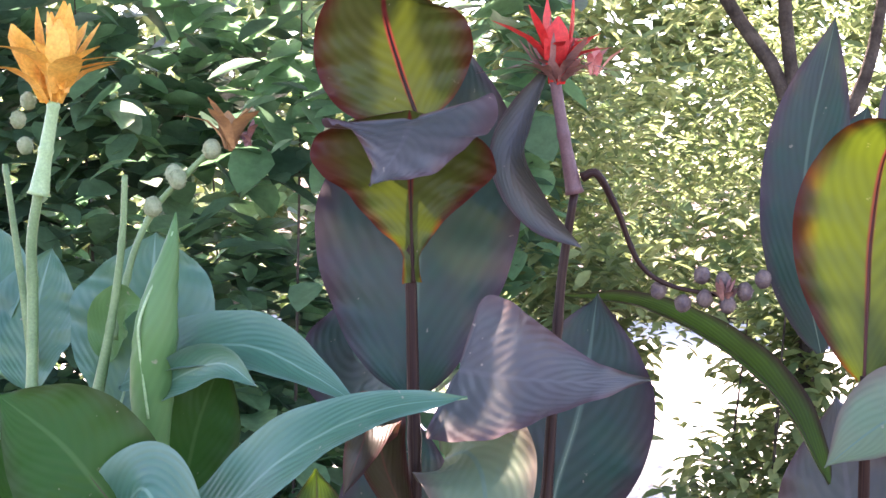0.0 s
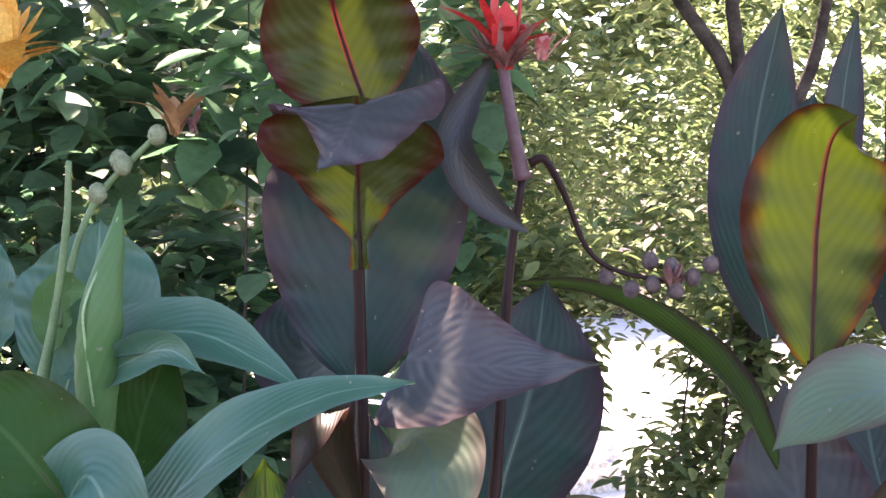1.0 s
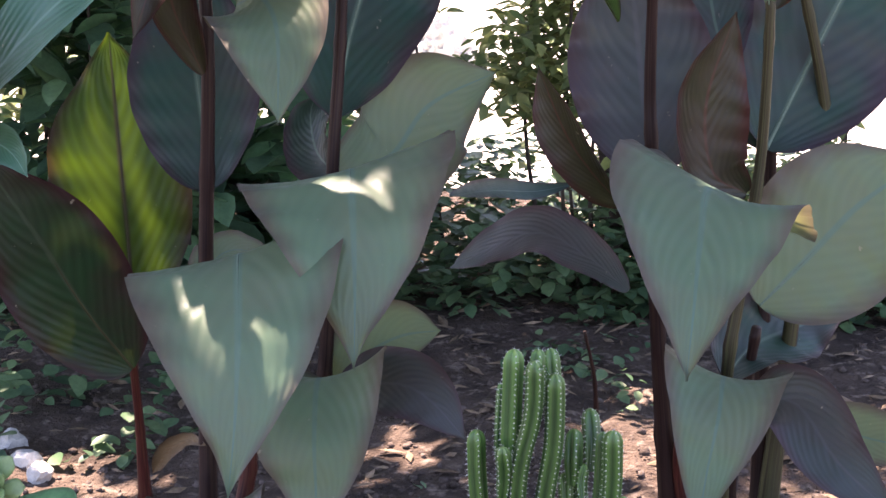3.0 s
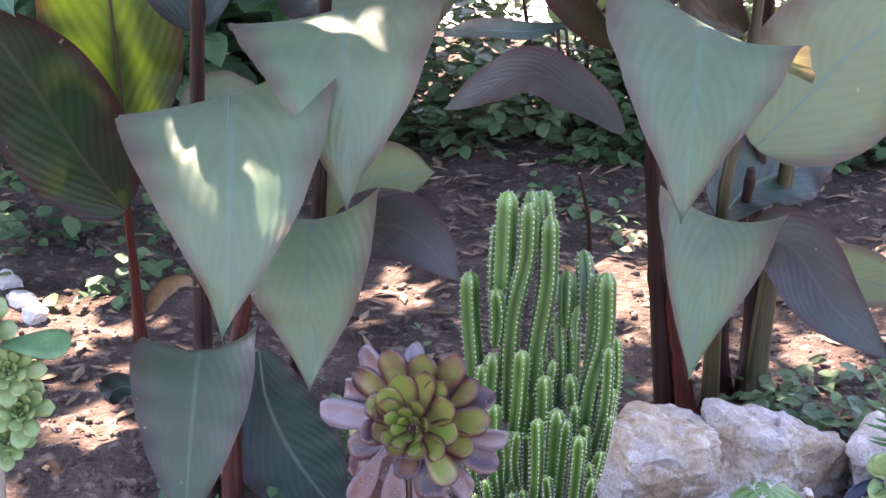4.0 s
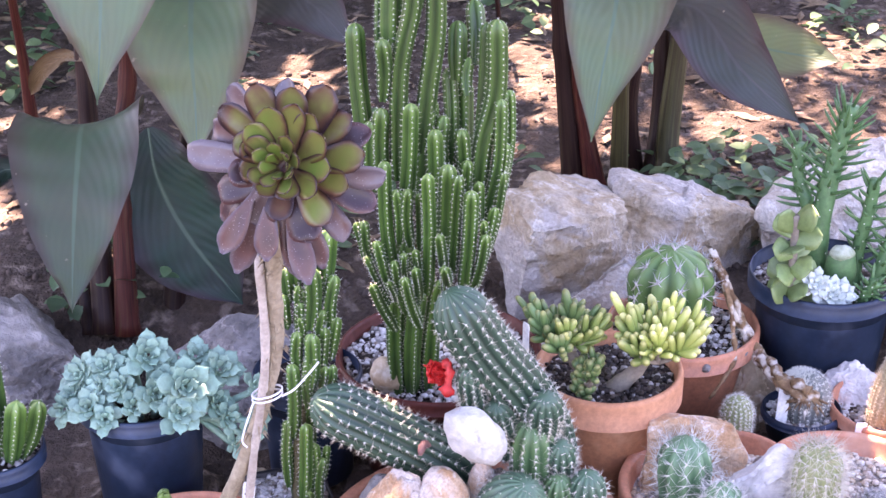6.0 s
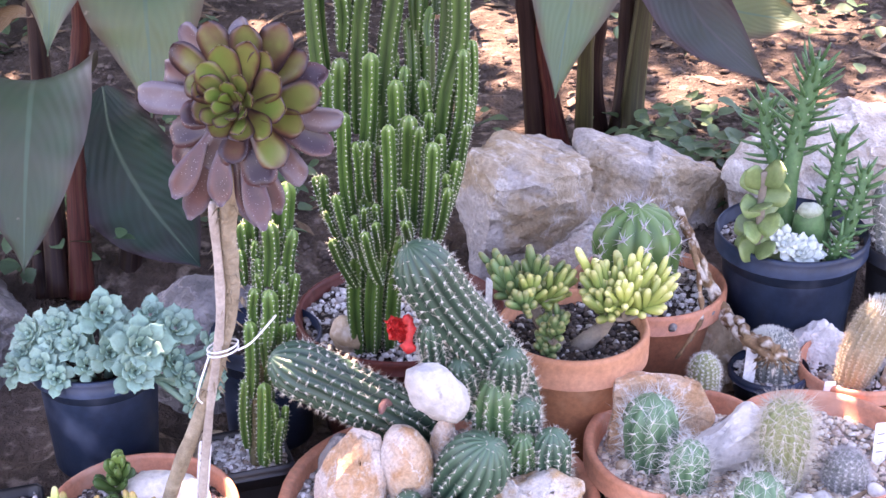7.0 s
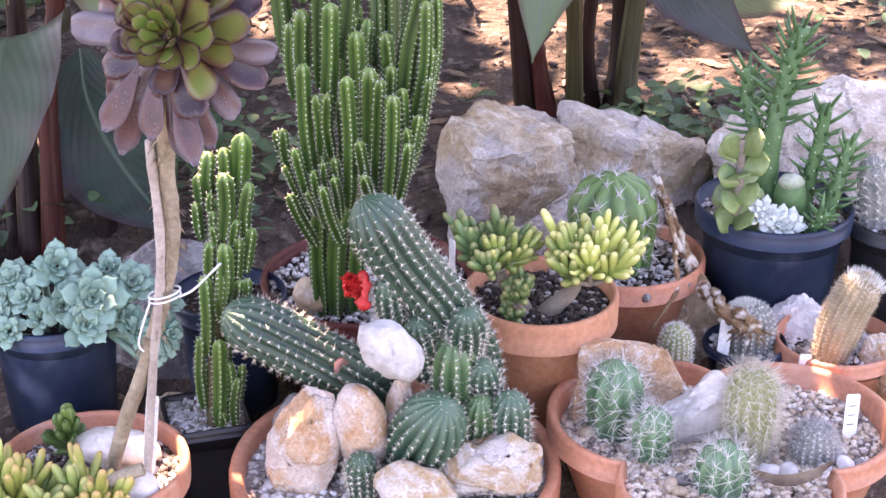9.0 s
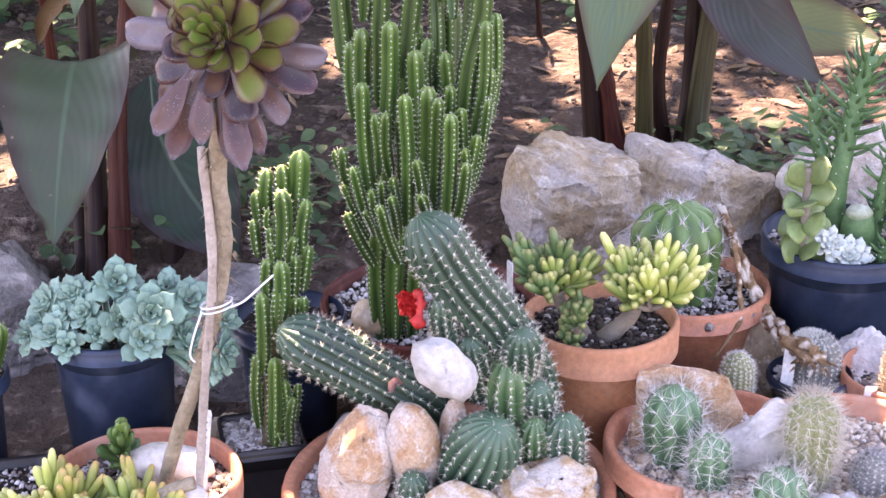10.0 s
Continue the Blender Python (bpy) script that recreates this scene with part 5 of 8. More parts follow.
shrub("shrub", "light green bush glimpsed through a darker one", (-1.5, 3.85, 0), bamboo_leaf, bark,
      [(((-3.0, 3.6, 0.3), (-0.6, 4.1, 2.4)), 4200, 0.085, 2.0, -0.2, 0.5)], 8, 11)
shrub("shrub", "sunlit yellow-green shrubs at the far side", (0.0, 14.0, 0), bamboo_leaf, bark,
      [(((-9.0, 13.0, 0.1), (7.0, 14.6, 4.2)), 15000, 0.30, 0.8, -0.35, 0.55)], 20, 8)


def tree():
    t = thing("tree", "small tree with dark forked limbs and light leaves", "tree", (0.02, 3.25, 0))
    s = Soup()
    limb(s, [(0.02, 3.25, -0.02), (0.0, 3.25, 0.5), (-0.03, 3.22, 1.0), (-0.04, 3.2, 1.42)], 0.030, 0.022, 9)
    part("trunk", s, bark, t)
    for points, r0, r1 in (([(-0.04, 3.2, 1.40), (-0.10, 3.2, 1.60), (-0.22, 3.2, 1.78), (-0.42, 3.1, 2.2), (-0.7, 2.9, 2.9)], 0.020, 0.008),
                           ([(-0.05, 3.2, 1.42), (-0.065, 3.2, 1.62), (-0.08, 3.2, 1.8), (-0.06, 3.1, 2.4), (0.0, 2.8, 3.1)], 0.018, 0.008),
                           ([(-0.02, 3.2, 1.35), (0.10, 3.2, 1.58), (0.16, 3.2, 1.85), (0.35, 3.1, 2.5), (0.6, 2.9, 3.1)], 0.016, 0.008),
                           ([(-0.22, 3.2, 1.78), (-0.19, 3.25, 1.90), (-0.15, 3.3, 2.3)], 0.009, 0.004)):
        s = Soup()
        limb(s, points, r0, r1, 8)
        part("limb", s, bark, t)
    s = Soup()
    base = clumpy((-4.2, 0.2, 2.45), (1.5, 3.4, 3.8), 1.5, -0.45, 4.0)

    def domed_crown(r):
        c = base(r)
        if c is None:
            return None
        edge = ((c.x + 1.3) / 2.9) ** 2 + ((c.y - 2.1) / 1.75) ** 2 + 0.5 * noise.noise(c * 1.1)
        return c if edge < 1 and c.z < 3.8 - 1.0 * max(0, edge) else None

    # crown out of view, made dense to throw shade on the bed
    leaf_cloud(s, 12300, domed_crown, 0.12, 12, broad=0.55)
    # thick unseen sprays added above to keep the rocks and the pots in shade
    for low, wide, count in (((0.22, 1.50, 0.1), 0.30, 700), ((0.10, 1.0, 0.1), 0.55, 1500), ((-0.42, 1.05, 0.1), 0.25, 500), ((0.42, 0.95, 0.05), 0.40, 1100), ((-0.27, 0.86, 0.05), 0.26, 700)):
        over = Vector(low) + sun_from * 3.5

        def shade_spray(r, over=over, wide=wide):
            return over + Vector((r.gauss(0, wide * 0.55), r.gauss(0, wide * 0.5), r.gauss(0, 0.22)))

        leaf_cloud(s, count, shade_spray, 0.12, int(wide * 100), broad=0.6)
    part("crown", s, canopy_leaf, t, kind="stuff")


tree()


def weeds(label, count, where, size, seed, broad=0.75):
    s = Soup()
    leaf_cloud(s, count, where, size, seed, droop=0.0, broad=broad)
    tagged(part("weeds", s, weed_leaf, None), label, "weeds", kind="stuff")


weeds("low green weeds along the back of the soil bed", 9000, clumpy((-1.7, 3.08, 0.02), (1.3, 3.6, 0.36), 3.0, -0.1, 2.0), 0.042, 21)
weeds("tangle of dark weeds behind the soil bed", 3200, clumpy((-0.6, 3.06, 0.01), (0.8, 3.5, 0.26), 3.0, -0.6, 12.0), 0.044, 26)
weeds("creeping weeds on the soil between the cannas and the rocks", 280, clumpy((0.28, 1.56, 0.005), (0.62, 1.86, 0.075), 6.0, 0.02, 3.0), 0.032, 22)
weeds("small weeds in the shade at the foot of the cannas", 330, clumpy((-0.62, 1.36, -0.02), (-0.22, 1.72, 0.075), 6.0, 0.0, 5.0), 0.032, 23)
weeds("sparse seedlings on the bare soil", 420, clumpy((-0.5, 1.7, 0.005), (1.2, 2.9, 0.06), 5.0, 0.3, 7.0), 0.030, 24)
weeds("loose weeds at the edge of the soil bed", 260, clumpy((-1.5, 2.1, 0.005), (-0.75, 2.6, 0.20), 5.0, 0.08, 9.0), 0.045, 25)


def path_strip():
    xs, ys = np.linspace(-9, 9, 60), np.linspace(4.15, 12.8, 10)
    s = Soup()
    s.put([(x, y, bed_height(x, y) + 0.02) for y in ys for x in xs], [(j * 60 + i, j * 60 + i + 1, (j + 1) * 60 + i + 1, (j + 1) * 60 + i) for j in range(9) for i in range(59)])
    tagged(part("garden_path", s, gravel, None), "pale sunlit gravel path behind the shrubs", "path", kind="structure")


path_strip()


# ---- pots ----
def grit(soup, x, y, r, z, count, seed, inside=None, sizes=(0.0015, 0.0022, 0.003, 0.0042)):
    g = random.Random(seed)
    n = 0
    while n < count:
        a, q = g.uniform(0, 6.283), math.sqrt(g.random())
        k = inside(a) if inside else 1.0
        px, py = x + math.cos(a) * q * r * k, y + math.sin(a) * q * r * k
        s = g.choice(sizes)
        blob(soup, (px, py, z + 0.004 * noise.noise(Vector((px * 30, py * 30, 1))) + s * 0.4), ((s * g.uniform(0.8, 1.5), 0, 0), (0, s * g.uniform(0.8, 1.4), 0), (0, 0, s * 0.8)), 5, 4, 0.3, n)
        n += 1


def pot(label, x, y, rim, r, h, skin, foot=0.74, lip=0.022, wall=0.006, fill=0.016, topping=None, mix_skin=None, stones=260, wave=None, sides=48, step=0.006):
    """A pot with a rolled rim, its fill and a topping of grit. rim: height of its top."""
    t = thing("plant_pot", label, "plant pot", (x, y, rim - h), "pots in front of the rocks")
    b = rim - h
    rl = r - step
    prof = [(0.001, 0.0), (r * foot - 0.004, 0.0), (r * foot, 0.004), (rl - 0.004 - wall * 0.2, h - lip - 0.004), (rl - 0.003, h - lip), (rl - 0.003, h - lip), (r - 0.0005, h - lip + 0.001), (r - 0.0005, h - lip + 0.001), (r, h - 0.006), (r - 0.0015, h - 0.0015),
            (r - 0.004, h), (r - wall + 0.001, h - 0.001), (r - wall - 0.001, h - 0.005), (r - wall - 0.006, h - fill - 0.02), (0.001, h - fill - 0.021)]
    s = Soup()
    lathe(s, (x, y, b), prof, sides, wave)
    part("body", s, skin, t)
    s = Soup()
    rr = r - wall - 0.002
    verts, faces = [], []
    for i in range(9):
        for j in range(36):
            a = 2 * math.pi * j / 36
            k = (wave(a) if wave else 1.0) * rr * i / 8
            px, py = x + k * math.cos(a), y + k * math.sin(a)
            verts.append((px, py, rim - fill + 0.005 * noise.fractal(Vector((px * 40, py * 40, 3)), 0.8, 2, 3)))
    for i in range(8):
        for j in range(36):
            n = (j + 1) % 36
            faces.append((i * 36 + j, (i + 1) * 36 + j, (i + 1) * 36 + n, i * 36 + n))
    s.put(verts, faces)
    part("soil", s, mix_skin or mulch_skin, t)
    if topping:
        s = Soup()
        grit(s, x, y, rr * 0.97, rim - fill + 0.001, stones, int(abs(x) * 900 + y * 77), wave)
        part("grit", s, topping, t, kind="stuff")
    return t


def squarish(a):
    return 1.0 / max(abs(math.cos(a - 0.35)), abs(math.sin(a - 0.35)), 0.74)


def trefoil(a):
    return 1 + 0.22 * (2 * abs(math.cos(1.5 * (a - radians(30)))) ** 0.85 - 1)


pot("wide shallow terracotta bowl with stones and a branching cactus", 0.012, 0.895, -0.024, 0.183, 0.15, terracotta, 0.7, 0.03, 0.014, 0.018, pale_chips, sand_skin, 2600)
pot("terracotta pot with a staked rosette plant", -0.310, 0.830, 0.003, 0.106, 0.19, terracotta, 0.72, 0.03, 0.008, 0.024, speckled_mix, None, 2600)
pot("weathered pale terracotta pot with dark potting mix", 0.165, 1.090, 0.092, 0.092, 0.167, pale_clay, 0.60, 0.040, 0.008, 0.020, dark_mix, None, 900, step=0.011)
pot("red-brown plastic pot with a tall columnar cactus", -0.047, 1.170, 0.064, 0.133, 0.17, red_plastic, 0.72, 0.02, 0.007, 0.016, pale_chips, None, 1500)
pot("terracotta pot with a round green cactus", 0.270, 1.280, 0.051, 0.102, 0.15, terracotta, 0.7, 0.028, 0.007, 0.018, pale_chips, None, 700)
pot("dusty dark blue plastic pot of mixed succulents", 0.459, 1.330, 0.105, 0.101, 0.174, navy_plastic, 0.76, 0.026, 0.004, 0.022, speckled_mix, None, 1400)
pot("dark blue plastic pot full of blue-green rosettes", -0.390, 1.000, 0.101, 0.080, 0.15, navy_plastic, 0.76, 0.022, 0.004, 0.016, None)
pot("small dark blue plastic pot", 0.416, 1.162, -0.006, 0.052, 0.076, navy_plastic, 0.76, 0.012, 0.003, 0.014, pale_chips, None, 400)
pot("small red clay pot with a woolly column cactus", 0.526, 1.162, 0.004, 0.076, 0.095, terracotta, 0.72, 0.02, 0.005, 0.026, pale_chips, None, 700)
pot("dark blue plastic pot half hidden by a stake", -0.211, 1.120, 0.060, 0.070, 0.15, navy_plastic, 0.76, 0.022, 0.004, 0.02, None)
pot("square black plastic pot with grit", -0.218, 0.985, -0.025, 0.048, 0.125, black_plastic, 0.72, 0.014, 0.003, 0.012, pale_chips, sand_skin, 500, squarish)
pot("three-lobed terracotta planter with spiny cacti", 0.372, 0.930, 0.005, 0.170, 0.185, terracotta, 0.66, 0.03, 0.010, 0.026, chips, sand_skin, 5200, trefoil, 96)
pot("black plastic pot with a grey cactus", 0.620, 1.330, 0.090, 0.070, 0.15, black_plastic, 0.76, 0.02, 0.004, 0.015, pale_chips, None, 90)
pot("small square dark pot at the end of the row", -0.480, 0.850, -0.03, 0.055, 0.12, black_plastic, 0.72, 0.014, 0.003, 0.014, pale_chips, None, 140, squarish)
pot("dark pot with a small columnar cactus", -0.555, 0.930, 0.06, 0.060, 0.12, navy_plastic, 0.76, 0.02, 0.004, 0.014, pale_chips, None, 120)


# ---- cacti ----
def ribbed(soup, path, radii, ribs, depth, per=4, twist=0.0):
    fr = frames_along(path)
    n = ribs * per
    verts, faces, rib_tones = [], [], []
    for k, (c, (s, m)) in enumerate(zip(path, fr)):
        for j in range(n):
            a = 2 * math.pi * j / n
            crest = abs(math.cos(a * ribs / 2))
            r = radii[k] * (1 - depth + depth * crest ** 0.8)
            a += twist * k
            # dark troughs paint in shade on slim columns, which also darken towards the foot
            rib_tones.append((crest ** 2.2 if per < 6 else 0.25 + 0.75 * crest ** 3) * (1.0 if per < 6 else 0.55 + 0.45 * k / len(path)) + max(0.0, 1.0 - (len(path) - 1 - k) / 7) * 0.9)
            verts.append(c + (s * math.cos(a) + m * math.sin(a)) * r)
    for k in range(len(path) - 1):
        for j in range(n):
            i = (j + 1) % n
            faces.append((k * n + j, k * n + i, (k + 1) * n + i, (k + 1) * n + j))
    faces.append(tuple(range((len(path) - 1) * n, len(path) * n)))
    soup.put(verts, faces, None, rib_tones)


def domed(path, r, foot=0.85, dome=1.25):
    """Radii along a path for a stem of radius r that narrows at its foot and ends in a dome."""
    run = np.r_[0, np.cumsum([(b - a).length for a, b in zip(path, path[1:])])]
    out = []
    for s in run:
        k = 1.0
        top = run[-1] - s
        if top < r * dome:
            k = math.sqrt(max(0.0004, 1 - (1 - top / (r * dome)) ** 2))
        out.append(r * k * (foot + (1 - foot) * min(1, s / (2.2 * r))))
    return out


def cactus(plant, points, r, ribs, depth, skin, gap, spines, length, spine_skin, thick=0.0005, dot=0.0014, name="stem", steps=None, foot=0.85, seed=1, wool_skin=None, tilt=0.6, stand_out=(0.25, 1.0), droop=0.0, per=4, crown=1.0, dome=1.25):
    """A ribbed stem with woolly areoles and needles on its ribs."""
    g = random.Random(seed)
    run = sum((Vector(b) - Vector(a)).length for a, b in zip(points, points[1:]))
    steps = steps or max(12, int(run / gap * 1.3))
    steps = min(steps, 46)
    path = spline(points, steps) if len(points) > 2 else [Vector(points[0]).lerp(Vector(points[1]), i / (steps - 1)) for i in range(steps)]
    # bring the last rings closer together for a round top
    end, prev = path[-1], path[-2]
    d = (end - prev).normalized()
    path = path[:-1] + [end - d * r * q for q in (0.55, 0.30, 0.12, 0.03, 0.0) if (end - d * r * q - prev).dot(d) > 0]
    radii = domed(path, r, foot, dome)
    s = Soup()
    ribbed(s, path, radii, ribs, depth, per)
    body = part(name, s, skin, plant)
    dots, needles = Soup(), Soup()
    fr = frames_along(path)
    dist = np.r_[0, np.cumsum([(b - a).length for a, b in zip(path, path[1:])])]
    for rib in range(ribs):
        a = 2 * math.pi * rib / ribs
        at = gap * (0.6 + 0.5 * (rib % 2))
        while at < dist[-1]:
            i = int(np.searchsorted(dist, at))
            i = min(max(i, 1), len(path) - 1)
            u = (at - dist[i - 1]) / max(1e-6, dist[i] - dist[i - 1])
            c = path[i - 1].lerp(path[i], u)
            sd, nm = fr[i]
            rr = radii[i - 1] * (1 - u) + radii[i] * u
            out = sd * math.cos(a) + nm * math.sin(a)
            along = (path[i] - path[i - 1]).normalized()
            lift = max(0.0, 1 - (dist[-1] - at) / (r * 1.2))
            out2 = (out * (1 - lift * 0.7) + along * lift).normalized()
            p = c + out * rr
            if dot and (lift < 0.7 or crown == 1.0):
                size = dot * (1 - (1 - crown) * 0.75 * lift)
                w = out2.cross(along).normalized() * size
                q = along * size
                dots.put([p - w, p + w, p - q, p + q, p + out2 * size * 0.9], [(0, 2, 4), (2, 1, 4), (1, 3, 4), (3, 0, 4)])
            for _ in range(spines if lift < 0.5 else max(1, int(spines * crown))):
                e = (out2 * g.uniform(*stand_out) - Vector((0, 0, droop)) + Vector((g.uniform(-1, 1), g.uniform(-1, 1), g.uniform(-1, 1))) * tilt).normalized()
                spike(needles, p, p + e * length * g.uniform(0.5, 1.1) * (1 - (1 - crown) * 0.8 * (lift > 0.4)), thick)
            at += gap * g.uniform(0.9, 1.1)
    if dot:
        part("areole_wool", dots, wool_skin or wool, body, kind="stuff")
    if spines:
        part("spine_cover", needles, spine_skin, body, kind="stuff")
    return body


def fairy_column(plant, r, *points):
    """A slim column with four or five sharp ribs, from its foot to its tip."""
    p = [Vector(q) for q in points]
    k = len(plant.children)
    if len(p) == 2:
        p.insert(1, p[0].lerp(p[1], 0.5) + Vector((math.sin(k * 2.1), math.cos(k * 1.7), 0)) * 0.003)
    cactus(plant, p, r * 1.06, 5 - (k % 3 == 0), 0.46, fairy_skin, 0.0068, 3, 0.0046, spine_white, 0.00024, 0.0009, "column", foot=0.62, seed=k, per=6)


tall_cactus = thing("cactus", "clump of upright ribbed green columns with white-dotted edges", "cactus", (-0.06, 1.11, 0.05))
small_cactus = thing("cactus", "small clump of ribbed green columns in a square pot", "cactus", (-0.205, 0.97, -0.03))
fairy_column(tall_cactus, 0.0120, (-0.092, 1.101, 0.488), (-0.09, 1.106, 0.559), (-0.088, 1.11, 0.623))
fairy_column(tall_cactus, 0.0071, (-0.106, 1.115, 0.477), (-0.105, 1.125, 0.528), (-0.103, 1.135, 0.572))
fairy_column(tall_cactus, 0.0107, (-0.085, 1.084, 0.34), (-0.081, 1.083, 0.472), (-0.065, 1.082, 0.55), (-0.062, 1.08, 0.62))
fairy_column(tall_cactus, 0.0092, (-0.061, 1.112, 0.538), (-0.061, 1.13, 0.617))
fairy_column(tall_cactus, 0.0103, (-0.045, 1.118, 0.528), (-0.047, 1.14, 0.615))
fairy_column(tall_cactus, 0.0115, (-0.059, 1.09, 0.373), (-0.05, 1.09, 0.447), (-0.04, 1.09, 0.519), (-0.039, 1.09, 0.601))
fairy_column(tall_cactus, 0.0109, (-0.123, 1.101, 0.369), (-0.131, 1.106, 0.458), (-0.133, 1.11, 0.521))
fairy_column(tall_cactus, 0.0093, (-0.1, 1.079, 0.44), (-0.099, 1.07, 0.516))
fairy_column(tall_cactus, 0.0097, (-0.103, 1.082, 0.326), (-0.102, 1.075, 0.432))
fairy_column(tall_cactus, 0.0110, (-0.018, 1.112, 0.453), (-0.017, 1.13, 0.518))
fairy_column(tall_cactus, 0.0111, (0.002, 1.123, 0.467), (0.0, 1.15, 0.537))
fairy_column(tall_cactus, 0.0074, (-0.006, 1.106, 0.436), (-0.004, 1.12, 0.478))
fairy_column(tall_cactus, 0.0118, (-0.012, 1.118, 0.313), (-0.012, 1.14, 0.445))
fairy_column(tall_cactus, 0.0089, (-0.027, 1.112, 0.348), (-0.028, 1.13, 0.461))
fairy_column(tall_cactus, 0.0115, (0.005, 1.087, 0.318), (0.013, 1.086, 0.386), (0.028, 1.086, 0.452), (0.029, 1.085, 0.535))
fairy_column(tall_cactus, 0.0091, (0.006, 1.101, 0.321), (0.015, 1.106, 0.441), (0.018, 1.11, 0.523))
fairy_column(tall_cactus, 0.0073, (0.031, 1.096, 0.311), (0.042, 1.098, 0.38), (0.042, 1.1, 0.446))
fairy_column(tall_cactus, 0.0076, (0.01, 1.082, 0.277), (0.03, 1.078, 0.361), (0.034, 1.075, 0.444))
fairy_column(tall_cactus, 0.0089, (-0.079, 1.068, 0.287), (-0.07, 1.059, 0.377), (-0.066, 1.05, 0.448))
fairy_column(tall_cactus, 0.0126, (-0.059, 1.096, 0.3), (-0.054, 1.098, 0.376), (-0.05, 1.1, 0.437))
fairy_column(tall_cactus, 0.0077, (-0.034, 1.09, 0.344), (-0.032, 1.09, 0.418))
fairy_column(tall_cactus, 0.0089, (-0.043, 1.068, 0.281), (-0.04, 1.059, 0.356), (-0.04, 1.05, 0.417))
fairy_column(tall_cactus, 0.0086, (-0.012, 1.079, 0.317), (-0.011, 1.07, 0.409))
fairy_column(tall_cactus, 0.0076, (-0.114, 1.082, 0.326), (-0.115, 1.075, 0.416))
fairy_column(tall_cactus, 0.0078, (-0.092, 1.062, 0.223), (-0.098, 1.051, 0.299), (-0.097, 1.04, 0.382))
fairy_column(tall_cactus, 0.0098, (-0.033, 1.057, 0.246), (-0.028, 1.044, 0.307), (-0.024, 1.03, 0.383))
fairy_column(tall_cactus, 0.0072, (-0.004, 1.074, 0.292), (-0.004, 1.06, 0.375))
fairy_column(tall_cactus, 0.0074, (-0.051, 1.046, 0.211), (-0.046, 1.028, 0.302), (-0.046, 1.01, 0.38))
fairy_column(tall_cactus, 0.0071, (-0.023, 1.052, 0.229), (-0.017, 1.036, 0.313), (-0.012, 1.02, 0.374))
fairy_column(tall_cactus, 0.0087, (-0.009, 1.046, 0.213), (-0.001, 1.028, 0.289), (0.003, 1.01, 0.36))
fairy_column(tall_cactus, 0.0065, (0.008, 1.068, 0.283), (0.009, 1.05, 0.353))
fairy_column(tall_cactus, 0.0068, (-0.084, 1.062, 0.269), (-0.084, 1.04, 0.347))
fairy_column(tall_cactus, 0.0068, (-0.071, 1.057, 0.268), (-0.07, 1.03, 0.352))
fairy_column(tall_cactus, 0.0051, (-0.06, 1.068, 0.257), (-0.059, 1.05, 0.338))
fairy_column(tall_cactus, 0.0062, (0.012, 1.084, 0.244), (0.03, 1.082, 0.314), (0.039, 1.08, 0.389))
fairy_column(tall_cactus, 0.0055, (0.013, 1.074, 0.239), (0.028, 1.067, 0.294), (0.038, 1.06, 0.361))
fairy_column(tall_cactus, 0.0061, (0.008, 1.062, 0.243), (0.018, 1.051, 0.277), (0.028, 1.04, 0.326))
fairy_column(tall_cactus, 0.0054, (0.01, 1.057, 0.241), (0.015, 1.03, 0.314))
fairy_column(tall_cactus, 0.0067, (-0.0, 1.049, 0.21), (0.012, 1.032, 0.257), (0.019, 1.015, 0.303))
fairy_column(tall_cactus, 0.0057, (-0.031, 1.04, 0.248), (-0.033, 1.0, 0.31))
fairy_column(tall_cactus, 0.0061, (-0.091, 1.052, 0.203), (-0.1, 1.036, 0.241), (-0.107, 1.02, 0.291))
fairy_column(tall_cactus, 0.0041, (-0.097, 1.057, 0.189), (-0.11, 1.044, 0.227), (-0.12, 1.03, 0.266))
fairy_column(tall_cactus, 0.0057, (-0.089, 1.04, 0.164), (-0.103, 1.02, 0.207), (-0.111, 1.0, 0.245))
fairy_column(tall_cactus, 0.0054, (-0.077, 1.052, 0.18), (-0.084, 1.036, 0.219), (-0.087, 1.02, 0.266))
fairy_column(tall_cactus, 0.0047, (-0.073, 1.049, 0.215), (-0.075, 1.015, 0.278))
fairy_column(tall_cactus, 0.0047, (-0.061, 1.049, 0.207), (-0.062, 1.015, 0.283))
fairy_column(tall_cactus, 0.0040, (-0.089, 1.046, 0.201), (-0.093, 1.01, 0.244))
fairy_column(tall_cactus, 0.0060, (-0.06, 1.035, 0.172), (-0.068, 1.012, 0.214), (-0.073, 0.99, 0.26))
fairy_column(tall_cactus, 0.0053, (-0.061, 1.04, 0.201), (-0.061, 1.0, 0.267))
fairy_column(tall_cactus, 0.0066, (-0.029, 1.035, 0.216), (-0.028, 0.99, 0.274))
fairy_column(tall_cactus, 0.0061, (-0.116, 1.068, 0.231), (-0.124, 1.05, 0.302))
fairy_column(tall_cactus, 0.0051, (-0.124, 1.074, 0.233), (-0.134, 1.06, 0.295))
fairy_column(small_cactus, 0.0110, (-0.166, 0.991, 0.242), (-0.156, 0.985, 0.322))
fairy_column(small_cactus, 0.0086, (-0.183, 0.991, 0.242), (-0.177, 0.985, 0.305))
fairy_column(small_cactus, 0.0080, (-0.197, 0.991, 0.241), (-0.194, 0.985, 0.300))
fairy_column(small_cactus, 0.0074, (-0.205, 0.986, 0.230), (-0.206, 0.980, 0.275))
fairy_column(small_cactus, 0.0097, (-0.180, 0.968, 0.205), (-0.174, 0.962, 0.285))
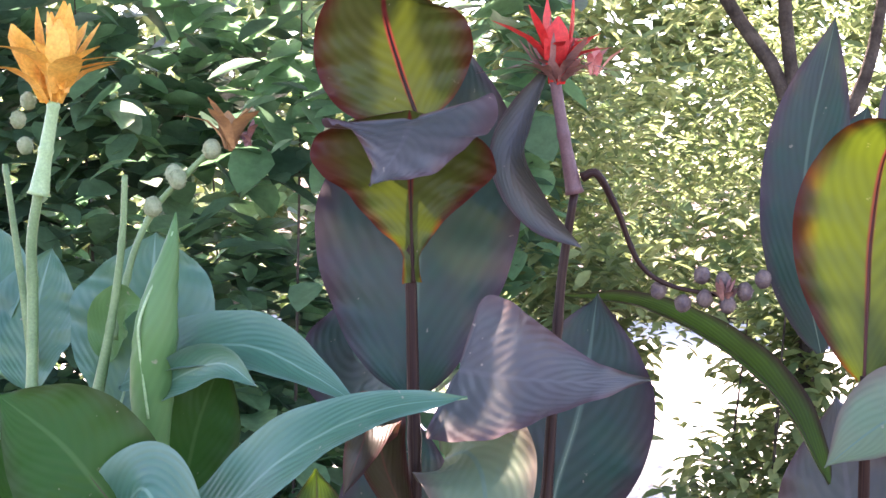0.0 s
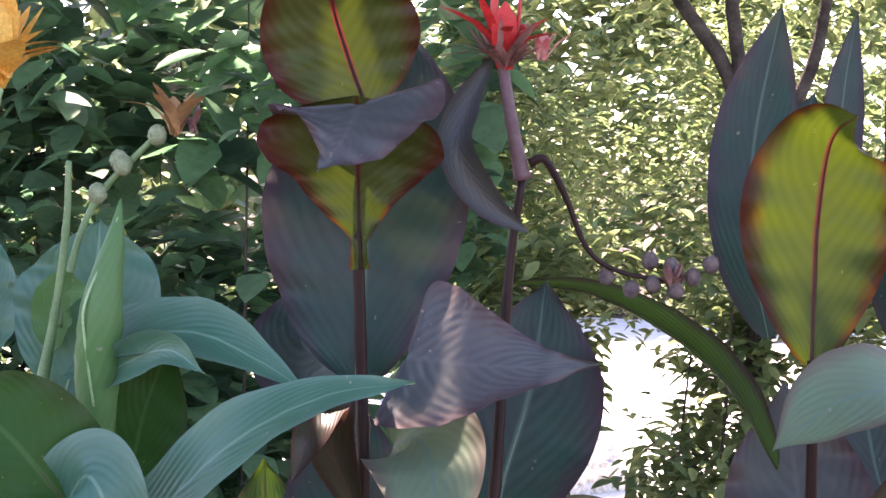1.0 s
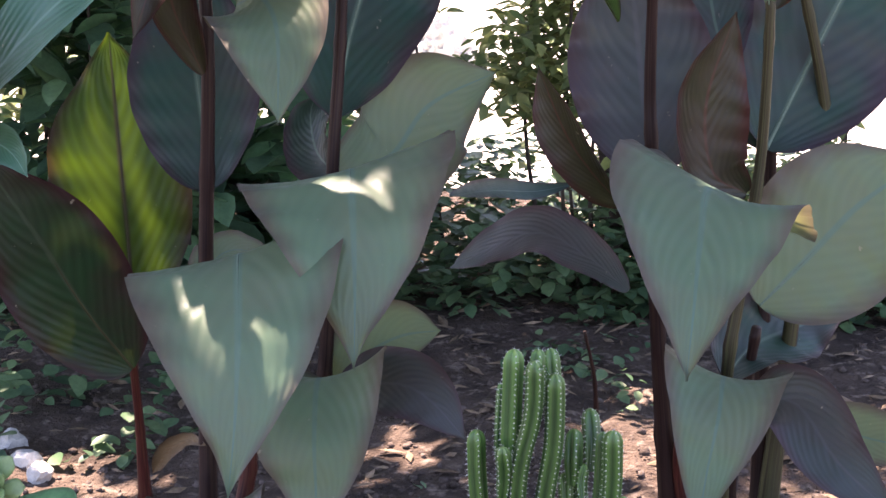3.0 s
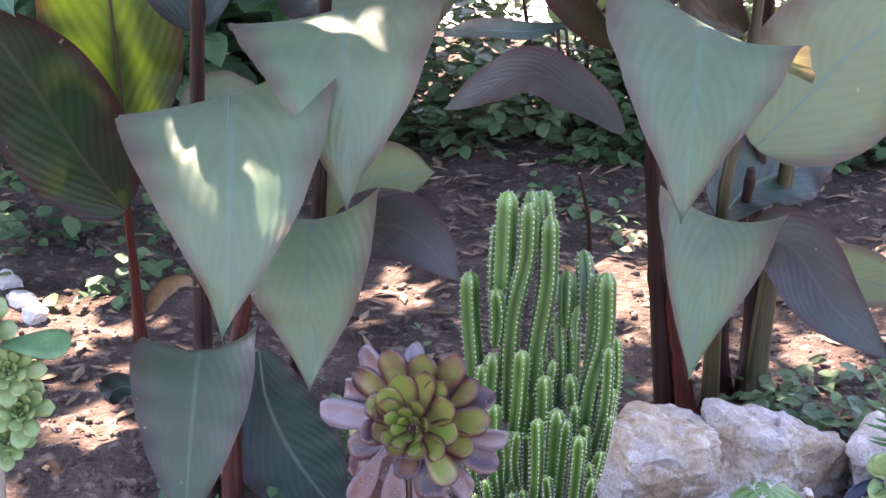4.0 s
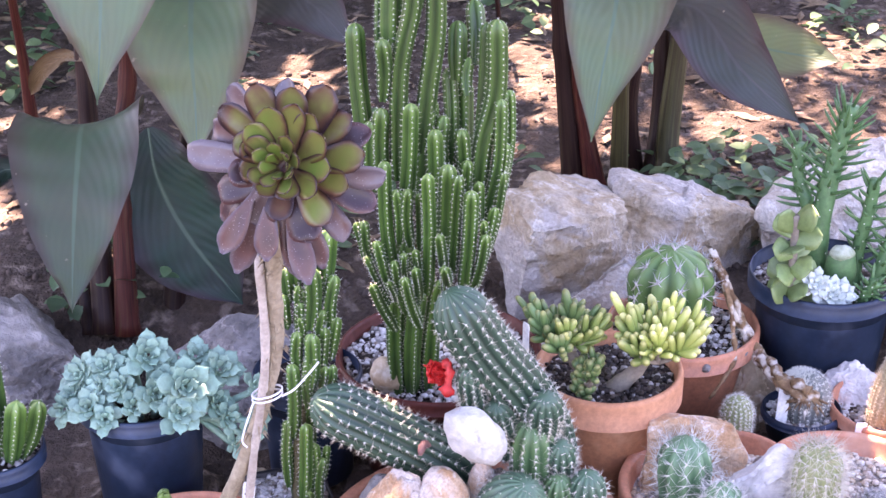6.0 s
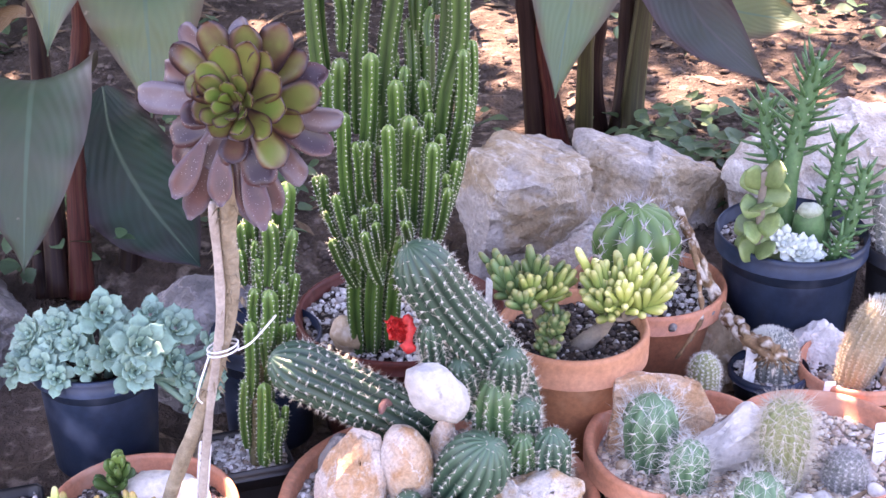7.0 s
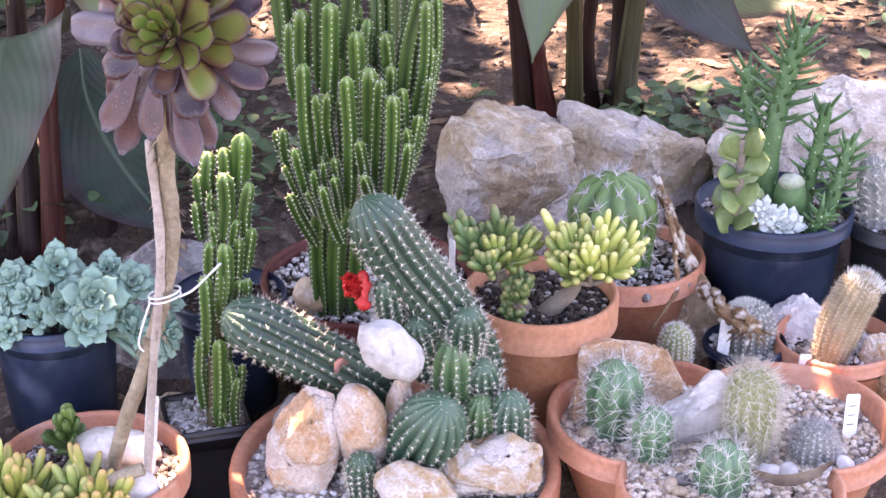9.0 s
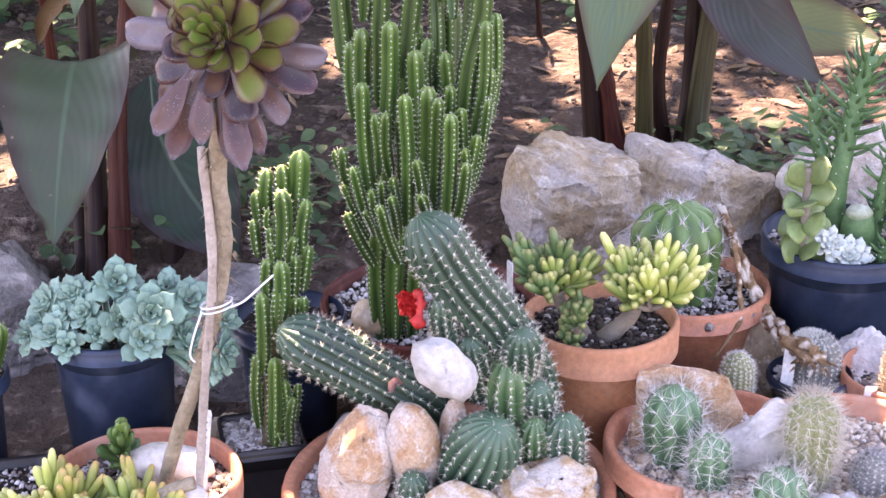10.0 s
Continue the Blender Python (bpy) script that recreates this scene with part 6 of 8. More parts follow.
fairy_column(small_cactus, 0.0080, (-0.160, 0.981, 0.199), (-0.150, 0.975, 0.270))
fairy_column(small_cactus, 0.0056, (-0.208, 0.981, 0.198), (-0.209, 0.975, 0.244))
fairy_column(small_cactus, 0.0049, (-0.191, 0.966, 0.191), (-0.190, 0.960, 0.223))
fairy_column(small_cactus, 0.0062, (-0.170, 0.971, 0.183), (-0.164, 0.965, 0.230))
fairy_column(small_cactus, 0.0062, (-0.160, 0.981, 0.158), (-0.149, 0.975, 0.216))
fairy_column(small_cactus, 0.0093, (-0.184, 0.961, 0.125), (-0.177, 0.955, 0.205))
fairy_column(small_cactus, 0.0074, (-0.196, 0.966, 0.143), (-0.193, 0.960, 0.204))
fairy_column(small_cactus, 0.0056, (-0.170, 0.971, 0.141), (-0.162, 0.965, 0.208))
fairy_column(small_cactus, 0.0081, (-0.206, 0.961, 0.063), (-0.201, 0.955, 0.165))
fairy_column(small_cactus, 0.0075, (-0.186, 0.961, 0.104), (-0.181, 0.955, 0.171))
fairy_column(small_cactus, 0.0062, (-0.170, 0.966, 0.123), (-0.163, 0.960, 0.159))
fairy_column(small_cactus, 0.0056, (-0.164, 0.971, 0.121), (-0.156, 0.965, 0.159))
fairy_column(small_cactus, 0.0064, (-0.214, 0.961, -0.007), (-0.210, 0.955, 0.089))
fairy_column(small_cactus, 0.0076, (-0.195, 0.951, -0.023), (-0.187, 0.945, 0.091))
fairy_column(small_cactus, 0.0070, (-0.188, 0.961, -0.021), (-0.181, 0.955, 0.058))
fairy_column(small_cactus, 0.0058, (-0.179, 0.961, -0.028), (-0.171, 0.955, 0.038))
fairy_column(small_cactus, 0.0045, (-0.175, 0.971, -0.004), (-0.167, 0.965, 0.049))
fairy_column(small_cactus, 0.0052, (-0.192, 0.951, -0.025), (-0.189, 0.945, -0.004))
fairy_column(small_cactus, 0.0043, (-0.191, 0.971, 0.227), (-0.190, 0.965, 0.261))
fairy_column(small_cactus, 0.0037, (-0.189, 0.966, 0.217), (-0.188, 0.960, 0.242))
fairy_column(small_cactus, 0.0074, (-0.178, 0.991, 0.201), (-0.172, 0.985, 0.253))
fairy_column(small_cactus, 0.0081, (-0.193, 0.991, 0.173), (-0.189, 0.985, 0.245))
fairy_column(small_cactus, 0.0082, (-0.184, 0.986, 0.091), (-0.176, 0.980, 0.173))
fairy_column(small_cactus, 0.0089, (-0.203, 0.981, 0.034), (-0.196, 0.975, 0.140))
fairy_column(small_cactus, 0.0083, (-0.191, 0.981, 0.005), (-0.183, 0.975, 0.105))
fairy_column(small_cactus, 0.0084, (-0.208, 0.976, -0.041), (-0.203, 0.970, 0.049))
fairy_column(small_cactus, 0.0044, (-0.204, 0.961, 0.074), (-0.202, 0.955, 0.129))
fairy_column(small_cactus, 0.0057, (-0.178, 0.976, 0.067), (-0.171, 0.970, 0.122))

trunk = Soup()
tube(trunk, spline([(-0.075, 1.12, 0.045), (-0.07, 1.11, 0.10), (-0.062, 1.10, 0.17), (-0.06, 1.10, 0.26)], 16), [0.020 - 0.0004 * i for i in range(16)], 12, 0.35)
part("trunk", trunk, cork, tall_cactus, "brown corky trunk")
for points in (((-0.092, 1.085, 0.05), (-0.094, 1.075, 0.12), (-0.090, 1.06, 0.20)), ((-0.076, 1.085, 0.05), (-0.072, 1.07, 0.13), (-0.062, 1.05, 0.21)), ((-0.056, 1.095, 0.05), (-0.050, 1.08, 0.13), (-0.038, 1.06, 0.22)), ((-0.070, 1.10, 0.05), (-0.080, 1.08, 0.17), (-0.078, 1.07, 0.27))):
    fairy_column(tall_cactus, 0.0105, *points)
trunk = Soup()
tube(trunk, spline([(-0.206, 0.968, -0.04), (-0.200, 0.965, 0.02), (-0.196, 0.972, 0.14)], 12), [0.009 - 0.0002 * i for i in range(12)], 10, 0.2)
part("trunk", trunk, cork, small_cactus)
left_cactus = thing("cactus", "small ribbed green columns at the end of the row", "cactus", (-0.56, 0.93, 0.05))
for base, top, r in (((-0.545, 0.93, 0.05), (-0.548, 0.93, 0.225), 0.0125), ((-0.565, 0.935, 0.05), (-0.578, 0.935, 0.235), 0.012), ((-0.585, 0.93, 0.05), (-0.60, 0.93, 0.20), 0.012),
                     ((-0.530, 0.915, 0.05), (-0.512, 0.91, 0.135), 0.012), ((-0.520, 0.925, 0.05), (-0.490, 0.92, 0.130), 0.011), ((-0.555, 0.905, 0.05), (-0.552, 0.90, 0.12), 0.011)):
    fairy_column(left_cactus, r, base, top)

hedge_cactus = thing("cactus", "sprawling dark green ribbed cactus with starry white spines", "cactus", (0.03, 0.95, -0.08))


def arm(points, r, ribs=13, skin=echin_skin, gap=0.0095, plant=hedge_cactus, seed=1):
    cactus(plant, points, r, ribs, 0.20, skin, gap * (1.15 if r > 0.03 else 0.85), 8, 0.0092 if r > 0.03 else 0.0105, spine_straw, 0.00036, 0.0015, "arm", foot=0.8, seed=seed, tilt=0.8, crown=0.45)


arm([(0.098, 0.975, -0.03), (0.090, 0.965, 0.070), (0.060, 0.950, 0.140), (0.018, 0.935, 0.205), (-0.020, 0.925, 0.278)], 0.034, 16, seed=1)
arm([(0.010, 0.96, -0.02), (-0.021, 0.95, 0.034), (-0.099, 0.932, 0.094), (-0.174, 0.918, 0.142)], 0.033, 16, seed=2)
arm([(0.075, 0.93, -0.04), (0.075, 0.93, 0.03), (0.075, 0.925, 0.118)], 0.027, 11, mid_skin, seed=3)
arm([(0.022, 0.895, -0.045), (0.038, 0.878, 0.005), (0.058, 0.862, 0.048), (0.070, 0.852, 0.078)], 0.040, 17, seed=4)
arm([(0.138, 0.905, -0.04), (0.138, 0.90, 0.01), (0.138, 0.895, 0.068)], 0.022, 12, seed=5)
arm([(0.106, 0.91, -0.04), (0.105, 0.905, 0.015), (0.105, 0.90, 0.058)], 0.020, 12, mid_skin, seed=6)
arm([(0.045, 0.94, 0.06), (0.037, 0.93, 0.11), (0.033, 0.918, 0.142)], 0.020, 12, seed=7)
arm([(0.085, 0.94, 0.08), (0.088, 0.925, 0.125), (0.089, 0.912, 0.156)], 0.022, 12, seed=8)
arm([(0.10, 0.94, 0.02), (0.106, 0.925, 0.06), (0.106, 0.912, 0.094)], 0.019, 12, seed=9)
arm([(-0.018, 0.845, -0.045), (-0.018, 0.84, -0.01), (-0.018, 0.835, 0.022)], 0.018, 13, seed=10)
arm([(0.012, 0.945, 0.10), (0.006, 0.93, 0.15), (0.003, 0.92, 0.188)], 0.017, 11, seed=11)

red_bloom = Soup()
g = random.Random(77)
for k in range(150):
    d = Vector((g.uniform(-1, 1), g.uniform(-1.2, 0.1), g.uniform(-1, 0.9))).normalized()
    c = Vector((-0.032, 0.93, 0.175)) + Vector((g.uniform(-1, 1), 0, g.uniform(-1, 1))) * 0.010
    w = d.cross(Vector((g.uniform(-1, 1), 1, g.uniform(-1, 1)))).normalized() * g.uniform(0.002, 0.005)
    n = g.uniform(0.004, 0.012)
    red_bloom.put([c, c + d * n * 0.6 + w, c + d * n, c + d * n * 0.6 - w, c + d * n * 0.7 + Vector((0, -0.003, 0.001))], [(0, 1, 4), (1, 2, 4), (2, 3, 4), (3, 0, 4)])
part("flower", red_bloom, red_petal, hedge_cactus, "crumpled scarlet flower", smooth=False)
wilt = Soup()
tube(wilt, spline([(-0.024, 0.925, 0.193), (-0.018, 0.915, 0.182), (-0.02, 0.91, 0.167), (-0.021, 0.905, 0.156)], 12), [0.003, 0.004, 0.005, 0.004, 0.005, 0.0035, 0.004, 0.003, 0.005, 0.0065, 0.006, 0.002], 12, 1.3)
part("wilted_flower", wilt, red_petal, hedge_cactus, "limp red spent flower")
bud = Soup()
tube(bud, spline([(-0.045, 0.93, 0.075), (-0.050, 0.915, 0.085), (-0.052, 0.905, 0.078)], 8), [0.005, 0.006, 0.006, 0.006, 0.005, 0.005, 0.004, 0.002], 8, 0.3)
part("dry_bud", bud, dark_dry, hedge_cactus, "dried brown flower stub")


def stone(label, centre, half, skin, seed, turn=0.0, lean=0.0, rough=0.10, sharp=0.04, cat="stone", name="stone", size=16):
    s = Soup()
    m = Matrix.Rotation(radians(turn), 3, "Z") @ Matrix.Rotation(radians(lean), 3, "Y")
    blob(s, centre, [m @ Vector((half[0], 0, 0)), m @ Vector((0, half[1], 0)), m @ Vector((0, 0, half[2]))], int(size * 1.4), size, rough, seed, sharp)
    return tagged(part(name, s, skin, None), label, cat, "stones in the pots")


def chip(label, skin, at, outline, deep, wear=0.9):
    """A broken stone in a pot, from its outline (offsets along x and z from at) and its depth."""
    x, y, z = at
    ring = [(x + a, y + 0.25 * deep * (c / 0.05), z + c) for a, c in outline]
    front = [(x + a * 0.62, y - 0.5 * deep, z + c * 0.66) for a, c in outline[::2]]
    back = [(x + a * 0.7, y + 0.6 * deep, z + c * 0.75) for a, c in outline]
    return broken_rock(label, skin, ring + front + back, wear, 0.006, 30, "stone", "stone", "stones in the pots")


def scatter(label, places, z, sizes, skins, seed):
    """Loose pebbles of mixed size and tilt around the given spots."""
    g = random.Random(seed)
    for x, y, n, spread in places:
        for k in range(n):
            r = g.choice(sizes) * g.uniform(0.8, 1.2)
            px, py = x + g.gauss(0, spread), y + g.gauss(0, spread)
            stone(label, (px, py, z + r * g.uniform(0.1, 0.5)), (r * g.uniform(1.0, 1.5), r * g.uniform(0.75, 1.0), r * g.uniform(0.6, 0.9)), g.choice(skins), g.uniform(0, 90), g.uniform(0, 360), g.uniform(-30, 30), 0.12, 0.03, size=9)


stone("large white pitted pebble lying against the cactus", (0.012, 0.868, 0.130), (0.040, 0.027, 0.026), whitestone, 2.2, 0, 42, 0.14, 0.0)
chip("upright angular peach and white stone in the bowl", peach_stone, (-0.078, 0.862, 0.012), ((-0.004, 0.070), (0.026, 0.058), (0.038, 0.018), (0.034, -0.022), (0.010, -0.060), (-0.040, -0.060), (-0.048, 0.006)), 0.050)
chip("white and tan angular stone in the bowl", pale_stone, (0.112, 0.858, 0.002), ((-0.066, -0.010), (-0.034, 0.016), (0.030, 0.034), (0.063, 0.022), (0.060, -0.030), (0.020, -0.040), (-0.045, -0.038)), 0.050)
chip("cream stone at the front of the bowl", pale_stone, (0.045, 0.812, -0.008), ((-0.043, 0.012), (-0.013, 0.029), (0.022, 0.020), (0.044, 0.0), (0.036, -0.026), (-0.030, -0.026)), 0.036)
broken_rock("upright flat slab of peach stone in the lobed planter", peach_stone, ((0.213, 1.006, 0.064), (0.262, 1.014, 0.070), (0.312, 1.010, 0.062), (0.330, 1.000, 0.026), (0.318, 0.986, -0.030), (0.206, 0.984, -0.030), (0.210, 0.994, 0.020), (0.216, 1.030, 0.060), (0.306, 1.034, 0.056), (0.326, 1.026, 0.020), (0.316, 1.016, -0.030), (0.208, 1.014, -0.030)), 0.6, 0.006, 30, "stone", "stone", "stones in the pots")
chip("pale lilac-white rock in the lobed planter", lilac_stone, (0.352, 0.962, 0.010), ((0.012, 0.046), (0.052, 0.042), (0.056, 0.000), (0.040, -0.036), (-0.056, -0.036), (-0.062, -0.010), (-0.030, 0.014)), 0.055, 0.8)
stone("rounded peach pebble standing in the bowl", (-0.022, 0.872, 0.032), (0.030, 0.027, 0.052), peach_stone, 6.3, 0, -6, 0.08, 0)
stone("tan stone behind the white pebble", (0.014, 0.905, 0.03), (0.016, 0.018, 0.05), peach_stone, 10.1, 0, 8)
stone("grey-green stone at the back of the bowl", (-0.105, 0.91, 0.0), (0.022, 0.022, 0.045), greystone, 11.7, 0, 10)
stone("round tan pebble in the red-brown pot", (-0.105, 1.09, 0.073), (0.023, 0.020, 0.023), tan_stone, 12.4)
scatter("small pebble on the grit of the bowl", ((-0.118, 0.858, 5, 0.010), (-0.104, 0.835, 4, 0.009), (0.158, 0.868, 4, 0.010), (0.156, 0.905, 4, 0.010), (0.148, 0.838, 3, 0.008), (-0.050, 0.818, 5, 0.010), (-0.022, 0.803, 4, 0.009), (0.002, 0.800, 3, 0.008), (0.100, 0.795, 3, 0.010), (0.165, 0.93, 2, 0.008), (-0.072, 0.812, 3, 0.008)), -0.043, (0.005, 0.006, 0.007, 0.009), (whitestone, whitestone, greystone, whitestone, tan_stone), 5)
stone("smooth green pebble in the bowl", (-0.004, 0.808, -0.036), (0.011, 0.008, 0.008), green_stone, 23.0, 20)
stone("smooth green pebble in the bowl", (-0.016, 0.796, -0.037), (0.009, 0.007, 0.007), green_stone, 25.0, -20)
stone("flat white stone in the terracotta pot", (-0.291, 0.864, -0.002), (0.050, 0.028, 0.021), chalk_stone, 30.0, 0, 4)
stone("grey stone at the foot of the stake", (-0.252, 0.790, -0.006), (0.028, 0.020, 0.026), lilac_stone, 31.0)
stone("flat grey stone in the terracotta pot", (-0.365, 0.80, -0.018), (0.03, 0.024, 0.012), greystone, 32.0)
scatter("rounded pebble on the grit of the lobed planter", ((0.425, 0.888, 2, 0.010), (0.462, 0.888, 2, 0.012), (0.500, 0.90, 2, 0.010), (0.49, 0.96, 1, 0.006), (0.33, 0.845, 3, 0.010), (0.305, 0.85, 3, 0.010), (0.235, 0.96, 1, 0.006)), -0.018, (0.006, 0.008, 0.010), (whitestone, greystone, lilac_stone, tan_stone), 6)
scatter("white pebble in the pot of the round cactus", ((0.335, 1.215, 2, 0.006), (0.318, 1.20, 2, 0.006), (0.345, 1.25, 1, 0.004), (0.30, 1.195, 2, 0.008), (0.24, 1.20, 1, 0.006)), 0.034, (0.007, 0.009, 0.011), (whitestone, whitestone, greystone), 7)
curl = Soup()
for i, (x, y, z) in enumerate(spline([(0.395, 0.855, 0.004), (0.425, 0.845, -0.002), (0.455, 0.850, 0.002), (0.482, 0.868, 0.012)], 12)):
    w = 0.009 * math.sin(math.pi * (0.08 + 0.88 * i / 11)) ** 0.7
    curl.put([(x, y - w, z + w * 0.5), (x, y - w * 0.3, z - 0.001), (x, y + w * 0.4, z + 0.001), (x, y + w, z + w * 0.7)], [] if i == 0 else [(-4, -3, 1, 0), (-3, -2, 2, 1), (-2, -1, 3, 2)])
tagged(part("dry_leaf", curl, litter_skin, None), "curled dry tan leaf on the grit", "dead leaf")

round_cactus = thing("cactus", "round bright green cactus with starry grey spines", "cactus", (0.252, 1.28, 0.03))
cactus(round_cactus, [(0.252, 1.28, 0.020), (0.252, 1.28, 0.10), (0.251, 1.278, 0.158)], 0.063, 11, 0.26, bright_skin, 0.022, 13, 0.019, spine_pale, 0.0010, 0.0032, "body", foot=0.8, seed=5, tilt=0.9, stand_out=(0.2, 0.7), dome=0.85)


def spiny(label, c, r, h, skin, needle, n, length, ribs=14, gap=0.010, seed=1, thick=0.0004, lean=(0, 0), stand_out=(0.1, 0.7), droop=0.0, depth=0.14, dot=0.0014):
    t = thing("cactus", label, "cactus", c, "cacti in the lobed planter")
    x, y, z = c
    cactus(t, [(x, y, z - 0.012), (x + lean[0] * 0.4, y + lean[1] * 0.4, z + h * 0.5), (x + lean[0], y + lean[1], z + h)], r, ribs, depth, skin, gap, n + 3, length, needle, thick, dot, "body", foot=0.75, seed=seed, tilt=0.85, stand_out=stand_out, droop=droop)
    return t


spiny("round green cactus with long white star spines", (0.252, 0.965, -0.012), 0.037, 0.082, star_skin, spine_white, 9, 0.026, 10, 0.0125, 31, 0.00036, dot=0.0012)
spiny("small green cactus with fine white spines", (0.293, 0.915, -0.014), 0.027, 0.056, star_skin, spine_white, 9, 0.025, 10, 0.0105, 32, 0.00034, dot=0.0010)
spiny("green cactus with starry white spines at the rim", (0.365, 0.862, -0.014), 0.038, 0.050, star_skin, spine_white, 9, 0.025, 11, 0.0120, 33, 0.00036, dot=0.0012)
spiny("tall pale cactus hidden in long straw-white spines", (0.398, 0.925, -0.014), 0.029, 0.108, hairy_skin, spine_straw, 8, 0.025, 15, 0.0088, 34, 0.00036, (0, 0), (0.3, 0.9), 0.40, dot=0.0012)
spiny("low round cactus in a mesh of grey spines", (0.470, 0.925, -0.016), 0.032, 0.042, grey_skin, spine_pale, 12, 0.011, 18, 0.0055, 35, 0.00026)
top_tuft = Soup()
for k in range(160):
    a, q = rng.uniform(0, 6.28), rng.uniform(0, 0.020)
    c = Vector((0.398 + math.cos(a) * q, 0.925 + math.sin(a) * q, 0.096 - q * 0.75))
    spike(top_tuft, c, c + Vector((math.cos(a) * q * 1.1, math.sin(a) * q * 1.1, rng.uniform(0.005, 0.014))), 0.0005)
tagged(part("spine_tuft", top_tuft, spine_tan, None), "tuft of tan spines on the pale cactus", "cactus spines", kind="stuff")
ball_t = spiny("grey-green ball cactus with a dead stalk lying on it", (0.421, 1.165, -0.022), 0.036, 0.066, grey_skin, spine_white, 8, 0.006, 20, 0.0065, 36, 0.0003)
spiny("small round pale cactus between the pots", (0.327, 1.105, -0.085), 0.0195, 0.128, hairy_skin, spine_white, 9, 0.007, 18, 0.005, 37, 0.0003)
spiny("leaning column cactus covered in tan wool", (0.514, 1.15, -0.020), 0.026, 0.116, tan_skin, spine_tan, 8, 0.0065, 20, 0.0050, 38, 0.0003, (0.038, 0.0), depth=0.06, dot=0.0006)
fuzz = Soup()
for k in range(420):
    a, q = rng.uniform(0, 6.28), 0.024 * math.sqrt(rng.random())
    c = Vector((0.550 + math.cos(a) * q, 1.15 + math.sin(a) * q, 0.094 - q * q * 18 - math.cos(a) * q * 0.35))
    spike(fuzz, c, c + Vector((math.cos(a) * 0.4 + 0.3, math.sin(a) * 0.4, 1)).normalized() * rng.uniform(0.004, 0.010), 0.0006)
tagged(part("wool_tuft", fuzz, wool, None), "white wool on the tip of the tan column cactus", "cactus wool", kind="stuff")
spiny("grey spiny cactus in a black pot", (0.590, 1.33, 0.07), 0.022, 0.10, grey_skin, spine_white, 7, 0.016, 10, 0.012, 39, 0.0004, (-0.015, 0))
spiny("grey spiny cactus stem in a black pot", (0.630, 1.33, 0.07), 0.020, 0.085, grey_skin, spine_white, 7, 0.016, 10, 0.012, 40, 0.0004)

cap = Soup()
g = random.Random(58)
for k in range(700):
    a, q = g.uniform(0, 6.28), 0.026 * math.sqrt(g.random())
    c = Vector((0.415 + math.cos(a) * q, 1.166 + math.sin(a) * q, 0.043 - q * q * 22))
    spike(cap, c, c + Vector((math.cos(a) * q * 20, math.sin(a) * q * 20, 1)).normalized() * g.uniform(0.003, 0.007), 0.0012)
part("wool_cap", cap, wool, ball_t, "cream woolly crown", kind="stuff")

dead = thing("dead_stalk", "withered twisted stalk fallen over a ball cactus", "dead plant", (0.41, 1.19, 0.03))
s = Soup()
for k, turn in enumerate((0.0, 2.1, 4.2)):
    line = spline([(0.303, 1.292, 0.15), (0.316, 1.275, 0.125), (0.358, 1.24, 0.037), (0.374, 1.2, 0.034), (0.388, 1.155, 0.036), (0.404, 1.128, 0.039), (0.42, 1.118, 0.037)], 36)
    line = [p + Vector((math.cos(turn + i * 0.30), 0, math.sin(turn + i * 0.30))) * (0.0022 + 0.00016 * i) for i, p in enumerate(line)]
    tube(s, line, [(0.0030 + 0.0042 * (i / 35)) * (1 + 0.35 * math.sin(i * 1.7 + k * 2)) for i in range(36)], 7, 0.6)
for k in range(40):
    i = rng.randrange(14, 36)
    c = line[i] + Vector((rng.uniform(-1, 1), -0.3, rng.uniform(-1, 1))) * 0.005
    spike(s, c, c + Vector((rng.uniform(-0.4, 1), rng.uniform(-1, 0.2), rng.uniform(-0.9, 0.5))).normalized() * rng.uniform(0.006, 0.018), 0.0016)
part("stalk", s, straw, dead)
s = Soup()
tube(s, spline([(0.312, 1.28, 0.135), (0.326, 1.24, 0.098), (0.330, 1.215, 0.065), (0.332, 1.20, 0.040), (0.318, 1.185, 0.020), (0.300, 1.175, -0.005)], 26), [(0.0045 - 0.0001 * i) * (1 + 0.3 * math.sin(i * 1.9)) for i in range(26)], 7, 0.6)
part("twig", s, straw, dead)
s = Soup()
for k in range(60):
    a, q = rng.uniform(0, 6.28), rng.uniform(0.0, 0.028)
    c = Vector((0.414 + math.cos(a) * q, 1.120 + math.sin(a) * q * 0.6, 0.037 - q * 0.5))
    spike(s, c, c + Vector((math.cos(a), math.sin(a) - 0.4, -0.5)).normalized() * rng.uniform(0.008, 0.018), 0.0022)
part("ragged_foot", s, straw, dead)


